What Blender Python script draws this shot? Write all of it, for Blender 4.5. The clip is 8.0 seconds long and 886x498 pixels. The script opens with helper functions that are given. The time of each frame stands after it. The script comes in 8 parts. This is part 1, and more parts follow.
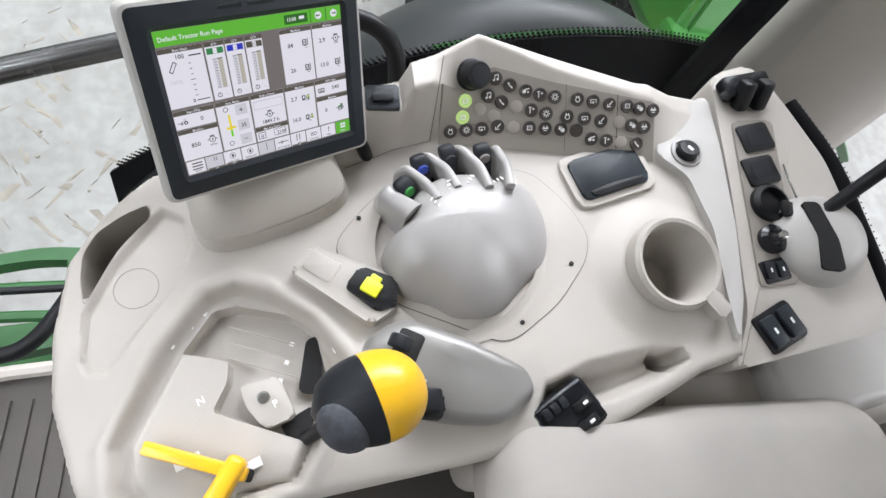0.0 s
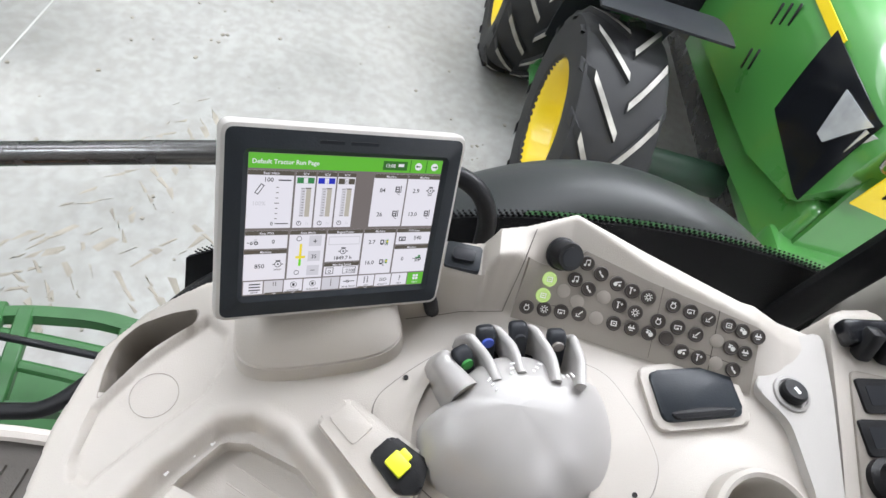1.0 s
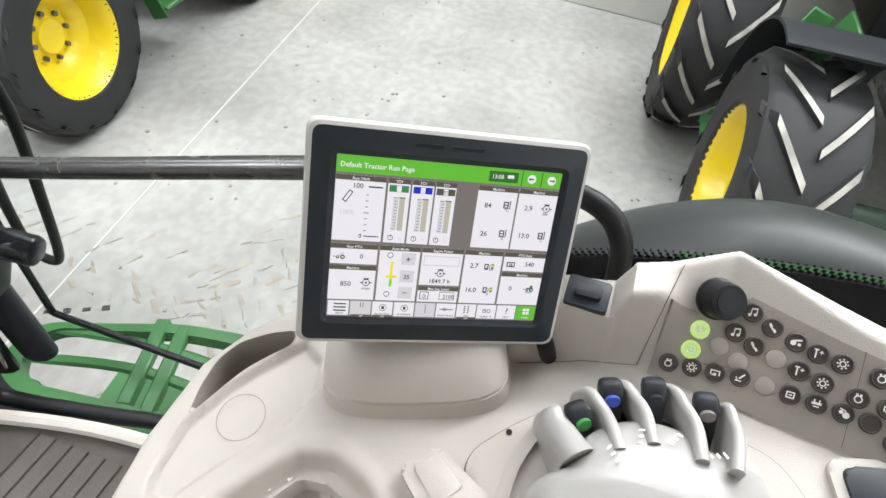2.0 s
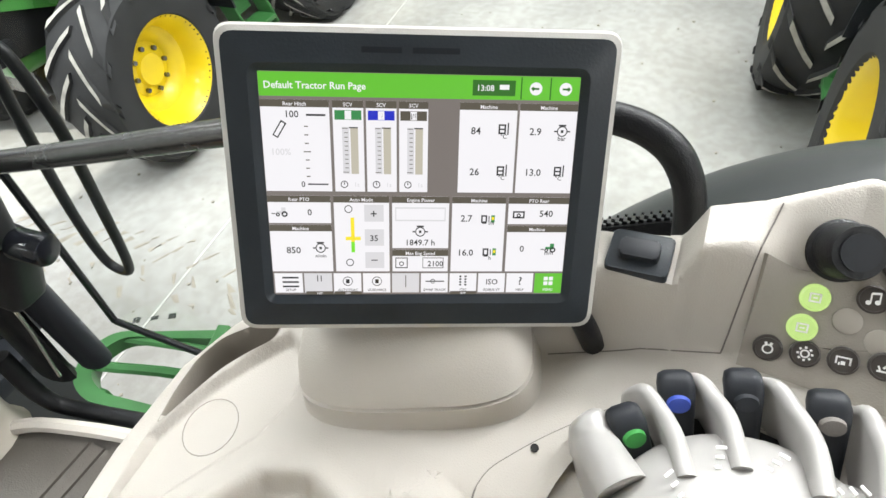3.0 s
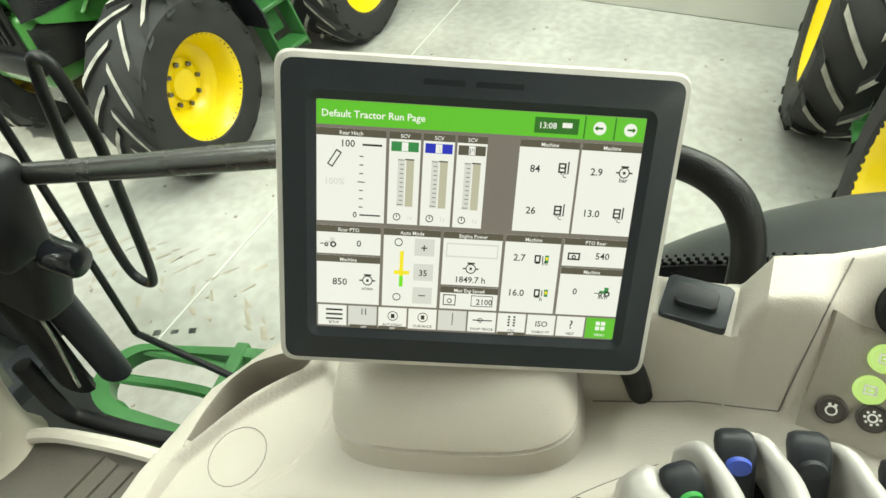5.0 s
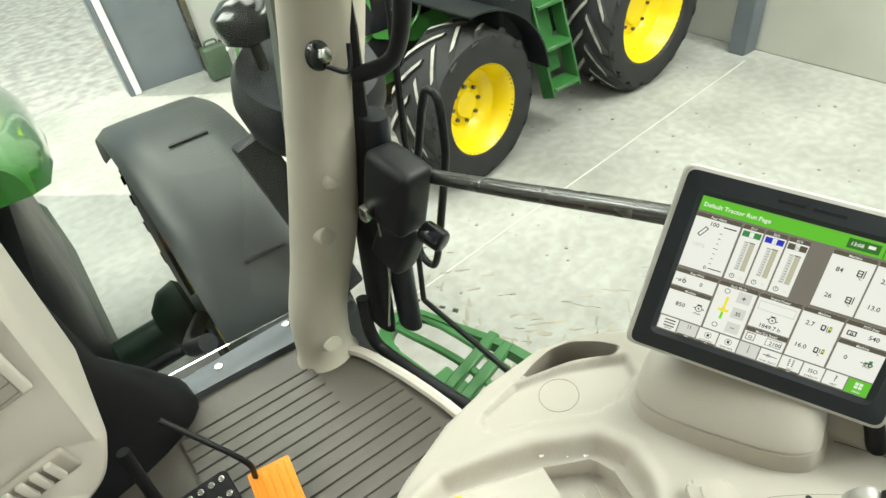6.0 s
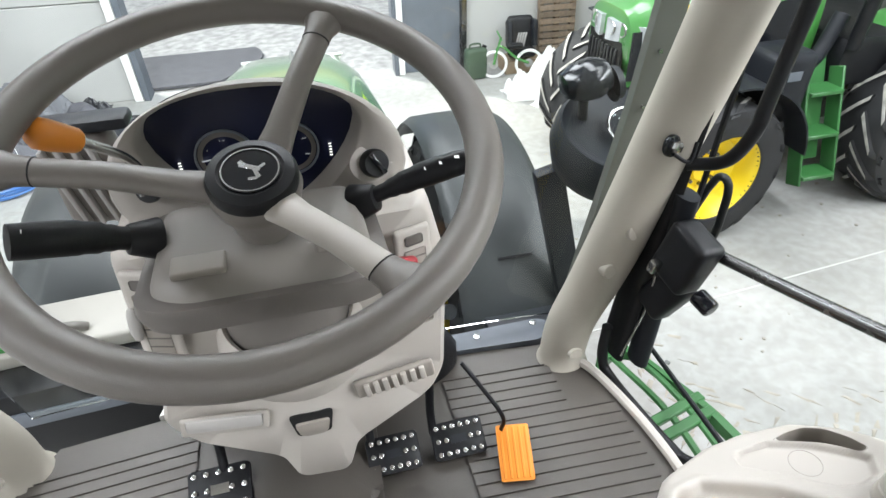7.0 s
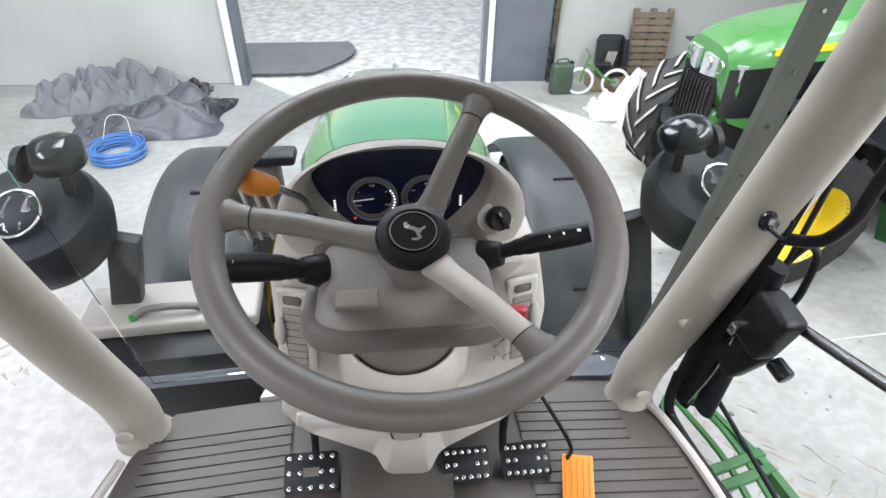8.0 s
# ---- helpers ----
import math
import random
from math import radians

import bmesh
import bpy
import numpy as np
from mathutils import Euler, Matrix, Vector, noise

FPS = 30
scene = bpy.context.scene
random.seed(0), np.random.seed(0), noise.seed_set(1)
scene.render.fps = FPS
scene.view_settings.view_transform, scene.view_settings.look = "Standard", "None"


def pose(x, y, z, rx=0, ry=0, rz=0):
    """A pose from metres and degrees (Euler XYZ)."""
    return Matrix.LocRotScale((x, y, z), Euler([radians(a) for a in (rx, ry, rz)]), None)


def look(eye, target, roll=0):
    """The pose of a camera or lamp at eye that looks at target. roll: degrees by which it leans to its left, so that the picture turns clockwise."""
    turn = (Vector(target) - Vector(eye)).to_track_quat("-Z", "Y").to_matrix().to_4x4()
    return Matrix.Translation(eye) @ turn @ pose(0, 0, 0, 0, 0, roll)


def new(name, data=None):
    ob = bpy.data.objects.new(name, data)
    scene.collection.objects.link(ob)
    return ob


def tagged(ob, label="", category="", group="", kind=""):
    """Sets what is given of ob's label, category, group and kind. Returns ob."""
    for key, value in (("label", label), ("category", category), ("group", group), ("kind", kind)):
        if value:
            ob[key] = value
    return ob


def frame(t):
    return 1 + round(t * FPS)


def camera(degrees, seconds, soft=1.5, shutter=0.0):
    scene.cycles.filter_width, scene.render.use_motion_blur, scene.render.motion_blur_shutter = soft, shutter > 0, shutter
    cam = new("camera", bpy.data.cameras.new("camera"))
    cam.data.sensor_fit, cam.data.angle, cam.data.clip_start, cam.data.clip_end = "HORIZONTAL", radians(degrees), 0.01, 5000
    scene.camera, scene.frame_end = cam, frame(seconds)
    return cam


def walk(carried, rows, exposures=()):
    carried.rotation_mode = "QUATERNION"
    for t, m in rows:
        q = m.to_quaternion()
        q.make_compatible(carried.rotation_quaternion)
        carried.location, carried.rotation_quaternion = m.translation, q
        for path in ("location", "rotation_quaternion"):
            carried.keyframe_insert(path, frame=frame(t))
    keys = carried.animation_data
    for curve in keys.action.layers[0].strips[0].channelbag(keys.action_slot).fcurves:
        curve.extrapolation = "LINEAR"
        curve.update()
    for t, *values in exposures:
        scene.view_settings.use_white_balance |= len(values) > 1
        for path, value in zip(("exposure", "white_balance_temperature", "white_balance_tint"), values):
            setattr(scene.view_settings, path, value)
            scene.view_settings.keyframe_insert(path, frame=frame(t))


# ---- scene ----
cam = camera(75.2, 8.0)
PATH = [
    (0, (0.418, -0.404, 2.304), (1.285, -0.929, 0.58), 25.0),
    (0.5, (0.491, -0.43, 2.259), (1.427, -0.989, 0.583), 32.5),
    (1, (0.48, -0.413, 2.276), (1.741, -0.674, 0.746), 22.9),
    (1.5, (0.487, -0.421, 2.247), (1.822, -0.462, 0.758), 17.9),
    (1.7, (0.498, -0.432, 2.23), (1.819, -0.318, 0.733), 13.7),
    (2.8, (0.581, -0.532, 2.123), (1.784, 0.077, 0.645), -5.4),
    (3, (0.598, -0.518, 2.092), (1.782, 0.13, 0.616), -7.5),
    (3.5, (0.641, -0.494, 2.043), (1.883, 0.158, 0.618), -7.2),
    (4, (0.655, -0.485, 2.026), (1.915, 0.141, 0.605), -5.8),
    (4.2, (0.655, -0.486, 2.025), (1.923, 0.128, 0.605), -5.1),
    (5.3, (0.556, -0.495, 2.129), (1.719, 0.348, 0.738), -6.9),
    (5.5, (0.519, -0.489, 2.154), (1.622, 0.474, 0.791), -7.6),
    (6, (0.395, -0.508, 2.248), (1.246, 0.773, 0.969), -8.0),
    (6.5, (0.22, -0.504, 2.357), (0.794, 0.963, 1.125), -5.0),
    (7, (0.08, -0.584, 2.463), (0.455, 0.963, 1.253), -1.5),
    (7.5, (0.004, -0.617, 2.539), (0.275, 0.945, 1.32), 0.5),
    (8, (-0.021, -0.613, 2.597), (0.162, 0.965, 1.382), 1.2),
]
walk(cam, [(t, look(eye, target, roll)) for t, eye, target, roll in PATH], exposures=[
    (0.0, 0.0, 6300, 12), (1.0, 0.09, 6350, 12), (1.5, 0.12, 6450, 11), (3.0, 0.36, 6650, 7), (4.0, 0.38, 6750, 5), (5.3, 0.26, 7500, -10), (5.7, 0.24, 7400, -8), (6.5, 0.25, 6850, 1), (7.0, 0.29, 6350, 9), (8.0, 0.22, 6250, 13)])

# ---- world, sun and lamps ----
world = bpy.data.worlds.new("sky")
scene.world = world
world.use_nodes = True
wn = world.node_tree
sky = wn.nodes.new("ShaderNodeTexSky")
sky.sky_type, sky.sun_disc = "NISHITA", False
SUN_DIR = Vector((0.95, -1.0, -1.15)).normalized()
sky.sun_elevation = math.asin(-SUN_DIR.z)
sky.sun_rotation = math.atan2(-SUN_DIR.x, -SUN_DIR.y)
wn.links.new(sky.outputs[0], wn.nodes["Background"].inputs[0])
wn.nodes["Background"].inputs[1].default_value = 0.13
sun = new("sun", bpy.data.lights.new("sun", "SUN"))
sun.data.energy, sun.data.angle, sun.data.color = 4.5, radians(0.6), (1.0, 0.96, 0.9)
sun.matrix_world = Matrix.Translation((0, 0, 20)) @ (-SUN_DIR).to_track_quat("Z", "Y").to_matrix().to_4x4()
scene.cycles.max_bounces = 8


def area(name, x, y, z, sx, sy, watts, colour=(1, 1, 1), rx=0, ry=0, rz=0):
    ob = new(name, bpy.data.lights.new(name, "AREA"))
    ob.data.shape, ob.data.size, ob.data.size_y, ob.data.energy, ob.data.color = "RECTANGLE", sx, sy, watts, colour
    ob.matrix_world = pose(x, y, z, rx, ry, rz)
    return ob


# unseen fill lamps added; the big door stands open to sun and sky
FILL_LAMPS = ((1.5, 2.6, 130), (2.7, -0.6, 80), (-1.5, 2.2, 230), (-1.5, -3.0, 300), (-5.0, 2.2, 60), (-5.0, -3.0, 430), (4.7, 2.6, 60), (4.7, -0.9, 230), (4.7, -4.0, 330), (-1.5, -8.2, 330), (0.3, 5.0, 150))
for lx, ly, watts in FILL_LAMPS:
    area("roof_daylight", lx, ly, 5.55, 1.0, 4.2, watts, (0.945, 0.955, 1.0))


# ---- materials ----
def mat(name, colour, rough=0.5, metal=0.0, var=0.12, scale=6.0, grain=0.0, grain_scale=400.0, coat=0.0, second=None, mix_scale=2.0, spec=0.5, island=0.0, rvar=0.1):
    """A surface with broad stains, fine grain and a little relief."""
    m = bpy.data.materials.new(name)
    m.use_nodes = True
    t = m.node_tree
    b = t.nodes["Principled BSDF"]
    tc = t.nodes.new("ShaderNodeTexCoord")
    n1 = t.nodes.new("ShaderNodeTexNoise")
    n1.inputs["Scale"].default_value, n1.inputs["Detail"].default_value = scale, 6.0
    t.links.new(tc.outputs["Object"], n1.inputs["Vector"])
    n2 = t.nodes.new("ShaderNodeTexNoise")
    n2.inputs["Scale"].default_value, n2.inputs["Detail"].default_value = grain_scale, 3.0
    t.links.new(tc.outputs["Object"], n2.inputs["Vector"])
    ramp = t.nodes.new("ShaderNodeValToRGB")
    ramp.color_ramp.elements[0].position, ramp.color_ramp.elements[1].position = 0.32, 0.68
    lo = tuple(c * (1 - var) for c in colour) if second is None else second
    hi = tuple(min(1, c * (1 + var * 0.6)) for c in colour)
    ramp.color_ramp.elements[0].color = (*lo, 1)
    ramp.color_ramp.elements[1].color = (*hi, 1)
    t.links.new(n1.outputs["Fac"], ramp.inputs[0])
    out = ramp.outputs[0]
    if island:
        oi = t.nodes.new("ShaderNodeObjectInfo")
        hs = t.nodes.new("ShaderNodeHueSaturation")
        mr = t.nodes.new("ShaderNodeMapRange")
        mr.inputs[3].default_value, mr.inputs[4].default_value = 1 - island, 1 + island
        t.links.new(oi.outputs["Random"], mr.inputs[0])
        t.links.new(mr.outputs[0], hs.inputs["Value"])
        t.links.new(out, hs.inputs["Color"])
        out = hs.outputs[0]
    t.links.new(out, b.inputs["Base Color"])
    rr = t.nodes.new("ShaderNodeMapRange")
    rr.inputs[3].default_value, rr.inputs[4].default_value = max(0.03, rough - rvar), min(1, rough + rvar)
    t.links.new(n1.outputs["Fac"], rr.inputs[0])
    t.links.new(rr.outputs[0], b.inputs["Roughness"])
    b.inputs["Metallic"].default_value = metal
    b.inputs["Specular IOR Level"].default_value = spec
    b.inputs["Coat Weight"].default_value = coat
    b.inputs["Coat Roughness"].default_value = 0.08
    if grain:
        bp = t.nodes.new("ShaderNodeBump")
        bp.inputs["Strength"].default_value, bp.inputs["Distance"].default_value = grain, 0.001
        t.links.new(n2.outputs["Fac"], bp.inputs["Height"])
        t.links.new(bp.outputs[0], b.inputs["Normal"])
    return m


def glow(name, colour, strength):
    m = bpy.data.materials.new(name)
    m.use_nodes = True
    b = m.node_tree.nodes["Principled BSDF"]
    b.inputs["Base Color"].default_value = (0.02, 0.02, 0.02, 1)
    b.inputs["Emission Color"].default_value = (*colour, 1)
    b.inputs["Emission Strength"].default_value = strength
    b.inputs["Roughness"].default_value = 0.25
    return m


def glass(name, tint=(0.93, 0.97, 0.95), rough=0.0, ior=1.3):
    m = bpy.data.materials.new(name)
    m.use_nodes = True
    b = m.node_tree.nodes["Principled BSDF"]
    b.inputs["Base Color"].default_value = (*tint, 1)
    b.inputs["Transmission Weight"].default_value = 1.0
    b.inputs["Roughness"].default_value = rough
    b.inputs["IOR"].default_value = ior
    return m


BEIGE = mat("beige_plastic", (0.442, 0.412, 0.370), 0.5, var=0.05, scale=3, grain=0.35, grain_scale=900)
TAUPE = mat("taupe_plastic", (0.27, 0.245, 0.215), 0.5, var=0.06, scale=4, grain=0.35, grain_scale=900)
PALE = mat("pale_plastic", (0.45, 0.435, 0.41), 0.42, var=0.05, scale=4, grain=0.2, grain_scale=900)
PODSILVER = mat("brushed_pod_lacquer", (0.27, 0.262, 0.25), 0.34, 0.25, var=0.10, scale=7)
SILVER = mat("silver_lacquer", (0.345, 0.334, 0.320), 0.38, 0.10, var=0.06, scale=5)
GREYBROWN = mat("grey_brown_rubber", (0.145, 0.132, 0.119), 0.46, var=0.08, scale=5, grain=0.5, grain_scale=700)
RIMGRIP = mat("steering_rim_skin", (0.172, 0.156, 0.141), 0.34, var=0.08, scale=7, grain=0.3, grain_scale=1200)
MATRUB = mat("floor_mat_rubber", (0.060, 0.053, 0.045), 0.47, var=0.16, scale=5, grain=0.6, grain_scale=500)
GROOVE = mat("groove_dirt", (0.07, 0.06, 0.05), 0.9, var=0.2)
BLACK = mat("black_plastic", (0.008, 0.0085, 0.010), 0.42, var=0.2, scale=8, grain=0.3, grain_scale=800, spec=0.3)
MATTBLACK = mat("matt_black_trim", (0.005, 0.005, 0.006), 0.8, var=0.2, scale=6, spec=0.15)
HOODGREEN = mat("polished_green", (0.036, 0.165, 0.028), 0.2, var=0.06, scale=3, coat=1.0)
GLOSSBLACK = mat("gloss_black", (0.008, 0.009, 0.012), 0.16, var=0.2, scale=8)
CHAR = mat("charcoal_plastic", (0.015, 0.017, 0.021), 0.46, var=0.15, scale=5, spec=0.26)
# pod plastic darkened: shade under the wheel put into the housing's colour
HOUSM = mat("housing_shade_taupe", (0.215, 0.197, 0.178), 0.46, var=0.06, scale=4, grain=0.3, grain_scale=900)
# console beige darkened, so the dash pod's shade is in the colour
PODM = mat("darkened_beige", (0.335, 0.31, 0.28), 0.5, var=0.05, scale=3, grain=0.3, grain_scale=900)
PILLARM = mat("pillar_plastic", (0.375, 0.35, 0.295), 0.48, var=0.06, scale=3, grain=0.3, grain_scale=900)
GLAZINGM = mat("olive_grey_strip", (0.095, 0.10, 0.085), 0.4, var=0.1, scale=6)
AXLE = mat("dark_green_casting", (0.010, 0.035, 0.018), 0.5, var=0.3, scale=12)
BEZEL = mat("bezel_slate", (0.020, 0.025, 0.031), 0.40, var=0.18, scale=14, grain=0.15, grain_scale=600, spec=0.3)
RUBBER = mat("tyre_rubber", (0.018, 0.0185, 0.02), 0.72, var=0.3, scale=9, grain=0.6, grain_scale=90)
LUGDUST = mat("lug_dusty", (0.38, 0.365, 0.335), 0.85, var=0.35, scale=14, grain=0.5, grain_scale=120)
YELLOW = mat("rim_yellow", (0.80, 0.60, 0.012), 0.38, var=0.07, scale=5, coat=0.25)
GREEN = mat("tractor_green", (0.060, 0.235, 0.050), 0.30, var=0.08, scale=3, coat=0.9)
STEPGREEN = mat("step_green", (0.035, 0.14, 0.038), 0.42, var=0.14, scale=12, coat=0.1)
CHROME = mat("brushed_steel", (0.55, 0.55, 0.54), 0.24, 1.0, var=0.1, scale=20)
DARKSTEEL = mat("dark_steel_tube", (0.16, 0.16, 0.16), 0.27, 0.9, var=0.03, scale=12, rvar=0.03)
FENDERM = mat("smooth_fender_plastic", (0.030, 0.033, 0.034), 0.40, var=0.12, scale=2.5, spec=0.4, rvar=0.05)
SILLMETAL = mat("sill_metal", (0.075, 0.085, 0.10), 0.55, 0.0, var=0.15, scale=10)
ORANGE = mat("orange_plastic", (0.78, 0.27, 0.03), 0.42, var=0.06, scale=8)
AMBER = mat("amber_yellow", (0.85, 0.48, 0.015), 0.33, var=0.05, scale=8, coat=0.2)
LIME = mat("lime_yellow", (0.80, 0.88, 0.03), 0.42, var=0.04)
RED = mat("red_plastic", (0.30, 0.015, 0.02), 0.4, var=0.1)
BLUE = mat("blue_plastic", (0.02, 0.05, 0.30), 0.4, var=0.1)
LEVERGREEN = mat("lever_green", (0.02, 0.20, 0.03), 0.4, var=0.1)
WHITE = mat("white_print", (0.82, 0.82, 0.80), 0.5, var=0.04)
FABRIC = mat("seat_cloth", (0.43, 0.405, 0.37), 0.85, var=0.08, scale=9, grain=0.8, grain_scale=1400)
# near-black for joints, and for the shade in holes that aren't cut
DKSLOT = mat("dark_hollow", (0.006, 0.006, 0.006), 0.8, var=0.1)
WALLM = mat("wall_panel", (0.46, 0.46, 0.445), 0.55, var=0.07, scale=1.2, grain=0.2, grain_scale=60)
CONC_WALL = mat("concrete_panel", (0.42, 0.42, 0.39), 0.8, var=0.10, scale=1.6, grain=0.4, grain_scale=50)
STEELGREY = mat("grey_steel", (0.16, 0.18, 0.21), 0.45, 0.3, var=0.12, scale=4)
ROOFM = mat("roof_sheet", (0.55, 0.56, 0.55), 0.6, var=0.06, scale=1.0)
BTNDARK = mat("button_dark", (0.050, 0.042, 0.037), 0.4, var=0.1, scale=20)
BLIND = mat("blank_button", (0.33, 0.30, 0.265), 0.5, var=0.05)
GLASS = glass("cab_glass")
# IOR lowered so the door pane barely reflects
DOORGLASS = glass("low_reflection_glass", (0.96, 0.98, 0.97), 0.0, 1.08)
CLEAR = glass("clear_lens", (0.97, 0.97, 0.97), 0.05)
LAMPGLASS = mat("headlight_glass", (0.62, 0.64, 0.66), 0.12, 0.3, var=0.2, scale=14, coat=0.6)
DIAL = mat("dial_face", (0.011, 0.014, 0.036), 0.22, var=0.1)
DIALPRINT = glow("dial_print", (0.75, 0.78, 0.82), 0.42)
LEDWHITE = glow("led_white", (0.95, 0.95, 0.9), 1.6)
LEDGREEN = glow("lit_green", (0.55, 0.78, 0.25), 0.75)
LEDRED = glow("led_red", (0.9, 0.1, 0.05), 0.8)


def ground_mat():
    """Dusty concrete with tyre tracks in pale mud."""
    m = bpy.data.materials.new("dusty_concrete")
    m.use_nodes = True
    t = m.node_tree
    b = t.nodes["Principled BSDF"]
    tc = t.nodes.new("ShaderNodeTexCoord")
    big = t.nodes.new("ShaderNodeTexNoise")
    big.inputs["Scale"].default_value, big.inputs["Detail"].default_value = 0.9, 8
    fine = t.nodes.new("ShaderNodeTexNoise")
    fine.inputs["Scale"].default_value, fine.inputs["Detail"].default_value = 14, 8
    for nd in (big, fine):
        t.links.new(tc.outputs["Object"], nd.inputs["Vector"])
    r1 = t.nodes.new("ShaderNodeValToRGB")
    r1.color_ramp.elements[0].position, r1.color_ramp.elements[1].position = 0.35, 0.66
    r1.color_ramp.elements[0].color, r1.color_ramp.elements[1].color = (0.29, 0.29, 0.277, 1), (0.42, 0.42, 0.405, 1)
    t.links.new(big.outputs["Fac"], r1.inputs[0])
    r2 = t.nodes.new("ShaderNodeValToRGB")
    r2.color_ramp.elements[0].position, r2.color_ramp.elements[1].position = 0.40, 0.62
    r2.color_ramp.elements[0].color, r2.color_ramp.elements[1].color = (0.87, 0.86, 0.84, 1), (1, 1, 1, 1)
    t.links.new(fine.outputs["Fac"], r2.inputs[0])
    mx = t.nodes.new("ShaderNodeMixRGB")
    mx.blend_type = "MULTIPLY"
    mx.inputs[0].default_value = 1.0
    t.links.new(r1.outputs[0], mx.inputs[1])
    t.links.new(r2.outputs[0], mx.inputs[2])
    t.links.new(mx.outputs[0], b.inputs["Base Color"])
    b.inputs["Roughness"].default_value = 0.75
    bp = t.nodes.new("ShaderNodeBump")
    bp.inputs["Strength"].default_value, bp.inputs["Distance"].default_value = 0.5, 0.006
    t.links.new(fine.outputs["Fac"], bp.inputs["Height"])
    t.links.new(bp.outputs[0], b.inputs["Normal"])
    return m


GROUND = ground_mat()
MUD = mat("dried_mud", (0.31, 0.285, 0.24), 0.9, var=0.25, scale=9, grain=0.5, grain_scale=80)
GRAVEL = mat("pale_gravel", (0.36, 0.355, 0.345), 0.9, var=0.34, scale=8, grain=0.8, grain_scale=40)
DARKPATCH = mat("dark_ground_patch", (0.085, 0.085, 0.095), 0.9, var=0.2, scale=9, grain=0.6, grain_scale=60)


# ---- shape helpers ----
def done(bm, sharp=38):
    bmesh.ops.recalc_face_normals(bm, faces=bm.faces)
    lim = radians(sharp)
    for f in bm.faces:
        f.smooth = True
    for e in bm.edges:
        e.smooth = not (len(e.link_faces) == 2 and e.calc_face_angle(0) > lim)
    return bm


def mesh_of(bm, name, material, sharp=38):
    done(bm, sharp)
    me = bpy.data.meshes.new(name)
    bm.to_mesh(me)
    bm.free()
    me.materials.append(material)
    return me


def part(name, bm, material, parent, label="", sharp=38):
    ob = new(name, mesh_of(bm, name, material, sharp))
    ob.parent = parent
    if label:
        ob["label"] = label
    return ob


def thing(name, m, label, category, group="", kind=""):
    ob = new(name)
    ob.matrix_basis = m
    ob.empty_display_size = 0.05
    return tagged(ob, label, category, group, kind)


def solo(name, bm, material, m, label, category, group="", kind="", sharp=38):
    ob = new(name, mesh_of(bm, name, material, sharp))
    ob.matrix_basis = m
    return tagged(ob, label, category, group, kind)


def box(sx, sy, sz, m=Matrix(), bevel=0.0, seg=2, bm=None):
    b2 = bmesh.new()
    bmesh.ops.create_cube(b2, size=1.0, matrix=Matrix.Diagonal((sx, sy, sz, 1)))
    if bevel:
        bmesh.ops.bevel(b2, geom=b2.edges[:], offset=bevel, segments=seg, affect="EDGES", profile=0.5)
    return join(bm, b2, m)


def join(bm, b2, m=Matrix()):
    bmesh.ops.transform(b2, matrix=m, verts=b2.verts)
    if bm is None:
        return b2
    me = bpy.data.meshes.new("tmp")
    b2.to_mesh(me)
    b2.free()
    bm.from_mesh(me)
    bpy.data.meshes.remove(me)
    return bm


def cyl(r, h, m=Matrix(), seg=32, r2=None, bevel=0.0, bm=None):
    """A cylinder from z=0 to z=h."""
    r2 = r if r2 is None else r2
    if bevel:
        prof = [(0, 0), (r - bevel, 0), (r - bevel * 0.3, bevel * 0.3), (r, bevel), (r2, h - bevel), (r2 - bevel * 0.3, h - bevel * 0.3), (r2 - bevel, h), (0, h)]
    else:
        prof = [(0, 0), (r, 0), (r2, h), (0, h)]
    return lathe(prof, m, seg, bm)


def lathe(prof, m=Matrix(), seg=32, bm=None, sx=1.0, sy=1.0):
    b2 = bmesh.new()
    rings = []
    for r, z in prof:
        if r < 1e-6:
            rings.append([b2.verts.new((0, 0, z))])
        else:
            rings.append([b2.verts.new((r * sx * math.cos(2 * math.pi * k / seg), r * sy * math.sin(2 * math.pi * k / seg), z)) for k in range(seg)])
    for a, b in zip(rings, rings[1:]):
        for k in range(seg):
            k2 = (k + 1) % seg
            q = [a[0] if len(a) == 1 else a[k], a[0] if len(a) == 1 else a[k2], b[0] if len(b) == 1 else b[k2], b[0] if len(b) == 1 else b[k]]
            u = []
            for vv in q:
                if vv not in u:
                    u.append(vv)
            if len(u) > 2:
                b2.faces.new(u)
    return join(bm, b2, m)


def smooth_path(pts, n=8):
    """Catmull-Rom through the points."""
    p = [Vector(q) for q in pts]
    p = [2 * p[0] - p[1]] + p + [2 * p[-1] - p[-2]]
    out = []
    for i in range(1, len(p) - 2):
        for k in range(n):
            s = k / n
            a, b, c, d = p[i - 1], p[i], p[i + 1], p[i + 2]
            out.append(0.5 * ((2 * b) + (c - a) * s + (2 * a - 5 * b + 4 * c - d) * s * s + (3 * b - a - 3 * c + d) * s ** 3))
    out.append(p[-2])
    return out


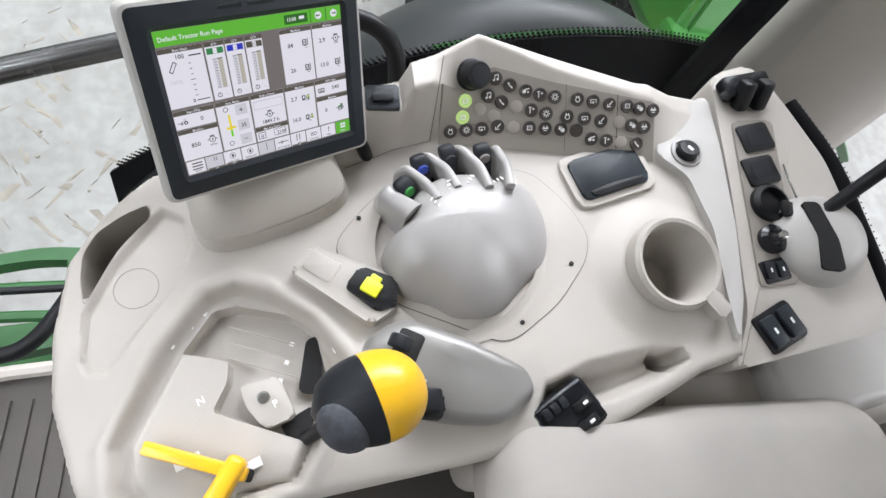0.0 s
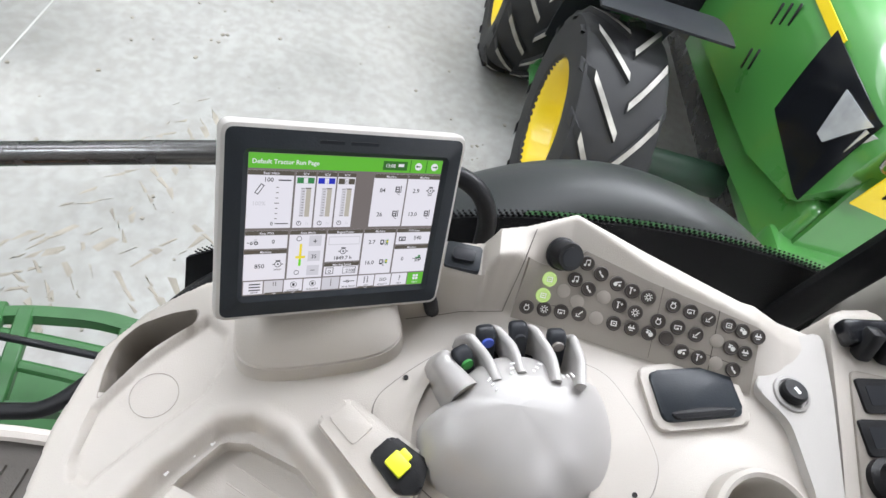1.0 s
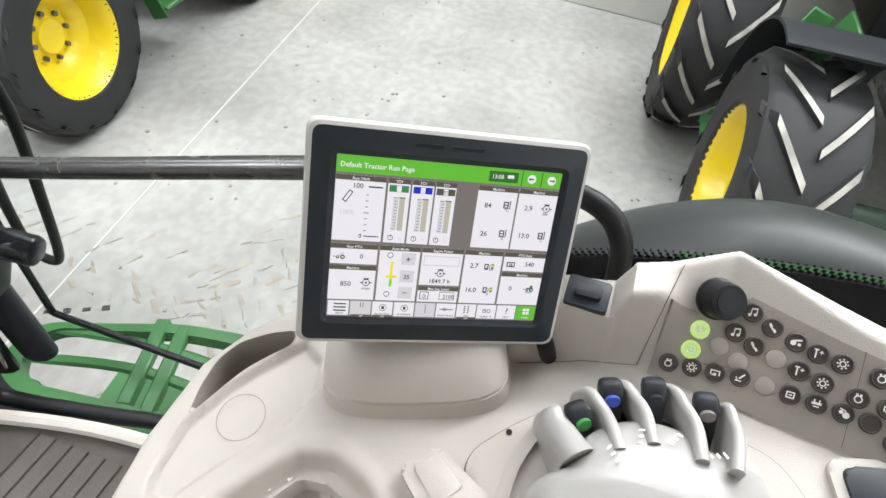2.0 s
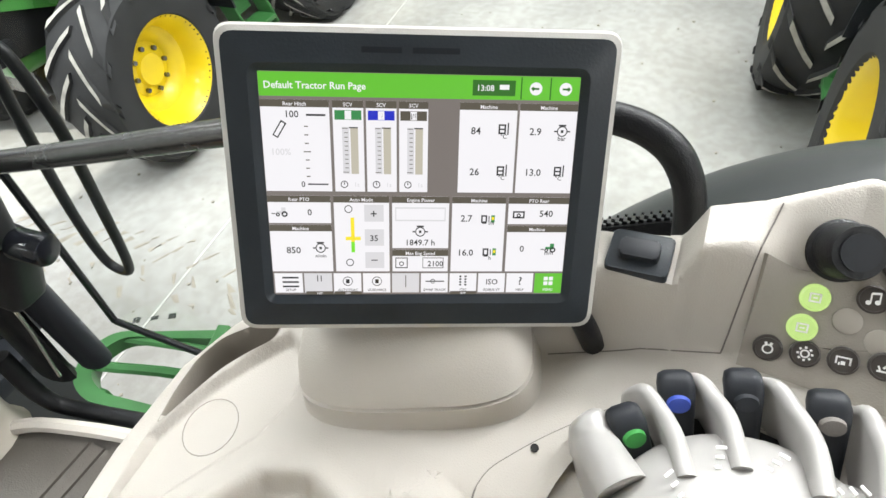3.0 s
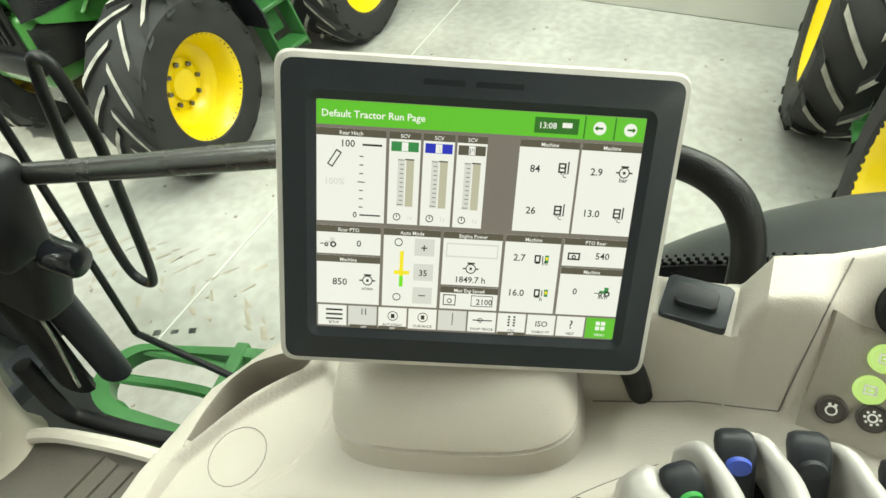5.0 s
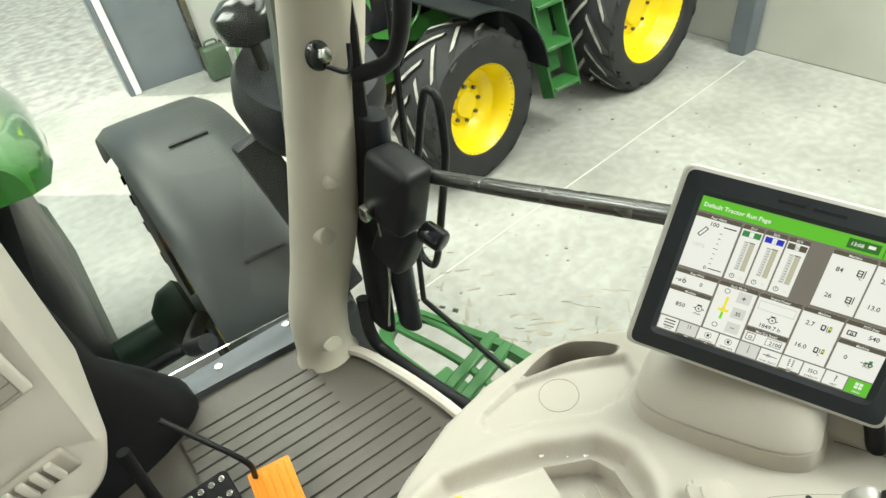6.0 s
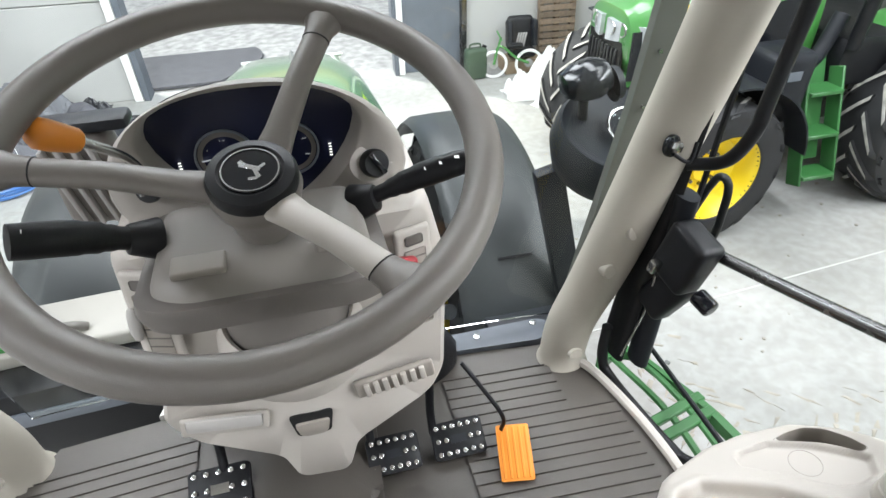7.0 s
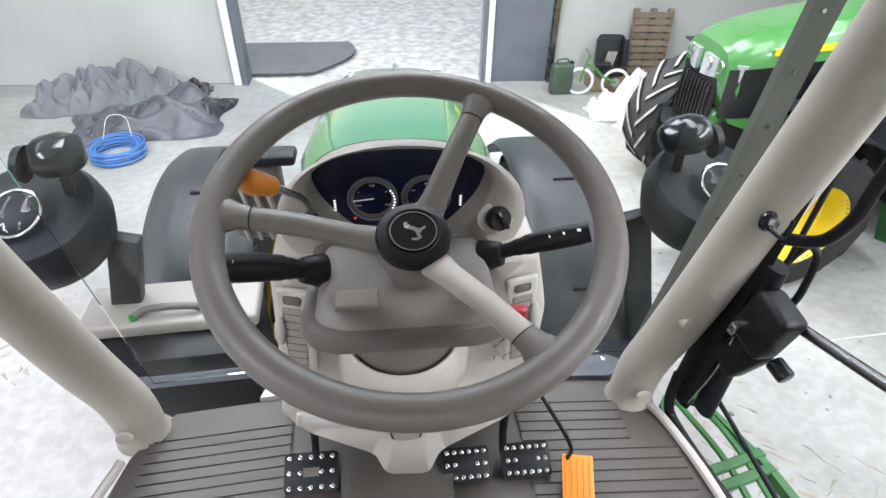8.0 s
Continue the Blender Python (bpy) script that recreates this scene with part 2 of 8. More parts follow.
def tube(pts, r, n=8, seg=14, bm=None, smooth=True, closed=False, flat=1.0, m=Matrix(), radii=None):
    path = smooth_path(pts, n) if smooth else [Vector(q) for q in pts]
    if closed:
        path = path[:-1] if (path[0] - path[-1]).length < 1e-6 else path
    b2 = bmesh.new()
    rings = []
    count = len(path)
    up = Vector((0, 0, 1))
    t0 = (path[1] - path[0]).normalized()
    if abs(t0.z) > 0.9:
        up = Vector((1, 0, 0))
    side = t0.cross(up).normalized()
    for i, q in enumerate(path):
        if closed:
            t = (path[(i + 1) % count] - path[i - 1]).normalized()
        else:
            t = (path[min(i + 1, count - 1)] - path[max(i - 1, 0)]).normalized()
        side = (side - t * side.dot(t)).normalized()
        up2 = side.cross(t)
        rr = r if radii is None else radii[min(len(radii) - 1, int(i * len(radii) / count))]
        rings.append([b2.verts.new(q + rr * (math.cos(2 * math.pi * k / seg) * side + flat * math.sin(2 * math.pi * k / seg) * up2)) for k in range(seg)])
    pairs = list(zip(rings, rings[1:]))
    if closed:
        pairs.append((rings[-1], rings[0]))
    for a, b in pairs:
        for k in range(seg):
            b2.faces.new((a[k], a[(k + 1) % seg], b[(k + 1) % seg], b[k]))
    if not closed:
        b2.faces.new(rings[0][::-1])
        b2.faces.new(rings[-1])
    return join(bm, b2, m)


def rounded(poly, r, n=5):
    """A polygon with its corners rounded."""
    out = []
    k = len(poly)
    for i in range(k):
        a, b, c = Vector(poly[i - 1]), Vector(poly[i]), Vector(poly[(i + 1) % k])
        d1, d2 = (a - b), (c - b)
        rr = min(r, d1.length * 0.45, d2.length * 0.45)
        p, q = b + d1.normalized() * rr, b + d2.normalized() * rr
        for j in range(n + 1):
            s = j / n
            out.append(tuple(((1 - s) ** 2) * p + 2 * s * (1 - s) * b + s * s * q))
    return out


def prism(poly, z0, z1, bevel=0.0, m=Matrix(), bm=None, seg=2, bottom=False):
    b2 = bmesh.new()
    lo = [b2.verts.new((x, y, z0)) for x, y in poly]
    hi = [b2.verts.new((x, y, z1)) for x, y in poly]
    k = len(poly)
    for i in range(k):
        b2.faces.new((lo[i], lo[(i + 1) % k], hi[(i + 1) % k], hi[i]))
    top = b2.faces.new(hi)
    b2.faces.new(lo[::-1])
    if bevel:
        bmesh.ops.bevel(b2, geom=[e for e in top.edges], offset=bevel, segments=seg, affect="EDGES", profile=0.5)
    return join(bm, b2, m)


def rect(w, h, r=0.0, cx=0.0, cy=0.0):
    p = [(cx - w / 2, cy - h / 2), (cx + w / 2, cy - h / 2), (cx + w / 2, cy + h / 2), (cx - w / 2, cy + h / 2)]
    return rounded(p, r) if r else p


def loft(sections, cap=True, closed=True, bm=None, m=Matrix()):
    b2 = bmesh.new()
    rows = [[b2.verts.new(q) for q in s] for s in sections]
    k = len(rows[0])
    for a, b in zip(rows, rows[1:]):
        for i in range(k if closed else k - 1):
            j = (i + 1) % k
            b2.faces.new((a[i], a[j], b[j], b[i]))
    if cap and closed:
        b2.faces.new(rows[0][::-1])
        b2.faces.new(rows[-1])
    return join(bm, b2, m)


def sheet(fn, us, vs, bm=None, m=Matrix()):
    """A surface from a function of two parameters."""
    b2 = bmesh.new()
    rows = [[b2.verts.new(fn(a, b)) for b in vs] for a in us]
    for p, q in zip(rows, rows[1:]):
        for i in range(len(vs) - 1):
            b2.faces.new((p[i], p[i + 1], q[i + 1], q[i]))
    return join(bm, b2, m)


def span(a, b, n):
    return [a + (b - a) * i / n for i in range(n + 1)]


def thick(bm, d):
    """Gives a sheet thickness d along its normals."""
    bmesh.ops.recalc_face_normals(bm, faces=bm.faces)
    bmesh.ops.solidify(bm, geom=bm.faces[:], thickness=d)
    return bm


def between(p, q):
    """A pose at p whose z axis points to q; and the distance."""
    d = Vector(q) - Vector(p)
    return Matrix.Translation(p) @ d.to_track_quat("Z", "Y").to_matrix().to_4x4(), d.length


def rod(p, q, r, seg=14, bm=None, r2=None, bevel=0.0):
    m, d = between(p, q)
    return cyl(r, d, m, seg, r2, bevel, bm)


def text(name, string, size, x, y, z, material, parent, align="LEFT", m=None, squash=1.0):
    cu = bpy.data.curves.new(name, "FONT")
    cu.body, cu.size, cu.align_x, cu.resolution_u, cu.offset = string, size, align, 2, size * 0.012
    tmp = bpy.data.objects.new(name, cu)
    me = bpy.data.meshes.new_from_object(tmp)
    bpy.data.objects.remove(tmp)
    bpy.data.curves.remove(cu)
    me.materials.clear()
    me.materials.append(material)
    ob = new(name, me)
    ob.parent = parent
    ob.matrix_basis = (m or Matrix()) @ Matrix.Translation((x, y, z)) @ Matrix.Diagonal((squash, 1, 1, 1))
    return ob
# ---- the console's moulded surface, in its own plane: u across, v forward, w up ----
OUTLINE = [(-0.232, 0.255), (-0.19, 0.296), (-0.10, 0.330), (-0.03, 0.337), (0.05, 0.328), (0.095, 0.295), (0.138, 0.24), (0.175, 0.15),
           (0.198, 0.05), (0.212, -0.03), (0.230, -0.085), (0.258, -0.14), (0.235, -0.22), (0.205, -0.34), (0.205, -0.465), (0.05, -0.452),
           (-0.06, -0.425), (-0.14, -0.398), (-0.150, -0.345), (-0.20, -0.215), (-0.207, -0.097), (-0.22, 0.095)]
BIN = [(-0.005, 0.301), (0.026, 0.308), (0.055, 0.308), (0.076, 0.294), (0.090, 0.266), (0.100, 0.238), (0.084, 0.236), (0.050, 0.268), (0.036, 0.277)]
LID = [(-0.012, 0.302), (0.035, 0.274), (0.094, 0.226), (0.080, 0.202), (0.047, 0.194), (0.015, 0.202), (-0.080, 0.272), (-0.076, 0.292), (-0.062, 0.300)]
GATE = [(-0.225, 0.235), (-0.190, 0.262), (-0.150, 0.266), (-0.060, 0.222), (-0.008, 0.182), (0.002, 0.150), (-0.010, 0.118), (-0.046, 0.071), (-0.091, 0.040), (-0.135, 0.052), (-0.205, 0.092)]
PLATE = [(-0.215, 0.225), (-0.185, 0.245), (-0.150, 0.250), (-0.068, 0.208), (-0.024, 0.178), (-0.018, 0.150), (-0.030, 0.125), (-0.066, 0.072), (-0.090, 0.060), (-0.135, 0.065), (-0.200, 0.100)]
TRAY = [(-0.066, 0.207), (-0.050, 0.194), (-0.022, 0.174), (-0.021, 0.148), (-0.036, 0.098), (-0.060, 0.070), (-0.112, 0.062), (-0.168, 0.086), (-0.150, 0.126), (-0.128, 0.174), (-0.101, 0.160), (-0.080, 0.158)]
CUBBY = [(-0.140, -0.160), (-0.124, -0.213), (-0.116, -0.287), (-0.122, -0.325), (-0.136, -0.331), (-0.154, -0.290), (-0.170, -0.230), (-0.176, -0.140)]
WELL = [(-0.119, -0.284), (-0.123, -0.324), (-0.137, -0.329), (-0.149, -0.298)]
CUP = (-0.030, -0.330, 0.040)


def poly_sd(poly, x, y):
    """Signed distance to a polygon, negative inside."""
    p = np.array(poly, float)
    best = np.full(x.shape, 1e9)
    inside = np.zeros(x.shape, bool)
    for (ax, ay), (bx, by) in zip(p, np.roll(p, -1, axis=0)):
        ex, ey = bx - ax, by - ay
        k = np.clip(((x - ax) * ex + (y - ay) * ey) / (ex * ex + ey * ey), 0, 1)
        best = np.minimum(best, np.hypot(x - ax - k * ex, y - ay - k * ey))
        with np.errstate(divide="ignore", invalid="ignore"):
            inside ^= ((ay > y) != (by > y)) & (x < (bx - ax) * (y - ay) / (by - ay) + ax)
    return np.where(inside, -best, best)


def ease(x, a, b):
    k = np.clip((x - a) / (b - a), 0, 1)
    return k * k * (3 - 2 * k)


def surface(u, v):
    """Height of the moulded top."""
    w = np.zeros(u.shape)
    base = np.where(v > -0.09, np.interp(v, [-0.09, -0.078, -0.007, 0.033], [0.155, 0.160, 0.142, 0.128]), 0.155 + (v + 0.09) * 0.161)
    top = np.interp(v, [-0.44, -0.356, -0.23, -0.137, -0.098, -0.045, -0.01, 0.03], [0.175, 0.178, 0.210, 0.250, 0.224, 0.206, 0.226, 0.25])
    high = np.interp(v, [-0.47, -0.40, -0.356, -0.23, -0.137, -0.11, -0.056, -0.044, 0.02, 0.06], [0.0, 0.02, 0.045, 0.066, 0.082, 0.081, 0.079, 0.053, 0.058, 0.0])
    s = np.clip((u - base) / np.maximum(top - base, 0.02), 0, 1.0)
    steep = np.interp(v, [-0.115, -0.075, -0.05, -0.045], [1.0, 2.0, 2.0, 3.0])
    sharp = ease(v, -0.115, -0.075)
    w = w + high * (sharp * ease(s * steep, 0, 1) + (1 - sharp) * s)
    # gentle fall of the front and the seat side
    w = w - 0.030 * ease(v, 0.24, 0.36) - 0.02 * ease(-u, 0.17, 0.25)
    # shallow hollow of the lid
    d = poly_sd(LID, u, v)
    w = w - 0.010 * ease(-d, -0.002, 0.005)
    # gear gate: a hollow with a raised lip, and a plate in it
    d = poly_sd(GATE, u, v)
    w = w + 0.004 * np.exp(-((d - 0.006) / 0.007) ** 2) - 0.017 * ease(-d, 0.0, 0.010)
    d = poly_sd(PLATE, u, v)
    w = w + 0.010 * ease(-d, 0.0, 0.006)
    # open tray on the seat side
    w = w - 0.030 * ease(-poly_sd(CUBBY, u, v), -0.001, 0.016)
    w = w - 0.035 * ease(-poly_sd(WELL, u, v), 0.0, 0.006)
    # swelling round the cup
    d = np.hypot(u - CUP[0], v - CUP[1])
    w = w + 0.014 * ease(-d, -0.095, -0.05) - 0.075 * ease(-d, -0.046, -0.041)
    # the moulded rim all round
    d = -poly_sd(OUTLINE, u, v)
    r = 0.011
    k = np.clip(1 - d / r, 0, 1)
    w = w - r * (1 - np.sqrt(np.maximum(0, 1 - k * k)))
    return w
CON = Matrix(((0.99735, 0.00733, -0.07241, 0.68), (0.0, 0.99492, 0.10070, -0.5), (0.07278, -0.10043, 0.99228, 1.7376), (0, 0, 0, 1)))


def at_con(u, v, w=None, du=0.0, dv=0.0):
    """A pose on the console's surface, turned to its slope."""
    a = np.array([u, u + 0.006, u])
    b = np.array([v, v, v + 0.006])
    h = surface(a, b)
    x = Vector((0.006, 0, h[1] - h[0])).normalized()
    y = Vector((0, 0.006, h[2] - h[0])).normalized()
    z = x.cross(y).normalized()
    y = z.cross(x)
    m = Matrix((x, y, z)).transposed().to_4x4()
    m.translation = (u, v, float(h[0]) if w is None else w)
    return m


HOLE_BIN, HOLE_TRAY = rounded(BIN, 0.008, 4), rounded(TRAY, 0.005, 4)


def recess(poly, depth, draft=0.0015):
    """A pocket with straight walls under a hole of the moulded top."""
    c = Vector((sum(p[0] for p in poly) / len(poly), sum(p[1] for p in poly) / len(poly)))
    top = [float(surface(np.array([x]), np.array([y]))[0]) for x, y in poly]
    bm = bmesh.new()
    rows = []
    for inset, dz in ((-0.0012, 0.0), (0.0, 0.0002), (draft, -0.002), (draft * 2, -depth), (draft * 2 + 0.002, -depth - 0.001)):
        rows.append([bm.verts.new((x + (c.x - x) * inset * 18, y + (c.y - y) * inset * 18, z + dz)) for (x, y), z in zip(poly, top)])
    k = len(poly)
    for a, b in zip(rows, rows[1:]):
        for i in range(k):
            bm.faces.new((a[i], a[(i + 1) % k], b[(i + 1) % k], b[i]))
    bm.faces.new(rows[-1])
    return bm


def moulding():
    """The console's top as one moulded skin with its skirt."""
    step = 0.0033
    us, vs = np.arange(-0.25, 0.285, step), np.arange(-0.485, 0.355, step)
    U, V = np.meshgrid(us, vs, indexing="ij")
    D = poly_sd(OUTLINE, U, V)
    e = 1e-4
    GX = (poly_sd(OUTLINE, U + e, V) - D) / e
    GY = (poly_sd(OUTLINE, U, V + e) - D) / e
    keep = D < step * 0.9
    out = D > -step * 0.35
    U2 = np.where(out & keep, U - GX * D, U)
    V2 = np.where(out & keep, V - GY * D, V)
    gone = np.zeros(U.shape, bool)
    for poly in (HOLE_BIN, HOLE_TRAY):
        d = poly_sd(poly, U2, V2)
        inside = d < 0
        edge = np.zeros(U.shape, bool)
        for a in (-1, 0, 1):
            for b in (-1, 0, 1):
                edge |= np.roll(np.roll(~inside, a, 0), b, 1)
        edge &= inside
        gx, gy = (poly_sd(poly, U2 + e, V2) - d) / e, (poly_sd(poly, U2, V2 + e) - d) / e
        U2, V2 = np.where(edge, U2 - gx * d, U2), np.where(edge, V2 - gy * d, V2)
        gone |= inside
    W = surface(U2, V2)
    bm = bmesh.new()
    ids = {}
    for i in range(len(us)):
        for j in range(len(vs)):
            if keep[i, j]:
                ids[i, j] = bm.verts.new((U2[i, j], V2[i, j], W[i, j]))
    for i in range(len(us) - 1):
        for j in range(len(vs) - 1):
            q = [ids.get(k) for k in ((i, j), (i + 1, j), (i + 1, j + 1), (i, j + 1))]
            if None not in q and not (gone[i, j] and gone[i + 1, j] and gone[i, j + 1] and gone[i + 1, j + 1]):
                bm.faces.new(q)
    bmesh.ops.delete(bm, geom=[vv for vv in bm.verts if not vv.link_faces], context="VERTS")
    holes = [ed for ed in bm.edges if len(ed.link_faces) == 1 and min(float(poly_sd(p, np.array([ed.verts[k].co.x]), np.array([ed.verts[k].co.y]))[0]) for p in (HOLE_BIN, HOLE_TRAY) for k in (0, 1)) < 0.002]
    skip = set(holes)
    bmesh.ops.remove_doubles(bm, verts=[vv for vv in bm.verts if not any(ed in skip for ed in vv.link_edges)], dist=0.0006)
    for depth, inset in ((0.02, 1.0), (0.16, 0.97), (0.26, 0.93)):
        edges = [ed for ed in bm.edges if len(ed.link_faces) == 1 and min(float(poly_sd(p, np.array([ed.verts[0].co.x]), np.array([ed.verts[0].co.y]))[0]) for p in (HOLE_BIN, HOLE_TRAY)) > 0.003]
        ret = bmesh.ops.extrude_edge_only(bm, edges=edges)
        for vv in [g for g in ret["geom"] if isinstance(g, bmesh.types.BMVert)]:
            vv.co.z -= depth
            vv.co.x *= inset
            vv.co.y *= inset
    return bm


console = thing("control_console", CON, "beige moulded plastic side console with levers and buttons", "console")
part("console_body", moulding(), BEIGE, console, sharp=50)
# bin walls in taupe, darker than the console, to paint its shade
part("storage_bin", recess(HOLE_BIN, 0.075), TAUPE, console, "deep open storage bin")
part("gate_tray", recess(HOLE_TRAY, 0.021, 0.0008), BEIGE, console, "stepped gear gate tray")
# seam round the lever dome and its screws
SEAM = rounded([(0.112, -0.030), (0.118, -0.150), (0.110, -0.196), (0.059, -0.234), (0.020, -0.248), (-0.010, -0.238), (-0.058, -0.194), (-0.098, -0.128), (-0.066, -0.068), (-0.038, -0.012), (-0.006, 0.020), (0.022, 0.044), (0.042, 0.040), (0.070, 0.016)], 0.022, 5)
part("dome_plate", prism(SEAM, -0.004, 0.0014, 0.0008), BEIGE, console, "flat plate under the lever dome")
part("seam", tube([(x, y, 0.0006) for x, y in SEAM], 0.0009, n=1, seg=6, smooth=False, closed=True), GREYBROWN, console, "fine joint line")
for su, sv in ((0.064, 0.016), (-0.013, -0.219), (-0.075, -0.148), (-0.040, 0.020)):
    part("screw_hole", cyl(0.0026, 0.0030, at_con(su, sv), 12), DKSLOT, console)
for cu_, cv_ in ((0.008, 0.25),):
    part("blanking_ring", tube([(cu_ + 0.022 * math.cos(a), cv_ + 0.022 * math.sin(a), -0.0100) for a in span(0, 2 * math.pi, 24)], 0.0004, n=1, seg=6, closed=True), TAUPE, console)

# button field: taupe plate and buttons


def button_plate(a, b):
    v = -0.088 - 0.27 * a
    lo = 0.157 + (v + 0.09) * 0.161
    hi = float(np.interp(v, [-0.36, -0.23, -0.155, -0.13, -0.105, -0.088], [0.174, 0.199, 0.221, 0.205, 0.200, 0.192]))
    u = lo + (hi - lo) * b
    return (u, v, float(surface(np.array([u]), np.array([v]))[0]) - 0.0015)


part("button_plate", thick(sheet(button_plate, span(0, 1, 40), span(0, 1, 12)), 0.003), TAUPE, console, "taupe button plate", sharp=60)
for cutv in (-0.243, -0.309):
    part("plate_joint", tube([(u, v, w + 0.0032) for u, v, w in [button_plate((-0.088 - cutv) / 0.27, b) for b in span(0.02, 0.98, 6)]], 0.0007, n=1, seg=5), GROOVE, console)
part("plate_joint", tube([(u, v, w + 0.0032) for u, v, w in [button_plate(a, 0.33) for a in span(0.0, 0.95, 20)]], 0.0006, n=1, seg=5), GROOVE, console)

# symbols: b = bar (x, y, width, height, turn), r = ring (x, y, radius), d = dot (x, y, radius)
ICONS = (
    (("d", -3, -3, 1.9), ("d", 3, -2, 1.9), ("b", -1.6, 1, 1.1, 7, 0), ("b", 4.3, 2, 1.1, 7, 0), ("b", 1.5, 5, 6.5, 1.8, 0.15)),
    (("b", -2.4, 2.6, 2.6, 4.4, 0.6), ("b", 2.4, -3.2, 2.6, 4.4, 0.6), ("b", -0.6, -0.6, 1.8, 6.6, 0.75)),
    (("d", -3, -1, 3.1), ("b", 1.6, 2.6, 8.5, 2.0, 0.25), ("b", 3.4, -2, 3.2, 3, 0)),
    (("b", -2.4, 0, 1.6, 10.5, 0), ("b", -2.4, 4.6, 5, 1.6, 0), ("b", 3, 2, 4, 1.2, 0), ("b", 3, 2, 1.2, 4, 0)),
    (("r", 0, 0, 3.6), ("b", 0, 5.2, 1.8, 1.8, 0), ("b", 0, -5.2, 1.8, 1.8, 0), ("b", 5.2, 0, 1.8, 1.8, 0), ("b", -5.2, 0, 1.8, 1.8, 0), ("b", 3.7, 3.7, 1.8, 1.8, 0.78), ("b", -3.7, 3.7, 1.8, 1.8, 0.78), ("b", 3.7, -3.7, 1.8, 1.8, 0.78), ("b", -3.7, -3.7, 1.8, 1.8, 0.78)),
    (("r", 0, -0.8, 4.4), ("b", -2, 4.2, 2.2, 2.2, 0.3), ("b", 2, 4.2, 2.2, 2.2, -0.3)),
    (("b", 0, 2.6, 11, 1.3, 0), ("b", -4.8, 0, 1.3, 6, 0), ("b", 4.8, 0, 1.3, 6, 0), ("b", 0, -2.0, 3.0, 3.0, 0), ("b", -2.6, -2.8, 1.2, 2.4, 0)),
    (("b", 2, 1.6, 8.5, 1.7, 0.85), ("b", -1.4, -4.2, 7, 1.4, 0), ("b", -3.4, -2, 1.3, 4.2, 0.4)),
    (("b", 0, 3.2, 8.6, 1.4, 0), ("b", 0, -3.2, 8.6, 1.4, 0), ("b", -3.8, 0, 1.4, 7, 0), ("b", 3.8, 0, 1.4, 7, 0), ("b", 0, 0, 3.4, 1.2, 0)),
    (("d", -2.6, 1.2, 2.2), ("d", 2.8, -1.6, 2.6), ("r", 2.8, -1.6, 3.6), ("b", -1, 4, 7, 1.3, -0.3)),
    (("b", 0, 0.5, 10, 2.6, 0), ("b", -2.6, 3.4, 1.4, 3, 0), ("b", 2.6, 3.4, 1.4, 3, 0), ("b", 0, -3.2, 6, 1.4, 0)),
)


def push_button(u, v, kind, icon=0, r=0.0082):
    m = at_con(u, v)
    m = m @ Matrix.Translation((0, 0, 0.0018))
    dark = {"dark": BTNDARK, "blank": BLIND, "brown": BTNDARK, "lit": LEDGREEN}[kind]
    prof = [(0, 0), (r, 0), (r, 0.0022), (r * 0.86, 0.0030), (r * 0.8, 0.0022), (0, 0.0020)]
    if kind == "blank":
        prof = [(0, 0), (r * 0.92, 0), (r * 0.92, 0.0010), (r * 0.86, 0.0014), (0, 0.0016)]
    b = part("push_button", lathe(prof, m, 24), dark, console, {"dark": "dark round push button with white symbol", "blank": "blank beige button cap", "brown": "dark plain push button", "lit": "lit green push button"}[kind])
    if kind in ("dark", "lit"):
        bm = None
        turn = Matrix.Rotation(radians(-90), 4, "Z")
        face = m @ turn @ Matrix.Scale(0.00072, 4)
        for shape, x, y, *dims in ICONS[icon % len(ICONS)]:
            put = face @ Matrix.Translation((x, y, 3.0))
            if shape == "b":
                bm = box(dims[0], dims[1], 0.5, put @ Matrix.Rotation(dims[2], 4, "Z"), bm=bm)
            else:
                inner = dims[0] - 1.3 if shape == "r" else 0.0
                bm = lathe([(inner, -0.2), (inner, 0.25), (dims[0], 0.25), (dims[0], -0.2)], put, 14, bm=bm)
        part("symbol", bm, WHITE, b, "white printed symbol")


k = 0
for i in range(11):
    u, v = ((0.212, -0.158), (0.204, -0.175), (0.197, -0.194), (0.192, -0.211), (0.188, -0.229), (0.184, -0.257), (0.181, -0.277), (0.177, -0.298), (0.174, -0.321), (0.171, -0.337), (0.168, -0.355))[i]
    push_button(u - 0.002, v, "dark", k)
    k += 1
for i in range(11):
    u, v = ((0.197, -0.149), (0.190, -0.165), (0.184, -0.183), (0.179, -0.201), (0.174, -0.219), (0.169, -0.245), (0.166, -0.267), (0.162, -0.288), (0.159, -0.312), (0.155, -0.328), (0.152, -0.344))[i]
    push_button(u - 0.002, v, "blank" if i in (2, 8) else "dark", k)
    k += 1
for u, v in ((0.186, -0.139), (0.178, -0.156)):
    push_button(u - 0.002, v, "blank")
for u, v in ((0.193, -0.120), (0.179, -0.117)):
    push_button(u - 0.002, v, "lit", 8)
for i in range(13):
    v = -0.102 - 0.0194 * i
    push_button(0.166 - 0.0025 * max(0, i - 3) - 0.0008 * i * (i > 8), v, "blank" if i in (4, 11) else "brown" if i == 8 else "dark", (5, 4, 6, 7, 0, 8, 10, 9, 0, 2, 3, 0, 1)[i])
m = at_con(0.214, -0.128)
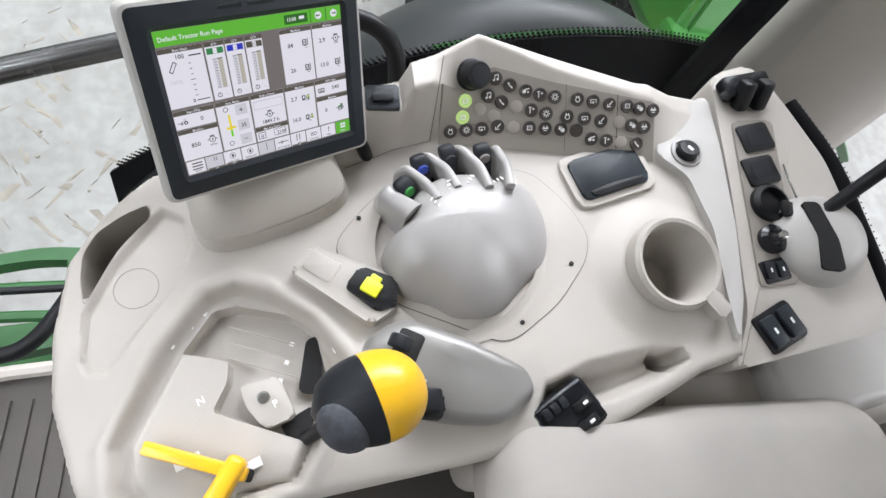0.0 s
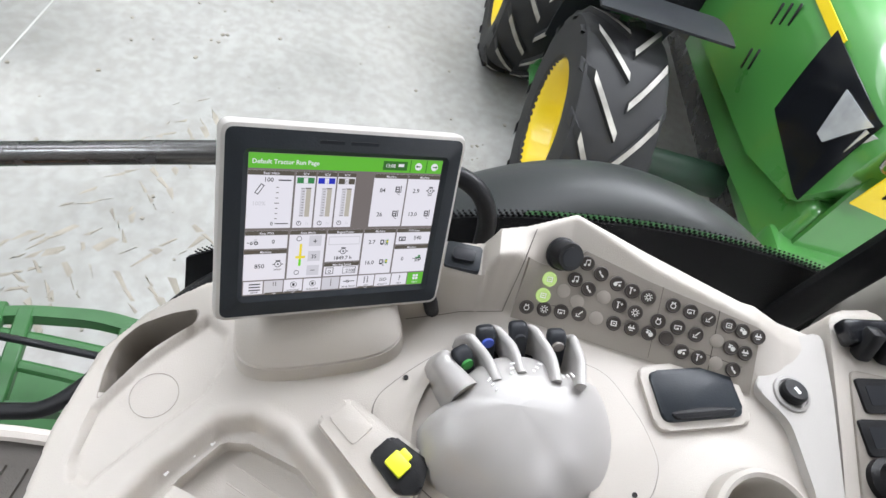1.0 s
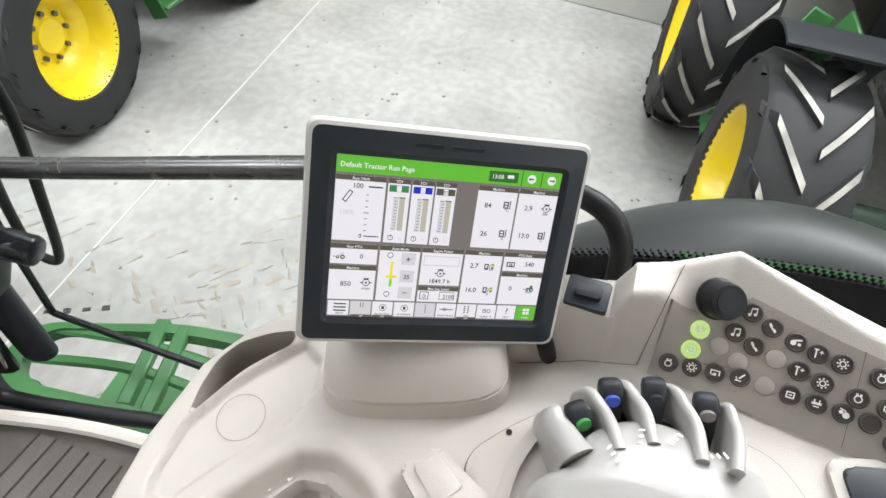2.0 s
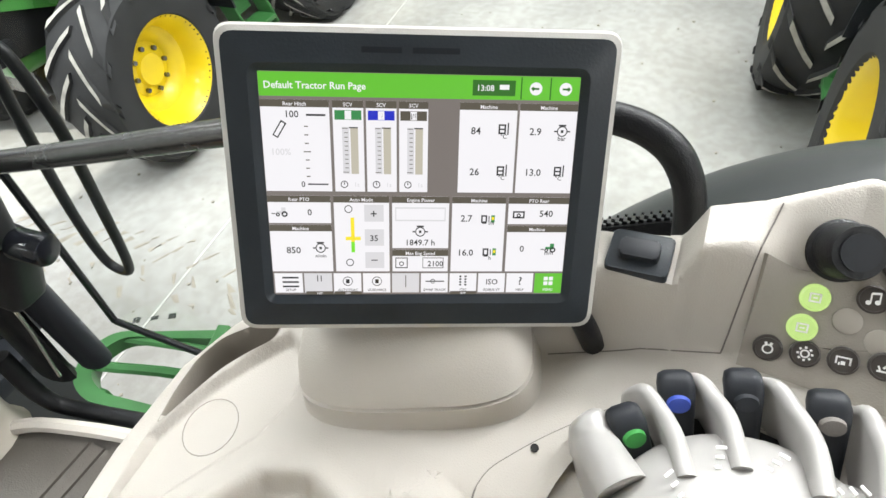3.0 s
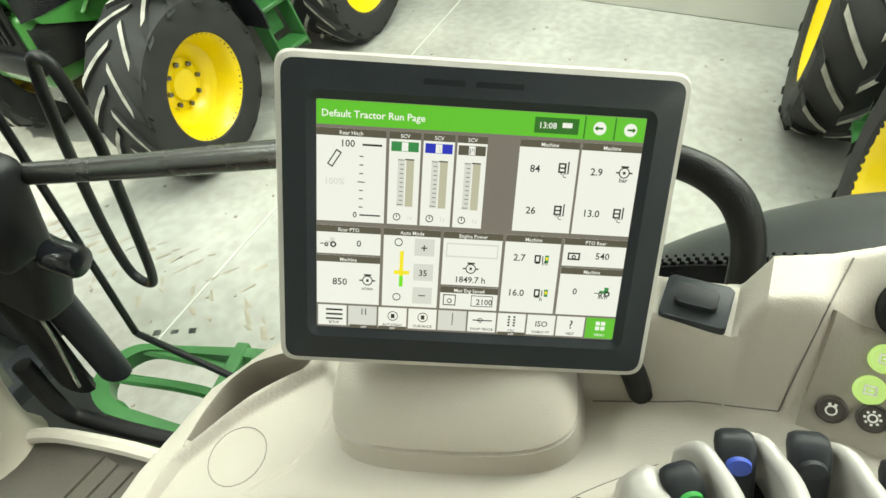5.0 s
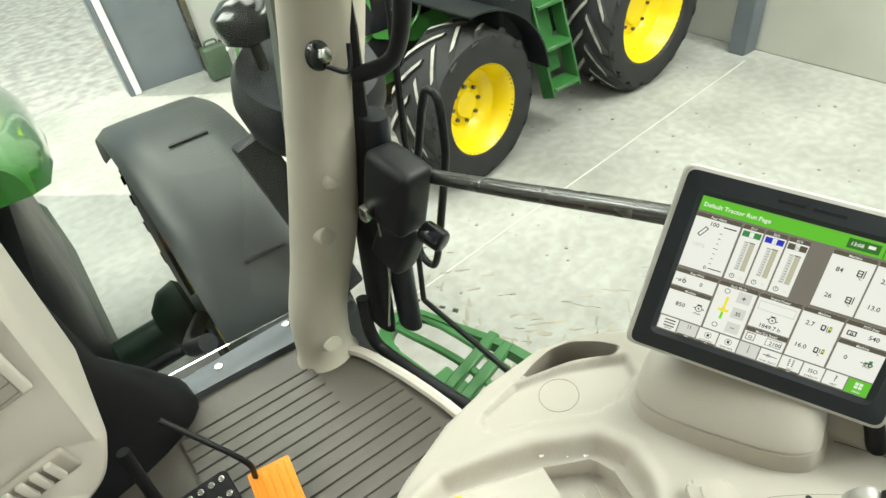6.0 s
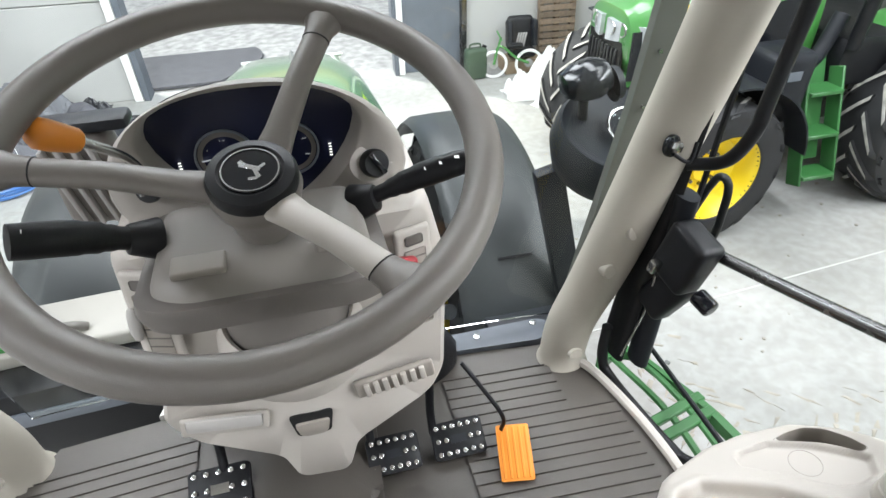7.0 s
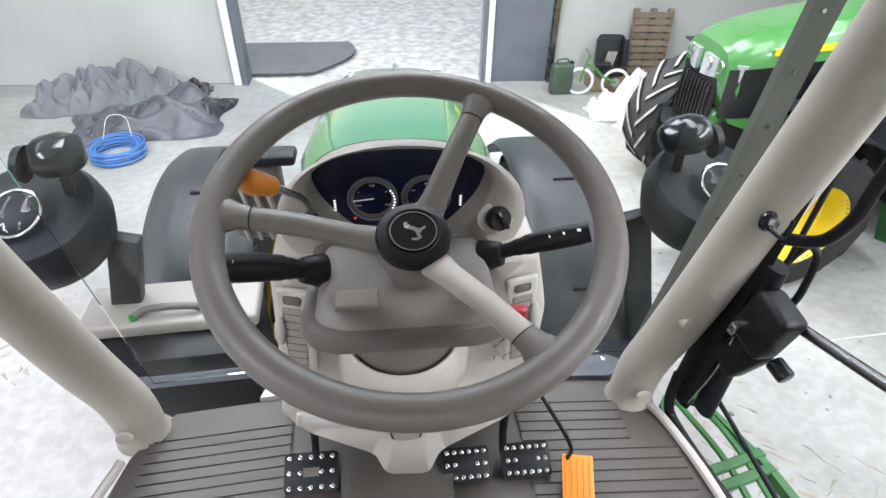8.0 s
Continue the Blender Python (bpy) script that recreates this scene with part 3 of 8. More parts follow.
rk = part("rotary_knob", lathe([(0, 0), (0.0185, 0), (0.0185, 0.003), (0.0165, 0.0045), (0.0160, 0.020), (0.0145, 0.0235), (0, 0.0240)], m, 40), BLACK, console, "black rotary knob")
part("knob_face", cyl(0.0105, 0.0006, m @ Matrix.Translation((0, 0, 0.0239)), 32), CHAR, rk)

# moulding seams at the foot and the end of the shoulder
def on_top(u, v, out=0.0007):
    return (u, v, float(surface(np.array([u]), np.array([v]))[0]) + out)


for ends in (((0.130, 0.027), (0.150, -0.03), (0.161, -0.078)), ((0.161, -0.078), (0.222, -0.094))):
    pts = []
    for (ua, va), (ub, vb) in zip(ends, ends[1:]):
        pts += [on_top(ua + (ub - ua) * k / 10, va + (vb - va) * k / 10) for k in range(10)]
    pts.append(on_top(*ends[-1]))
    part("moulding_seam", tube(pts, 0.0005, n=1, seg=6), GREYBROWN, console)

# pad with recessed catch on the shoulder beside the monitor
pm = Matrix.Translation((0.184, -0.021, 0.0545)) @ Matrix.Rotation(radians(-2), 4, "Z") @ Matrix.Rotation(radians(-5), 4, "Y")
pad = part("shoulder_pad", prism(rect(0.030, 0.038, 0.003), 0, 0.007, 0.0015, pm), BEZEL, console, "slate blue rubber pad")
part("pad_catch", prism(rect(0.014, 0.024, 0.003), 0.007, 0.012, 0.0015, pm), CHAR, pad)

# air vent
vm = at_con(0.100, -0.292) @ Matrix.Rotation(radians(14), 4, "Z")
vent = part("air_vent", prism(rect(0.072, 0.112, 0.014), -0.002, 0.006, 0.003, vm), BEIGE, console, "beige vent surround")
part("vent_flap", prism(rect(0.056, 0.094, 0.010), 0.004, 0.0095, 0.003, vm), BEZEL, vent, "slate grey closed vent flap")
part("flap_lip", prism(rounded([(-0.027, -0.034), (-0.019, -0.038), (-0.016, 0.0), (-0.019, 0.038), (-0.027, 0.034)], 0.004), 0.009, 0.0125, 0.002, vm), BLACK, vent)

# pale lacquered strip beside the switch panel, with the power socket
STRIP = [(0.120, -0.358), (0.160, -0.385), (0.190, -0.418), (0.203, -0.458), (0.124, -0.450), (0.009, -0.431), (-0.077, -0.409), (-0.128, -0.386), (-0.075, -0.390), (0.012, -0.402), (0.085, -0.392)]
strip = part("trim_strip", prism(rounded(STRIP, 0.012), -0.004, 0.0085, 0.003, Matrix.Translation((0, 0, 0.004))), PALE, console, "pale lacquered trim strip")
sm = Matrix.Translation((0.117, -0.400, 0.012))
sock = part("power_socket", lathe([(0, 0), (0.021, 0), (0.020, 0.003), (0.017, 0.0035), (0.0165, 0.001), (0, 0.001)], sm, 32), SILVER, console, "round power socket")
part("socket_cap", lathe([(0, 0), (0.014, 0), (0.014, 0.008), (0.012, 0.0105), (0, 0.011)], sm @ Matrix.Rotation(radians(10), 4, "Y"), 28), BLACK, sock, "black socket cap")
part("symbol", box(0.008, 0.004, 0.0004, sm @ Matrix.Translation((0.0, 0, 0.0115)) @ Matrix.Rotation(0.6, 4, "Z")), WHITE, sock)

# cup holder
cx_, cy_ = CUP[0], CUP[1]
cm = Matrix.Translation((cx_, cy_, 0.012)) @ Matrix.Rotation(radians(4), 4, "X") @ Matrix.Rotation(radians(-8), 4, "Y")
cup = part("cup_holder", lathe([(0.044, -0.004), (0.054, 0.0), (0.0555, 0.012), (0.054, 0.020), (0.050, 0.0235), (0.046, 0.022), (0.0435, 0.016), (0.0420, -0.085), (0, -0.086)], cm, 48, sx=1.0, sy=1.0), BEIGE, console, "round beige cup holder")
part("cup_notch", prism(rect(0.030, 0.020, 0.005), -0.02, 0.0245, 0.003, cm @ Matrix.Rotation(radians(215), 4, "Z") @ Matrix.Translation((0.062, 0, 0))), BEIGE, cup)
# dark disc puts the shade of the deep cup into colour
part("cup_floor", cyl(0.041, 0.004, cm @ Matrix.Translation((0, 0, -0.084)), 32, bevel=0.001), GREYBROWN, cup, "dark disc for the shade in the cup")
part("cup_mark", tube([(0.040, 0.008, -0.012), (0.0405, 0.012, -0.018), (0.040, 0.018, -0.012)], 0.0008, n=1, seg=5, smooth=False, m=cm), DKSLOT, cup)

# lever dome
DOME = (0.028, -0.092)


def dome(a, b):
    """Steep towards the levers and the pod, running out softly to the rear."""
    th = 2 * math.pi * b
    deg = math.degrees(th)
    back = max(0.0, math.cos(th + math.pi / 2))
    off = (deg - 22 + 180) % 360 - 180
    reach = 1 - 0.24 * max(0.0, min(1.0, (78 - abs(off)) / 16)) + 0.24 * back
    for notch, depth in ((152, 0.13), (222, 0.10)):
        reach -= depth * math.exp(-(((deg - notch + 180) % 360 - 180) / 17) ** 2)
    h = max(0.0, 1 - a ** 2.6) ** (0.42 + 0.55 * back)
    ell = 1 / math.sqrt((math.cos(th + 0.49) / 0.098) ** 2 + (math.sin(th + 0.49) / 0.086) ** 2)
    r = a * reach * ell
    lean = 0.010 * h
    return (DOME[0] + r * math.cos(th) + lean * 0.5, DOME[1] + r * math.sin(th) + lean * 0.4, -0.004 + h * (0.064 - 0.008 * a * max(0.0, -math.cos(th)) - 0.006 * a * max(0.0, math.cos(th))))


dm = part("lever_dome", sheet(dome, [0.0, 0.1, 0.2, 0.3, 0.4, 0.5, 0.6, 0.7, 0.78, 0.85, 0.9, 0.94, 0.97, 0.99, 1.0], span(0, 1, 64)), SILVER, console, "smooth silver-beige dome with lever slots")
part("dome_collar", sheet(lambda a, b: (DOME[0] - 0.004 + (0.100 + 0.014 * a) * math.cos(2 * math.pi * b) * 1.02 + 0.012 * math.sin(2 * math.pi * b), DOME[1] + (0.092 + 0.012 * a) * math.sin(2 * math.pi * b) - 0.02 * math.cos(2 * math.pi * b), 0.006 * (1 - a) ** 2 + 0.0015), span(0, 1, 4), span(0, 1, 56)), BEIGE, console)
# thin curved fins that part four lever tips
part("lever_slot", prism([(DOME[0] + rr * math.cos(radians(a)), DOME[1] + rr * math.sin(radians(a))) for rr, aa in ((0.083, range(-40, 64, 8)), (0.05, range(56, -44, -8))) for a in aa], 0.004, 0.010), DKSLOT, console)
FINS = (
    ((0.084, -0.006), (0.076, -0.016), (0.061, -0.026), (0.044, -0.040)),
    ((0.109, -0.028), (0.101, -0.044), (0.082, -0.058), (0.056, -0.068)),
    ((0.127, -0.055), (0.115, -0.071), (0.098, -0.083), (0.068, -0.091)),
    ((0.136, -0.092), (0.122, -0.109), (0.098, -0.122), (0.066, -0.126)),
    ((0.129, -0.138), (0.121, -0.148), (0.098, -0.153), (0.066, -0.150)),
)


def lever_fin(pts, half):
    """A standing fin that rises from the plate and runs into the dome."""
    line = smooth_path([Vector((x, y, 0)) for x, y in pts], 6)
    last = len(line) - 1
    rows = []
    for k, c in enumerate(line):
        q = k / last
        d = Vector(line[min(k + 1, last)]) - Vector(line[max(k - 1, 0)])
        d.normalize()
        side = Vector((-d.y, d.x, 0))
        h = 0.041 * math.sin(min(1.0, 0.30 + q / 0.42) * math.pi / 2) + 0.016 * max(0.0, q - 0.45) / 0.55
        wd = half * (0.55 + 0.45 * math.sin(min(1.0, q / 0.35) * math.pi / 2)) * (1 + 0.25 * max(0.0, q - 0.6))
        sec = [(-wd * 1.15, -0.004)] + [(-wd * math.cos(a), h - wd + wd * math.sin(a)) for a in span(0, math.pi, 8)] + [(wd * 1.15, -0.004)]
        rows.append([tuple(Vector(c) + side * x + Vector((0, 0, z))) for x, z in sec])
    return loft(rows)


for n, pts in enumerate(FINS):
    part("lever_hood", lever_fin(pts, 0.0125 if n == 0 else 0.0047), SILVER, console, "pale curved lever hood", sharp=60)
for (lu, lv_), (nx_, ny_), mt in zip(((0.076, -0.039), (0.103, -0.058), (0.114, -0.091), (0.113, -0.131)), ((0.80, 0.60), (0.95, 0.31), (0.96, 0.26), (0.97, 0.20)), (LEVERGREEN, BLUE, CHAR, GREYBROWN)):
    mm = Matrix.Translation((lu, lv_, 0.032)) @ Matrix.Rotation(math.atan2(ny_, nx_), 4, "Z") @ Matrix.Rotation(radians(33), 4, "Y")
    stem = [(x, y, z) for z in (0,) for x, y in rounded(rect(0.013, 0.0185), 0.005, 4)]
    rows = [[(x * kx + dx, y * ky, z) for x, y, _ in stem] for z, kx, ky, dx in ((-0.040, 0.8, 0.80, 0.0), (-0.012, 0.85, 0.92, 0.0), (0.004, 1.0, 1.06, 0.002), (0.010, 1.05, 1.10, 0.004), (0.0145, 0.85, 1.0, 0.006), (0.0165, 0.45, 0.7, 0.007))]
    tip = part("lever_tip", loft(rows, m=mm), CHAR, console, "dark hydraulic lever tip", sharp=50)
    part("lever_insert", lathe([(0, -0.002), (0.0066, -0.002), (0.0058, 0.0008), (0, 0.0014)], mm @ Matrix.Translation((-0.0060, 0, 0.003)) @ Matrix.Rotation(radians(-90), 4, "Y"), 20, sx=0.8), mt, tip, "coloured lever insert")
for mu, mv in ((0.052, -0.058), (0.074, -0.078), (0.080, -0.105), (0.076, -0.138)):
    back = Vector((DOME[0] - mu, DOME[1] - mv, 0)).normalized()
    for q in range(3):
        base = Vector((mu, mv, 0)) + back * 0.0055 * q
        part("printed_mark", box(0.0014, 0.0048 - 0.001 * q, 0.0012, Matrix.Translation((base.x, base.y, 0.0555 + 0.0018 * q)) @ Matrix.Rotation(math.atan2(back.y, back.x), 4, "Z") @ Matrix.Translation((0, 0.003 - 0.002 * q, 0))), WHITE, dm)

# yellow flagged switch housing
hs = part("switch_housing", prism(rounded([(0.032, 0.068), (0.004, 0.093), (-0.064, 0.014), (-0.048, -0.014), (-0.012, -0.014)], 0.007), -0.008, 0.013, 0.005, Matrix.Rotation(radians(2), 4, "Y")), BEIGE, console, "raised beige switch housing")
part("housing_flap", prism(rounded([(0.026, 0.066), (0.008, 0.081), (-0.014, 0.054), (0.006, 0.038)], 0.004), 0.012, 0.0145, 0.001), BEIGE, hs, "small beige flap")
sw = part("hydraulic_switch", prism(rounded([(0.001, 0.020), (-0.021, 0.038), (-0.051, 0.007), (-0.047, -0.014), (-0.018, -0.018)], 0.006), 0.004, 0.0185, 0.004), BLACK, console, "black rocker switch with yellow flag")
flag = Matrix.Translation((-0.0255, 0.0105, 0.0205)) @ Matrix.Rotation(radians(-38), 4, "Z")
part("yellow_flag", box(0.016, 0.020, 0.007, flag, 0.0018), LIME, sw, "bright yellow switch flag")
part("flag_tab", box(0.0085, 0.012, 0.0055, flag @ Matrix.Translation((0.010, 0.001, -0.0005)), 0.0015), LIME, sw)

# roller pod
POD = [(-0.104, 0.026), (-0.080, 0.022), (-0.060, -0.016), (-0.088, -0.078), (-0.128, -0.140), (-0.152, -0.142), (-0.176, -0.106), (-0.170, -0.060), (-0.158, -0.020), (-0.136, 0.010)]
POD = rounded(POD, 0.03, 6)
pc = Vector((-0.118, -0.055, 0))


def pod_ring(s, w):
    return [(pc.x + (x - pc.x) * s, pc.y + (y - pc.y) * s, w * (1.0 - 0.20 * max(0, (-0.05 - y) / 0.09))) for x, y in POD]


pod = part("roller_pod", loft([pod_ring(s, w) for s, w in ((1.04, -0.006), (1.03, 0.012), (0.99, 0.022), (0.92, 0.029), (0.80, 0.0335), (0.60, 0.036), (0.3, 0.037))]), PODSILVER, console, "silver-beige pod with thumb rollers", sharp=60)
part("roller_slot", prism(rect(0.032, 0.026, 0.004), 0.020, 0.0372, 0.001, Matrix.Translation((-0.095, -0.018, 0)) @ Matrix.Rotation(radians(-30), 4, "Z")), DKSLOT, pod)
part("thumb_roller", cyl(0.013, 0.014, Matrix.Translation((-0.090, -0.012, 0.030)) @ Matrix.Rotation(radians(60), 4, "Z") @ Matrix.Rotation(radians(90), 4, "X") @ Matrix.Translation((0, 0, -0.007)), 24, bevel=0.002), CHAR, pod)
part("roller_slot", prism(rect(0.036, 0.030, 0.004), 0.016, 0.0378, 0.001, Matrix.Translation((-0.146, -0.032, -0.002)) @ Matrix.Rotation(radians(-12), 4, "Z")), DKSLOT, pod)
part("thumb_roller", cyl(0.019, 0.022, Matrix.Translation((-0.148, -0.032, 0.0225)) @ Matrix.Rotation(radians(85), 4, "Z") @ Matrix.Rotation(radians(90), 4, "X") @ Matrix.Translation((0, 0, -0.011)), 28, bevel=0.003), CHAR, pod)
for i in range(4):
    part("printed_mark", box(0.0022, 0.0022, 0.0005, Matrix.Translation((-0.124 - 0.002 * i, -0.004 - 0.009 * i, 0.0372))), WHITE, pod)
for i in range(2):
    for j in range(4):
        part("pod_button", cyl(0.0042, 0.003, Matrix.Translation((-0.160 + 0.010 * i + 0.003 * j, -0.074 - 0.013 * j, 0.0265 + 0.002 * i - 0.0018 * j)), 14, bevel=0.001), CHAR, pod)

# gear gate: slots, plate screw and prints
part("gate_slot", prism(rounded([(-0.060, 0.083), (-0.058, 0.064), (-0.120, 0.071), (-0.116, 0.094)], 0.008), -0.0290, -0.0268, 0), DKSLOT, console, "flat black plate as the lever slot")
part("gate_slot", prism(rect(0.026, 0.034, 0.003), -0.0290, -0.0264, 0, Matrix.Translation((-0.150, 0.092, 0.0)) @ Matrix.Rotation(radians(25), 4, "Z")), DKSLOT, console)
for k in range(3):
    part("tray_step", box(0.0012, 0.074, 0.0016, Matrix.Translation((-0.052 - 0.017 * k, 0.128, -0.0272)) @ Matrix.Rotation(radians(-22), 4, "Z"), 0.0004, 1), BEIGE, console)
slide = part("gate_slide", prism(rounded([(-0.104, 0.150), (-0.098, 0.112), (-0.140, 0.095), (-0.150, 0.125), (-0.128, 0.142)], 0.008), -0.029, -0.011, 0.003), BEIGE, console, "sliding gate plate")
part("screw", lathe([(0, 0), (0.0065, 0), (0.0060, 0.002), (0.003, 0.0024), (0.003, 0.001), (0, 0.001)], Matrix.Translation((-0.119, 0.126, -0.011)), 20), CHROME, slide, "steel socket screw")
for letter, pu, pv in (("N", -0.119, 0.183), ("P", -0.130, 0.113), ("F", -0.083, 0.052), ("D", -0.104, 0.056), ("B", -0.124, 0.060), ("C", -0.041, 0.197)):
    mm = Matrix.Translation((pu, pv, float(surface(np.array([pu]), np.array([pv]))[0]) + (0.0006 if letter != "P" else -0.0005))) @ Matrix.Rotation(radians(-68), 4, "Z")
    text("printed_letter", letter, 0.0105, 0, 0, 0, WHITE, console, "CENTER", mm)
for pu, pv in ((-0.025, 0.184), (-0.058, 0.213), (-0.064, 0.098), (-0.083, 0.104), (-0.101, 0.111)):
    mm = Matrix.Translation((pu, pv, float(surface(np.array([pu]), np.array([pv]))[0]) + (0.0004 if pv > 0.15 else -0.0206))) @ Matrix.Rotation(radians(-25), 4, "Z")
    part("printed_mark", box(0.0045, 0.0045, 0.0005, mm), WHITE, console)
for i in range(2):
    mm = Matrix.Translation((-0.170 - 0.012 * i, 0.195 - 0.055 * i, float(surface(np.array([-0.175]), np.array([0.19]))[0]) + 0.001)) @ Matrix.Rotation(radians(-70), 4, "Z")
    part("printed_label", box(0.024, 0.009, 0.0006, mm), WHITE, console, "pale printed label")

# gear lever with two-tone knob
gear = thing("gear_lever", CON @ Matrix.Translation((-0.163, 0.088, -0.015)), "gear lever with yellow and dark grey egg-shaped knob", "lever")
kn = Vector((-0.149, 0.026, 0.098)) - Vector((-0.163, 0.088, -0.015))
part("shaft", rod((0, 0, 0), kn * 0.75, 0.0075, 16), BLACK, gear)
part("collar", rod(kn * 0.48, kn * 0.72, 0.012, 20, r2=0.016, bevel=0.002), AMBER, gear, "yellow collar")
kdir = Vector((0.10, -0.95, 0.22)).normalized()
km = Matrix.Translation(kn) @ kdir.to_track_quat("Z", "X").to_matrix().to_4x4()


def egg(front):
    """The front or the rear of the knob, parted along a slanting line."""
    def f(a, b):
        an = 2 * math.pi * b
        cutline = 0.05 + 0.28 * math.cos(an - 0.6)
        t = -1 + (cutline + 1) * a if front else cutline + (1 - cutline) * a
        r = 0.0385 * math.sqrt(max(0, 1 - abs(t) ** 2.2)) * (1 + 0.10 * t)
        return tuple(km @ Vector((r * math.cos(an), r * math.sin(an), 0.050 * t)))
    return sheet(f, [x ** (0.6 if front else 1) for x in span(0, 1, 14)] if front else [1 - (1 - x) ** 1.6 for x in span(0, 1, 14)], span(0, 1, 36))


part("knob_shell", egg(True), CHAR, gear, "dark grey front of the knob", sharp=70)
part("knob_shell", egg(False), AMBER, gear, "yellow rear of the knob", sharp=70)
part("thumb_pad", lathe([(0.026 * math.sin(a), -0.022 * math.cos(a)) for a in span(0, math.pi, 14)], Matrix.Translation(kn + Vector((-0.017, 0.019, 0.008))) @ Vector((-0.6, 0.7, 0.35)).to_track_quat("Z", "Y").to_matrix().to_4x4(), 28), mat("worn_slate_rubber", (0.060, 0.066, 0.078), 0.75, var=0.45, scale=60, grain=0.8, grain_scale=300), gear, "worn slate rubber thumb pad", sharp=80)

# yellow throttle slide
thr = thing("throttle_lever", CON @ Matrix.Translation((-0.172, 0.185, float(surface(np.array([-0.172]), np.array([0.185]))[0]))), "yellow plastic throttle lever in a slot", "lever")
part("slot", prism(rect(0.012, 0.105, 0.004), 0.0002, 0.0012, 0, Matrix.Rotation(radians(-22), 4, "Z")), DKSLOT, thr)
part("lever_arm", box(0.013, 0.098, 0.012, Matrix.Rotation(radians(-22), 4, "Z") @ Matrix.Translation((0, 0, 0.014)), 0.003), AMBER, thr)
part("lever_head", box(0.048, 0.018, 0.024, Matrix.Rotation(radians(-22), 4, "Z") @ Matrix.Translation((-0.010, -0.034, 0.020)) @ Matrix.Rotation(radians(-12), 4, "Z"), 0.006, 3), AMBER, thr)

# seat-side cubby with the small lever block
blk = thing("remote_lever_block", CON @ Matrix.Translation((-0.176, -0.180, -0.022)) @ Matrix.Rotation(radians(-62), 4, "Z"), "black remote control block with small switches", "lever")
part("block_body", box(0.072, 0.054, 0.046, Matrix.Translation((0, 0, 0.000)), 0.007, 3), GLOSSBLACK, blk)
for k in (-1, 1):
    rl = part("thumb_roller", cyl(0.0125, 0.009, Matrix.Translation((0.014 + 0.003 * k, -0.008 + 0.009 * k, 0.020)) @ Matrix.Rotation(radians(90), 4, "X") @ Matrix.Translation((0, 0, -0.0045)), 20, bevel=0.0015), BLACK, blk, "black thumb roller")
    part("roller_mark", box(0.006, 0.003, 0.0008, Matrix.Translation((0.014 + 0.003 * k, -0.008 + 0.009 * k, 0.0328))), WHITE, rl)
# dark rod stands in for the shade between console and seat
part("block_arm", rod((0, 0, -0.008), (-0.072, -0.029, -0.050), 0.026, 18, r2=0.030, bevel=0.006), CHAR, blk, "dark rod for the shade between console and seat")
for i in range(3):
    part("block_switch", box(0.009, 0.012, 0.010, Matrix.Translation((-0.022 + 0.011 * i, 0.014, 0.024)), 0.002), CHAR, blk)

# rear side panel with switch column
SPM = CON @ Matrix.Translation((-0.004, -0.477, 0.0)) @ Matrix.Rotation(radians(-4), 4, "Y")
side = thing("switch_panel", SPM, "beige side panel with a column of black switches", "control panel")
part("panel_body", prism(rounded([(-0.150, 0.095), (-0.090, 0.058), (0.060, 0.032), (0.235, 0.010), (0.250, -0.06), (0.175, -0.090), (0.10, -0.116), (0.0, -0.124), (-0.125, -0.128)], 0.018), -0.10, 0.004, 0.006), BEIGE, side)
part("panel_frame", prism(rounded([(-0.060, 0.034), (0.162, 0.002), (0.160, -0.056), (-0.060, -0.018)], 0.008), 0.003, 0.0075, 0.002), TAUPE, side)
edge = [(0.19, -0.100), (0.10, -0.130), (0.0, -0.138), (-0.135, -0.142)]
part("window_seal", tube([(x, y, -0.004) for x, y in edge], 0.011, n=6, seg=10), MATTBLACK, side, "black rubber window seal")
dots = bmesh.new()
line = smooth_path([(x, y - 0.016, -0.010) for x, y in edge], 26)
for row, size in enumerate((0.0030, 0.0024, 0.0017)):
    for q in line[row % 2::2]:
        box(size, size, 0.0008, Matrix.Translation((q[0], q[1] - 0.0046 * row, q[2])), bm=dots)
part("frit_dots", dots, MATTBLACK, side, "graded band of small black dots", sharp=20)
for px_, py_ in ((0.135, -0.022), (0.088, -0.014)):
    b = part("blank_switch", prism(rect(0.038, 0.044, 0.004), 0.006, 0.011, 0.0015, Matrix.Translation((px_, py_, 0)) @ Matrix.Rotation(radians(8), 4, "Z")), BLACK, side, "black blank switch cap")
    part("cap_inset", prism(rect(0.022, 0.026, 0.002), 0.011, 0.0115, 0, Matrix.Translation((px_, py_, 0)) @ Matrix.Rotation(radians(8), 4, "Z")), CHAR, b)
sk = part("accessory_socket", lathe([(0, 0), (0.024, 0), (0.024, 0.010), (0.018, 0.014), (0.016, 0.006), (0, 0.006)], Matrix.Translation((0.043, -0.010, 0.005)), 28), BLACK, side, "black accessory socket with open cap")
part("socket_flap", box(0.020, 0.026, 0.010, Matrix.Translation((0.030, -0.026, 0.018)) @ Matrix.Rotation(0.5, 4, "X"), 0.003), BLACK, sk)
part("retaining_wire", tube([(0.03, -0.03, 0.02), (0.018, -0.048, 0.016), (0.034, -0.050, 0.012), (0.07, -0.048, 0.010), (0.095, -0.050, 0.008)], 0.0012, n=5, seg=6), CHROME, sk)
sk = part("accessory_socket", lathe([(0, 0), (0.018, 0), (0.018, 0.010), (0.012, 0.014), (0.008, 0.010), (0, 0.012)], Matrix.Translation((-0.004, 0.002, 0.005)), 28), GLOSSBLACK, side, "round socket with steel pin")
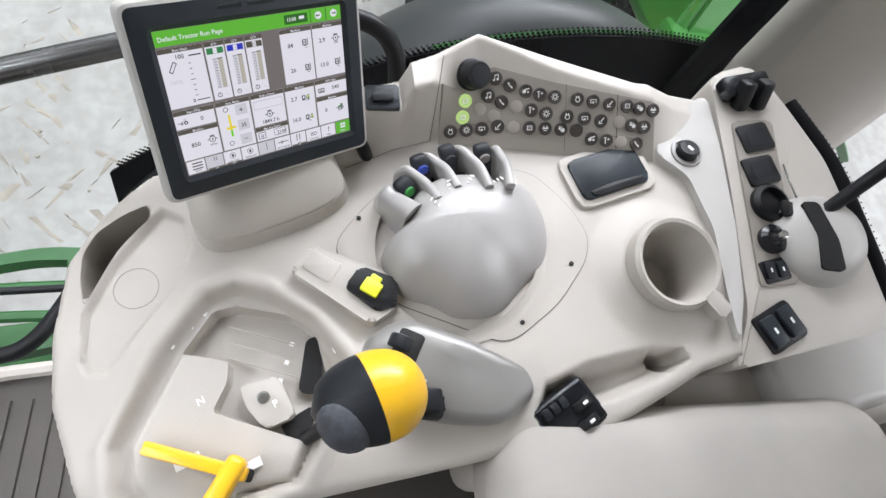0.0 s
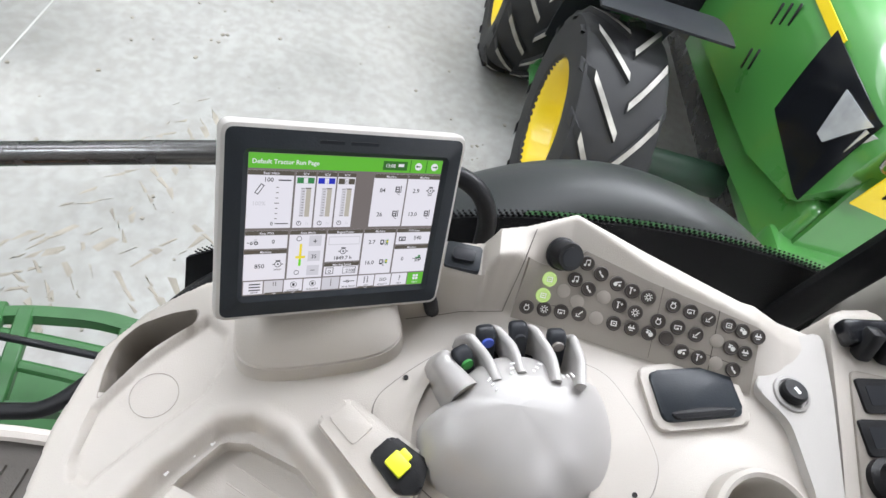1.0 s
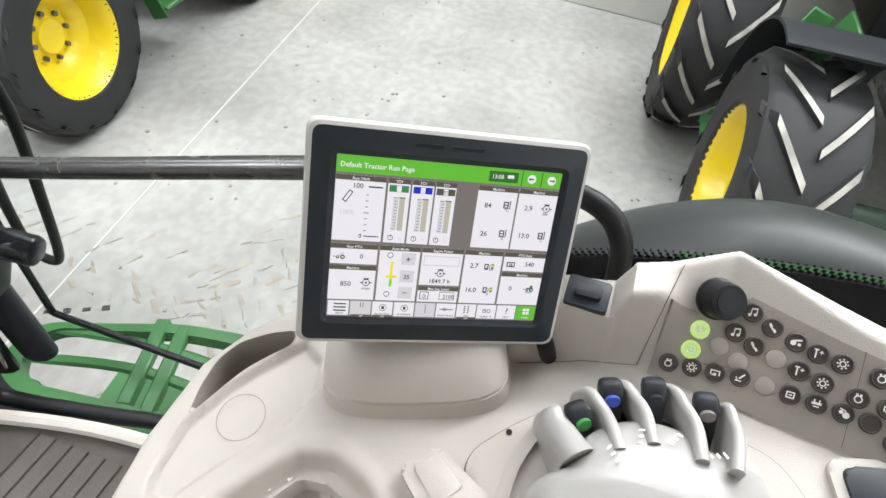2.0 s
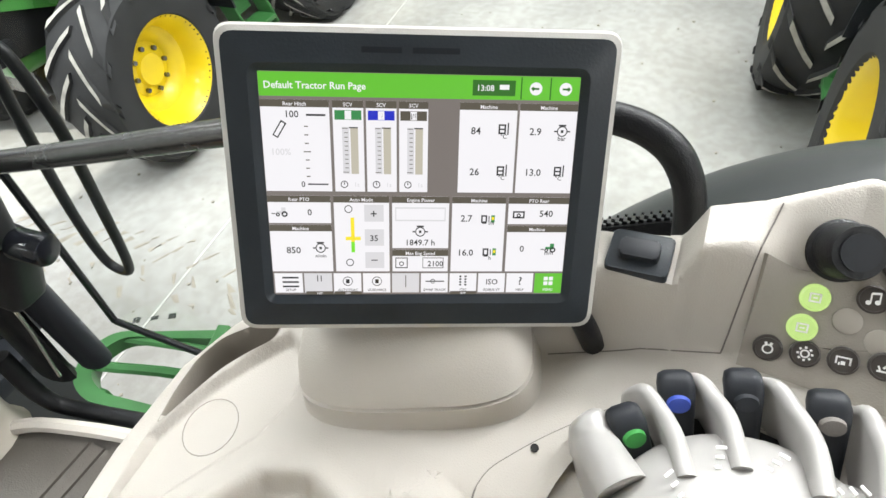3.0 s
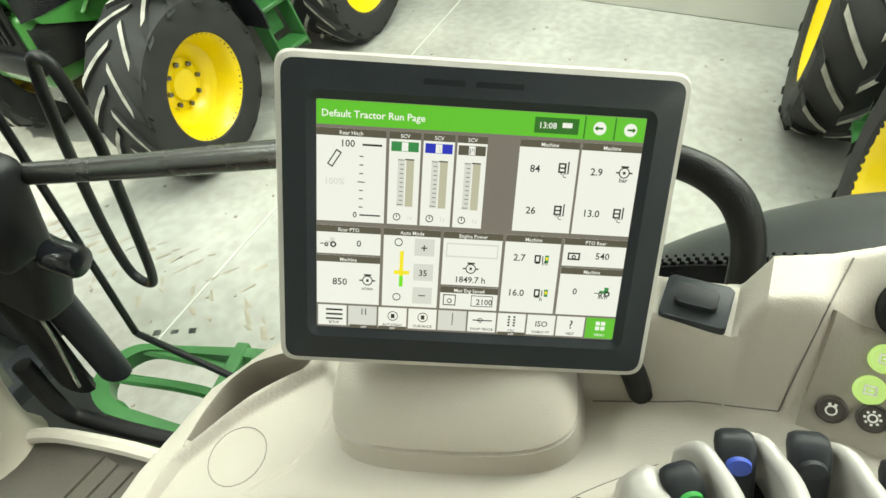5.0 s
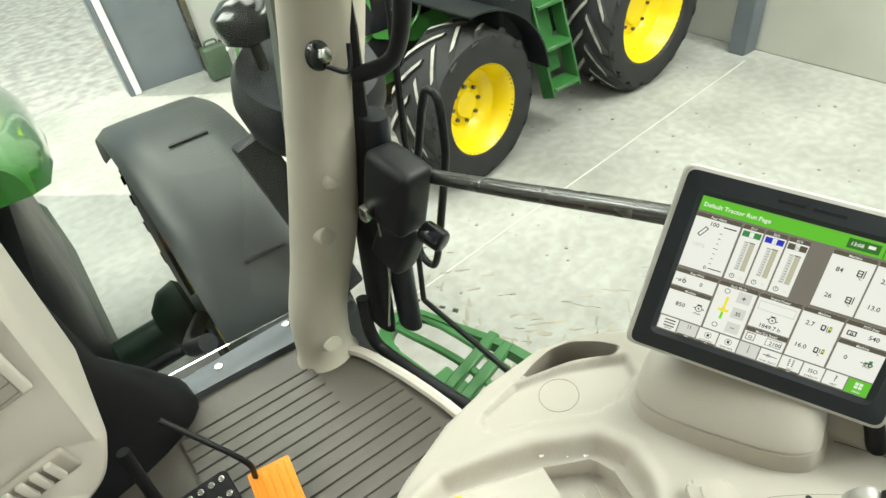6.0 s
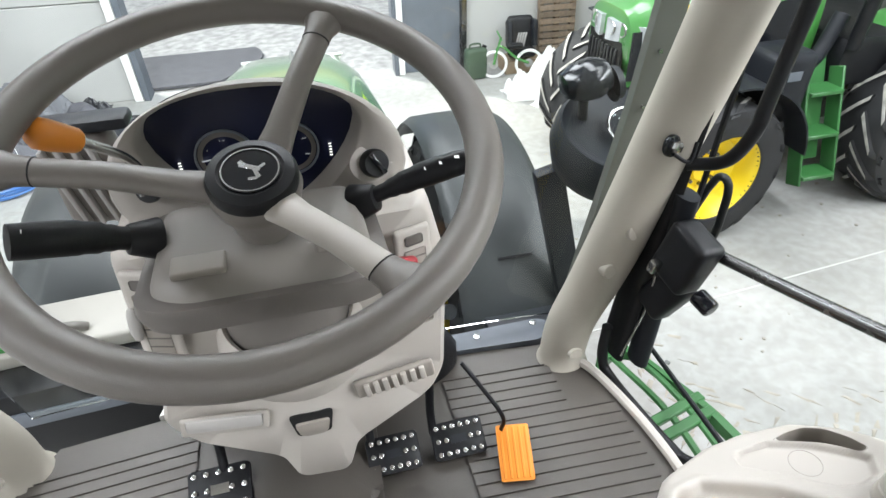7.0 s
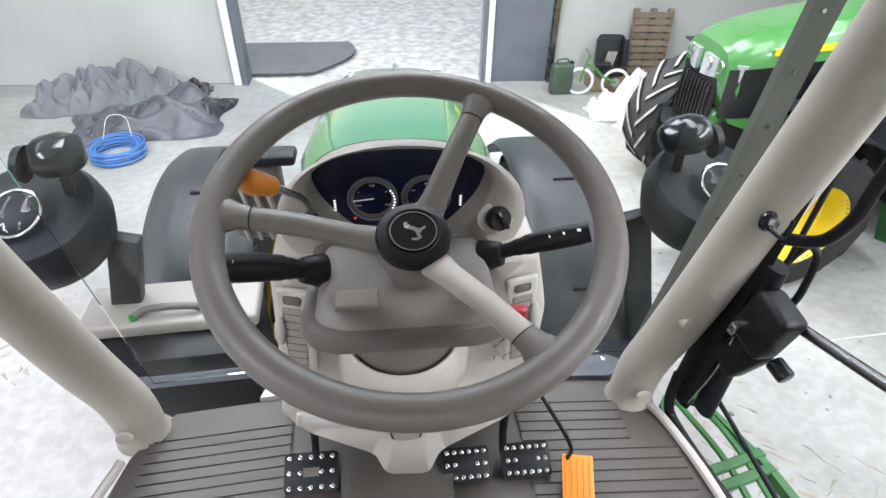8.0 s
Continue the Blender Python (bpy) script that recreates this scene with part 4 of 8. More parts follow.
part("socket_pin", cyl(0.005, 0.018, Matrix.Translation((-0.004, 0.0, 0.012)), 14, bevel=0.001), CHROME, sk)
part("retaining_wire", tube([(-0.012, -0.012, 0.02), (-0.024, -0.034, 0.018), (-0.010, -0.040, 0.012), (0.012, -0.036, 0.010)], 0.0012, n=5, seg=6), CHROME, sk)
rs = part("rocker_switch", prism(rect(0.028, 0.036, 0.003), 0.004, 0.0085, 0.0015, Matrix.Translation((-0.042, 0.010, 0)) @ Matrix.Rotation(radians(8), 4, "Z")), BLACK, side, "small black double rocker")
for dy in (-0.008, 0.008):
    part("rocker", box(0.020, 0.012, 0.006, Matrix.Translation((-0.042, 0.010 + dy, 0.010)), 0.002), CHAR, rs)
    part("symbol", box(0.005, 0.002, 0.0004, Matrix.Translation((-0.042, 0.010 + dy, 0.0133))), WHITE, rs)
rs = part("rocker_switch", prism(rect(0.046, 0.054, 0.005), 0.003, 0.009, 0.002, Matrix.Translation((-0.108, 0.026, 0)) @ Matrix.Rotation(radians(22), 4, "Z")), BLACK, side, "black double rocker with white symbols")
for dy in (-0.013, 0.013):
    part("rocker", box(0.036, 0.020, 0.008, Matrix.Translation((-0.108, 0.026, 0)) @ Matrix.Rotation(radians(22), 4, "Z") @ Matrix.Translation((0, dy, 0.011)), 0.003), BEZEL, rs)
    part("symbol", box(0.007, 0.003, 0.0004, Matrix.Translation((-0.108, 0.026, 0)) @ Matrix.Rotation(radians(22), 4, "Z") @ Matrix.Translation((0, dy, 0.0152))), WHITE, rs)
bt = part("lever_boot", lathe([(0.062, -0.01), (0.058, 0.012), (0.050, 0.026), (0.036, 0.034), (0, 0.036)], Matrix.Translation((-0.010, -0.057, 0.0)) @ Matrix.Rotation(radians(-18), 4, "X"), 40), PALE, side, "pale round lever boot")
part("boot_slot", prism(rounded([(-0.048, -0.010), (-0.010, -0.014), (0.040, -0.006), (0.044, 0.012), (0.0, 0.006), (-0.040, 0.014)], 0.006), 0.030, 0.0375, 0, Matrix.Translation((-0.010, -0.057, 0.0)) @ Matrix.Rotation(radians(-18), 4, "X")), DKSLOT, bt)
part("lever_rod", rod((0.020, -0.063, 0.030), (0.16, -0.30, 0.26), 0.0085, 14), BLACK, side)
part("clip_bracket", box(0.030, 0.070, 0.022, Matrix.Translation((0.207, -0.024, 0.016)) @ Matrix.Rotation(0.15, 4, "Z"), 0.006, 3), GLOSSBLACK, side, "black clip bracket")
part("clip_jaw", box(0.020, 0.018, 0.040, Matrix.Translation((0.190, -0.014, 0.022)) @ Matrix.Rotation(0.5, 4, "Y"), 0.005), BLACK, side)
part("clip_jaw", box(0.020, 0.018, 0.040, Matrix.Translation((0.190, -0.040, 0.022)) @ Matrix.Rotation(0.5, 4, "Y"), 0.005), BLACK, side)

# seat
seat = thing("driver_seat", Matrix(), "grey-beige upholstered driver seat with side bolster", "seat")


def cushion(cx, cy, cz, sx, sy, sz, r, m=Matrix()):
    return box(sx, sy, sz, Matrix.Translation((cx, cy, cz)) @ m, r, 5)


part("seat_cushion", cushion(0.10, -1.02, 1.66, 0.52, 0.52, 0.16, 0.06), FABRIC, seat)
part("side_bolster", cushion(0.412, -0.835, 1.680, 0.185, 0.50, 0.15, 0.062, Matrix.Rotation(radians(-4), 4, "Z")), FABRIC, seat)
part("seat_grille", lathe([(0, 0), (0.07, 0), (0.07, 0.006), (0.06, 0.009), (0, 0.009)], Matrix.Translation((0.525, -0.785, 1.640)) @ Matrix.Rotation(radians(-10), 4, "X"), 36, sx=0.55), TAUPE, seat)
for i in range(9):
    a = radians(40 * i)
    part("grille_slot", box(0.026, 0.008, 0.002, Matrix.Translation((0.525 + 0.022 * math.cos(a), -0.785 + 0.040 * math.sin(a), 1.6495)) @ Matrix.Rotation(radians(-10), 4, "X") @ Matrix.Rotation(a, 4, "Z"), 0.0006), DKSLOT, seat)
part("seat_base", box(0.42, 0.46, 0.30, Matrix.Translation((0.10, -1.02, 1.43)), 0.03), BLACK, seat)
part("backrest", cushion(0.10, -1.32, 2.02, 0.50, 0.14, 0.66, 0.06), FABRIC, seat)
part("seat_flank", box(0.15, 0.76, 0.24, Matrix.Translation((0.535, -1.00, 1.525)), 0.03, 4), BEIGE, seat)
part("rear_flank_cover", box(0.17, 0.34, 0.06, Matrix.Translation((0.560, -1.17, 1.652)) @ Matrix.Rotation(radians(6), 4, "Z"), 0.02, 4), PALE, seat, "pale smooth cover beside the seat")

# ---- monitor ----
MON = Matrix(((0.42445, 0.48181, -0.76661, 0.81143), (-0.89551, 0.09824, -0.43407, -0.39162), (-0.13383, 0.87075, 0.47316, 1.87232), (0, 0, 0, 1))) @ Matrix.Scale(0.958, 4)
mon = thing("touch_monitor", MON, "slate grey touch monitor with pale rim on a pedestal", "monitor")
MW, MH = 0.225, 0.181
part("back_shell", prism(rect(MW - 0.02, MH - 0.02, 0.02), -0.040, -0.012), CHAR, mon)
part("rim", loft([[(x, y, z) for x, y in rect(MW + g, MH + g, 0.010)] for g, z in ((-0.020, -0.016), (0.002, -0.014), (0.003, -0.004), (0.0, 0.0), (-0.006, 0.0012), (-0.007, -0.004))], cap=False), PALE, mon, "pale grey monitor rim")
SW, SH = 0.181, 0.1335
bz = bmesh.new()
oo, ii = rect(MW - 0.006, MH - 0.006, 0.008), rect(SW + 0.010, SH + 0.010, 0.008)
i2 = rect(SW, SH, 0.0012)
for A, za, B, zb in ((oo, 0.0012, ii, 0.0040), (ii, 0.0040, i2, 0.0)):
    va = [bz.verts.new((x, y, za)) for x, y in A]
    vb = [bz.verts.new((x, y, zb)) for x, y in B]
    for i in range(len(A)):
        j = (i + 1) % len(A)
        bz.faces.new((va[i], va[j], vb[j], vb[i]))
part("bezel", bz, BEZEL, mon, "slate grey scuffed bezel", sharp=20)
for x0, ln in ((-0.026, 0.022), (0.004, 0.026)):
    part("maker_plate", box(ln, 0.0045, 0.0005, Matrix.Translation((x0 + 0.004, 0.0785, 0.0027))), CHAR, mon)
scr_bg = glow("screen_grey", (0.15, 0.13, 0.125), 1.0)
S_WHITE = glow("screen_white", (0.71, 0.695, 0.745), 1.0)
S_PALE = glow("screen_pale", (0.55, 0.54, 0.58), 1.0)
S_GREEN = glow("screen_green", (0.10, 0.42, 0.025), 1.0)
S_DGREEN = glow("screen_dark_green", (0.02, 0.12, 0.01), 1.0)
S_TITLE = glow("screen_title", (0.075, 0.065, 0.05), 1.0)
S_DARK = glow("screen_ink", (0.012, 0.012, 0.014), 1.0)
S_BLUE = glow("screen_blue", (0.01, 0.02, 0.45), 1.0)
S_LEAF = glow("screen_leaf", (0.03, 0.20, 0.06), 1.0)
S_TAN = glow("screen_tan", (0.42, 0.39, 0.33), 1.0)
S_YEL = glow("screen_yellow", (0.75, 0.62, 0.02), 1.0)
S_LIME = glow("screen_lime", (0.15, 0.62, 0.02), 1.0)
screen = part("screen", prism(rect(SW + 0.002, SH + 0.002), -0.003, 0.0002), scr_bg, mon, "lit screen with tiles of readings")


def sx_(s):
    return -SW / 2 + SW * s


def sy_(t):
    return SH / 2 - SH * t


def tile(s0, t0, s1, t1, material, z=0.0004, name="tile"):
    w, h = (s1 - s0) * SW, (t1 - t0) * SH
    return part(name, box(w, h, 0.0002, Matrix.Translation((sx_((s0 + s1) / 2), sy_((t0 + t1) / 2), z))), material, screen)


def word(string, s, t, size, material=None, align="CENTER", z=0.0009, squash=1.0):
    text("screen_text", string, size * 0.88, sx_(s), sy_(t), z, material or S_DARK, screen, align, squash=squash)


tile(0, 0, 1, 0.098, S_GREEN)
tile(0.66, 0.018, 0.795, 0.082, S_DGREEN, 0.0006)
tile(0.812, 0.004, 0.816, 0.095, S_DGREEN, 0.0006)
tile(0.905, 0.004, 0.909, 0.095, S_DGREEN, 0.0006)
word("Default Tractor Run Page", 0.015, 0.066, 0.0062, S_WHITE, "LEFT")
word("13:08", 0.700, 0.062, 0.0052, S_WHITE)
tile(0.745, 0.036, 0.775, 0.056, S_WHITE, 0.0008)
for s in (0.86, 0.955):
    part("screen_icon", lathe([(0, 0), (0.0036, 0), (0.0036, 0.0002), (0, 0.0002)], Matrix.Translation((sx_(s), sy_(0.05), 0.0006)), 20), S_WHITE, screen)
    tile(s - 0.010, 0.046, s + 0.010, 0.054, S_DGREEN, 0.0009)
    part("screen_icon", box(0.0018, 0.0018, 0.0002, Matrix.Translation((sx_(s + (0.009 if s > 0.9 else -0.009)), sy_(0.05), 0.0009)) @ Matrix.Rotation(radians(45), 4, "Z")), S_DGREEN, screen)
for s0, t0, s1, t1, title in ((0.0, 0.112, 0.212, 0.505, "Rear Hitch"), (0.222, 0.112, 0.318, 0.505, "SCV"), (0.326, 0.112, 0.422, 0.505, "SCV"), (0.430, 0.112, 0.522, 0.505, "SCV"),
                              (0.622, 0.112, 0.806, 0.505, "Machine"), (0.814, 0.112, 1.0, 0.505, "Machine"),
                              (0.0, 0.525, 0.204, 0.652, "Rear PTO"), (0.0, 0.660, 0.204, 0.885, "Machine"), (0.214, 0.525, 0.396, 0.885, "Auto Mode"), (0.406, 0.525, 0.596, 0.770, "Engine Power"), (0.406, 0.778, 0.596, 0.885, "Max Eng Speed"),
                              (0.606, 0.525, 0.786, 0.885, "Machine"), (0.796, 0.525, 1.0, 0.652, "PTO Rear"), (0.796, 0.660, 1.0, 0.885, "Machine")):
    tile(s0, t0, s1, t1, S_WHITE)
    tile(s0, t0, s1, t0 + 0.030, S_TITLE, 0.0006)
    word(title, (s0 + s1) / 2, t0 + 0.024, 0.0034, S_WHITE)
word("100", 0.095, 0.185, 0.0062)
tile(0.14, 0.170, 0.20, 0.178, S_DARK, 0.0007)
word("100%", 0.055, 0.345, 0.0060, S_PALE)
word("0", 0.12, 0.485, 0.0055)
tile(0.135, 0.470, 0.20, 0.476, S_DARK, 0.0007)
part("screen_icon", box(0.010, 0.0035, 0.0002, Matrix.Translation((sx_(0.055), sy_(0.235), 0.0007)) @ Matrix.Rotation(radians(58), 4, "Z")), S_DARK, screen)
part("screen_icon", box(0.0084, 0.0021, 0.0002, Matrix.Translation((sx_(0.055), sy_(0.235), 0.0009)) @ Matrix.Rotation(radians(58), 4, "Z")), S_WHITE, screen)
for s, c, num in ((0.270, S_LEAF, "I"), (0.374, S_BLUE, "II"), (0.476, S_TITLE, "III")):
    tile(s - 0.042, 0.152, s + 0.042, 0.192, c, 0.0007)
    tile(s - 0.010, 0.154, s + 0.010, 0.190, S_WHITE, 0.0008)
    word(num, s, 0.186, 0.0052)
    tile(s - 0.020, 0.222, s + 0.002, 0.425, S_PALE, 0.0007)
    tile(s + 0.006, 0.222, s + 0.030, 0.425, S_TAN, 0.0007)
    part("screen_icon", lathe([(0.0017, 0), (0.0022, 0), (0.0022, 0.0002), (0.0017, 0.0002)], Matrix.Translation((sx_(s - 0.018), sy_(0.472), 0.0007)), 18), S_DARK, screen)
    word("1s", s + 0.022, 0.482, 0.0042, S_PALE)
for string, s, t, sz in (("84", 0.675, 0.245, 0.0066), ("°C", 0.765, 0.262, 0.0040), ("26", 0.675, 0.425, 0.0066), ("°C", 0.765, 0.445, 0.0040), ("2.9", 0.868, 0.245, 0.0066), ("bar", 0.955, 0.268, 0.0042), ("13.0", 0.868, 0.425, 0.0066), ("°C", 0.955, 0.445, 0.0040),
                         ("0", 0.135, 0.615, 0.0062), ("850", 0.075, 0.795, 0.0066), ("n/min", 0.165, 0.815, 0.0034), ("35", 0.345, 0.735, 0.0060), ("+", 0.345, 0.625, 0.0082), ("–", 0.345, 0.842, 0.0082),
                         ("1849.7 h", 0.500, 0.755, 0.0060), ("2100", 0.553, 0.858, 0.0056), ("2.7", 0.655, 0.640, 0.0066), ("l/h", 0.740, 0.655, 0.0040), ("16.0", 0.655, 0.805, 0.0066), ("h", 0.740, 0.825, 0.0040), ("540", 0.925, 0.615, 0.0064), ("0", 0.850, 0.785, 0.0064), ("m/h", 0.945, 0.80, 0.0042)):
    word(string, s, t, sz)
def hollow(s, t, w, h, line=0.005, z=0.0007):
    """An outlined symbol of four strokes."""
    k = SW / SH
    for s0, t0, s1, t1 in ((s - w / 2, t - h / 2, s + w / 2, t - h / 2 + line * k), (s - w / 2, t + h / 2 - line * k, s + w / 2, t + h / 2), (s - w / 2, t - h / 2, s - w / 2 + line, t + h / 2), (s + w / 2 - line, t - h / 2, s + w / 2, t + h / 2)):
        tile(s0, t0, s1, t1, S_DARK, z, "screen_icon")


def ringicon(s, t, r, line=0.0006, material=None):
    part("screen_icon", lathe([(r - line, 0), (r, 0), (r, 0.0002), (r - line, 0.0002)], Matrix.Translation((sx_(s), sy_(t), 0.0007)), 20), material or S_DARK, screen)


for s, t in ((0.764, 0.222), (0.765, 0.405), (0.955, 0.405)):      # thermometers beside a vessel
    hollow(s - 0.004, t, 0.024, 0.042)
    tile(s + 0.013, t - 0.028, s + 0.017, t + 0.024, S_DARK, 0.0007, "screen_icon")
    tile(s - 0.012, t - 0.003, s + 0.004, t + 0.003, S_DARK, 0.0008, "screen_icon")
for s, t in ((0.955, 0.228), (0.500, 0.690), (0.165, 0.770)):      # engine rings
    ringicon(s, t, 0.0031)
    tile(s - 0.012, t - 0.029, s + 0.012, t - 0.022, S_DARK, 0.0007, "screen_icon")
    tile(s - 0.004, t - 0.006, s + 0.004, t + 0.006, S_DARK, 0.0008, "screen_icon")
    tile(s - 0.026, t - 0.003, s - 0.017, t + 0.003, S_DARK, 0.0008, "screen_icon")
    tile(s + 0.017, t - 0.003, s + 0.026, t + 0.003, S_DARK, 0.0008, "screen_icon")
for s, t in ((0.725, 0.628), (0.735, 0.788)):                       # pumps
    hollow(s - 0.010, t, 0.020, 0.036)
    tile(s - 0.016, t + 0.018, s - 0.002, t + 0.022, S_DARK, 0.0008, "screen_icon")
    tile(s + 0.005, t - 0.014, s + 0.008, t + 0.014, S_DARK, 0.0008, "screen_icon")
    tile(s + 0.014, t - 0.018, s + 0.026, t + 0.016, S_LEAF, 0.0007, "screen_icon")
    tile(s + 0.016, t - 0.010, s + 0.024, t + 0.004, S_YEL, 0.0008, "screen_icon")
for s, t, c in ((0.045, 0.600, S_PALE), (0.950, 0.766, S_LEAF)):    # small tractors
    tile(s - 0.018, t - 0.004, s + 0.010, t + 0.008, c, 0.0007, "screen_icon")
    tile(s - 0.002, t - 0.020, s + 0.012, t - 0.004, c, 0.0007, "screen_icon")
    ringicon(s + 0.008, t + 0.010, 0.0018, 0.0009)
    ringicon(s - 0.014, t + 0.012, 0.0012, 0.0007)
    tile(s - 0.034, t + 0.006, s - 0.022, t + 0.010, S_DARK, 0.0007, "screen_icon")
hollow(0.832, 0.607, 0.040, 0.034)
ringicon(0.832, 0.610, 0.0013, 0.0007)
hollow(0.437, 0.842, 0.042, 0.052, 0.003)
ringicon(0.437, 0.846, 0.0015, 0.0005)
hollow(0.545, 0.842, 0.072, 0.052, 0.002)
for i in range(7):                                                  # scale of the hitch
    wd = 0.022 if i == 3 else 0.012
    tile(0.138 - wd / 2, 0.220 + 0.036 * i, 0.138 + wd / 2, 0.2245 + 0.036 * i, S_TITLE, 0.0007, "screen_icon")
for s in (0.270, 0.374, 0.476):                                     # scales of the valves
    for i in range(11):
        tile(s - (0.020 if i in (0, 10) else 0.013), 0.226 + 0.019 * i, s - 0.002, 0.229 + 0.019 * i, S_TITLE, 0.0008, "screen_icon")
    tile(s + 0.002, 0.222, s + 0.030, 0.227, S_DARK, 0.0009, "screen_icon")
    tile(s - 0.0195, 0.462, s - 0.0165, 0.474, S_DARK, 0.0008, "screen_icon")
for t in (0.605, 0.720, 0.830):
    tile(0.314, t - 0.040, 0.378, t + 0.038, S_PALE, 0.0006, "screen_key")
tile(0.268, 0.625, 0.280, 0.790, S_YEL, 0.0006, "screen_icon")
tile(0.250, 0.715, 0.300, 0.732, S_YEL, 0.0007, "screen_icon")
tile(0.268, 0.740, 0.280, 0.790, S_LIME, 0.0008, "screen_icon")
for t in (0.585, 0.840):
    part("screen_icon", lathe([(0.0019, 0), (0.0024, 0), (0.0024, 0.0002), (0.0019, 0.0002)], Matrix.Translation((sx_(0.262), sy_(t), 0.0007)), 18), S_DARK, screen)
tile(0.416, 0.575, 0.585, 0.640, S_PALE, 0.0006, "screen_key")
tile(0.420, 0.582, 0.581, 0.633, S_WHITE, 0.0008, "screen_key")
for i in range(9):
    tile(0.004 + 0.100 * i, 0.895, 0.098 + 0.100 * i, 0.992, S_PALE if i in (1, 4) else S_WHITE, 0.0004, "screen_key")
tile(0.904, 0.895, 1.0, 0.995, S_GREEN, 0.0006, "screen_key")
for dy in (0.0, 0.022, 0.044):
    tile(0.030, 0.912 + dy, 0.085, 0.920 + dy, S_DARK, 0.0007, "screen_icon")
for s, string in ((0.057, "SETUP"), (0.252, "AUTOTRAC"), (0.352, "GUIDANCE"), (0.552, "SWAP TRACK"), (0.652, "iTEC"), (0.752, "ISOBUS VT"), (0.852, "HELP"), (0.952, "MENU")):
    word(string, s, 0.983, 0.0026, S_WHITE if string == "MENU" else S_DARK)
word("ISO", 0.752, 0.950, 0.0058)
word("?", 0.852, 0.952, 0.0088)
for s in (0.252, 0.352):
    ringicon(s, 0.934, 0.0031, 0.0004)
    tile(s - 0.006, 0.924, s + 0.006, 0.944, S_DARK, 0.0008, "screen_icon")
tile(0.520, 0.932, 0.585, 0.937, S_DARK, 0.0007, "screen_icon")
ringicon(0.545, 0.934, 0.0015, 0.0004)
for i in range(4):
    tile(0.638, 0.906 + 0.014 * i, 0.645, 0.914 + 0.014 * i, S_DARK, 0.0007, "screen_icon")
    tile(0.656, 0.906 + 0.014 * i, 0.663, 0.914 + 0.014 * i, S_DARK, 0.0007, "screen_icon")
tile(0.450, 0.905, 0.453, 0.965, S_TITLE, 0.0007, "screen_icon")
tile(0.148, 0.905, 0.151, 0.935, S_DARK, 0.0007, "screen_icon")
tile(0.160, 0.905, 0.163, 0.935, S_DARK, 0.0007, "screen_icon")
for s in (0.155, 0.252, 0.652):
    tile(s - 0.046, 0.984, s + 0.046, 1.0, S_TITLE, 0.0010, "screen_icon")
    word("OFF", s, 0.998, 0.0022, S_WHITE, z=0.0013)
for a in (0, 1):
    for b in (0, 1):
        tile(0.936 + 0.018 * a, 0.912 + 0.024 * b, 0.950 + 0.018 * a, 0.930 + 0.024 * b, S_WHITE, 0.0008, "screen_icon")
# pedestal
PEDC = Vector((0.0934, 0.1105, 0))
pa = math.atan2(-0.136, 0.046)


def ped_ring(s, w, lean):
    out = []
    for i in range(48):
        a = 2 * math.pi * i / 48
        x, y = 0.081 * s * math.copysign(abs(math.cos(a)) ** 0.6, math.cos(a)), 0.042 * s * math.copysign(abs(math.sin(a)) ** 0.6, math.sin(a))
        out.append((PEDC.x + x * math.cos(pa) - y * math.sin(pa) + lean * 0.947, PEDC.y + x * math.sin(pa) + y * math.cos(pa) + lean * 0.32, w))
    return out


ped = thing("monitor_pedestal", CON, "beige oval pedestal under the monitor", "pedestal")
part("pedestal_body", loft([ped_ring(1.10, -0.008, -0.002), ped_ring(1.06, 0.001, 0), ped_ring(1.035, 0.005, 0), ped_ring(1.02, 0.0185, 0.002), ped_ring(0.985, 0.0192, 0.003), ped_ring(0.985, 0.0206, 0.003), ped_ring(1.01, 0.0213, 0.003), ped_ring(0.985, 0.032, 0.010), ped_ring(0.93, 0.042, 0.020), ped_ring(0.84, 0.050, 0.030), ped_ring(0.70, 0.055, 0.040), ped_ring(0.4, 0.057, 0.048)]), BEIGE, ped, sharp=30)
part("monitor_arm", box(0.045, 0.06, 0.08, Matrix.Translation((0.172, 0.128, 0.070)) @ Matrix.Rotation(radians(20), 4, "Y"), 0.01), BLACK, ped)
part("cable", tube([(0.165, 0.06, 0.09), (0.158, 0.03, 0.06), (0.146, 0.008, 0.03), (0.146, 0.0, 0.0)], 0.008, n=6), BLACK, ped)
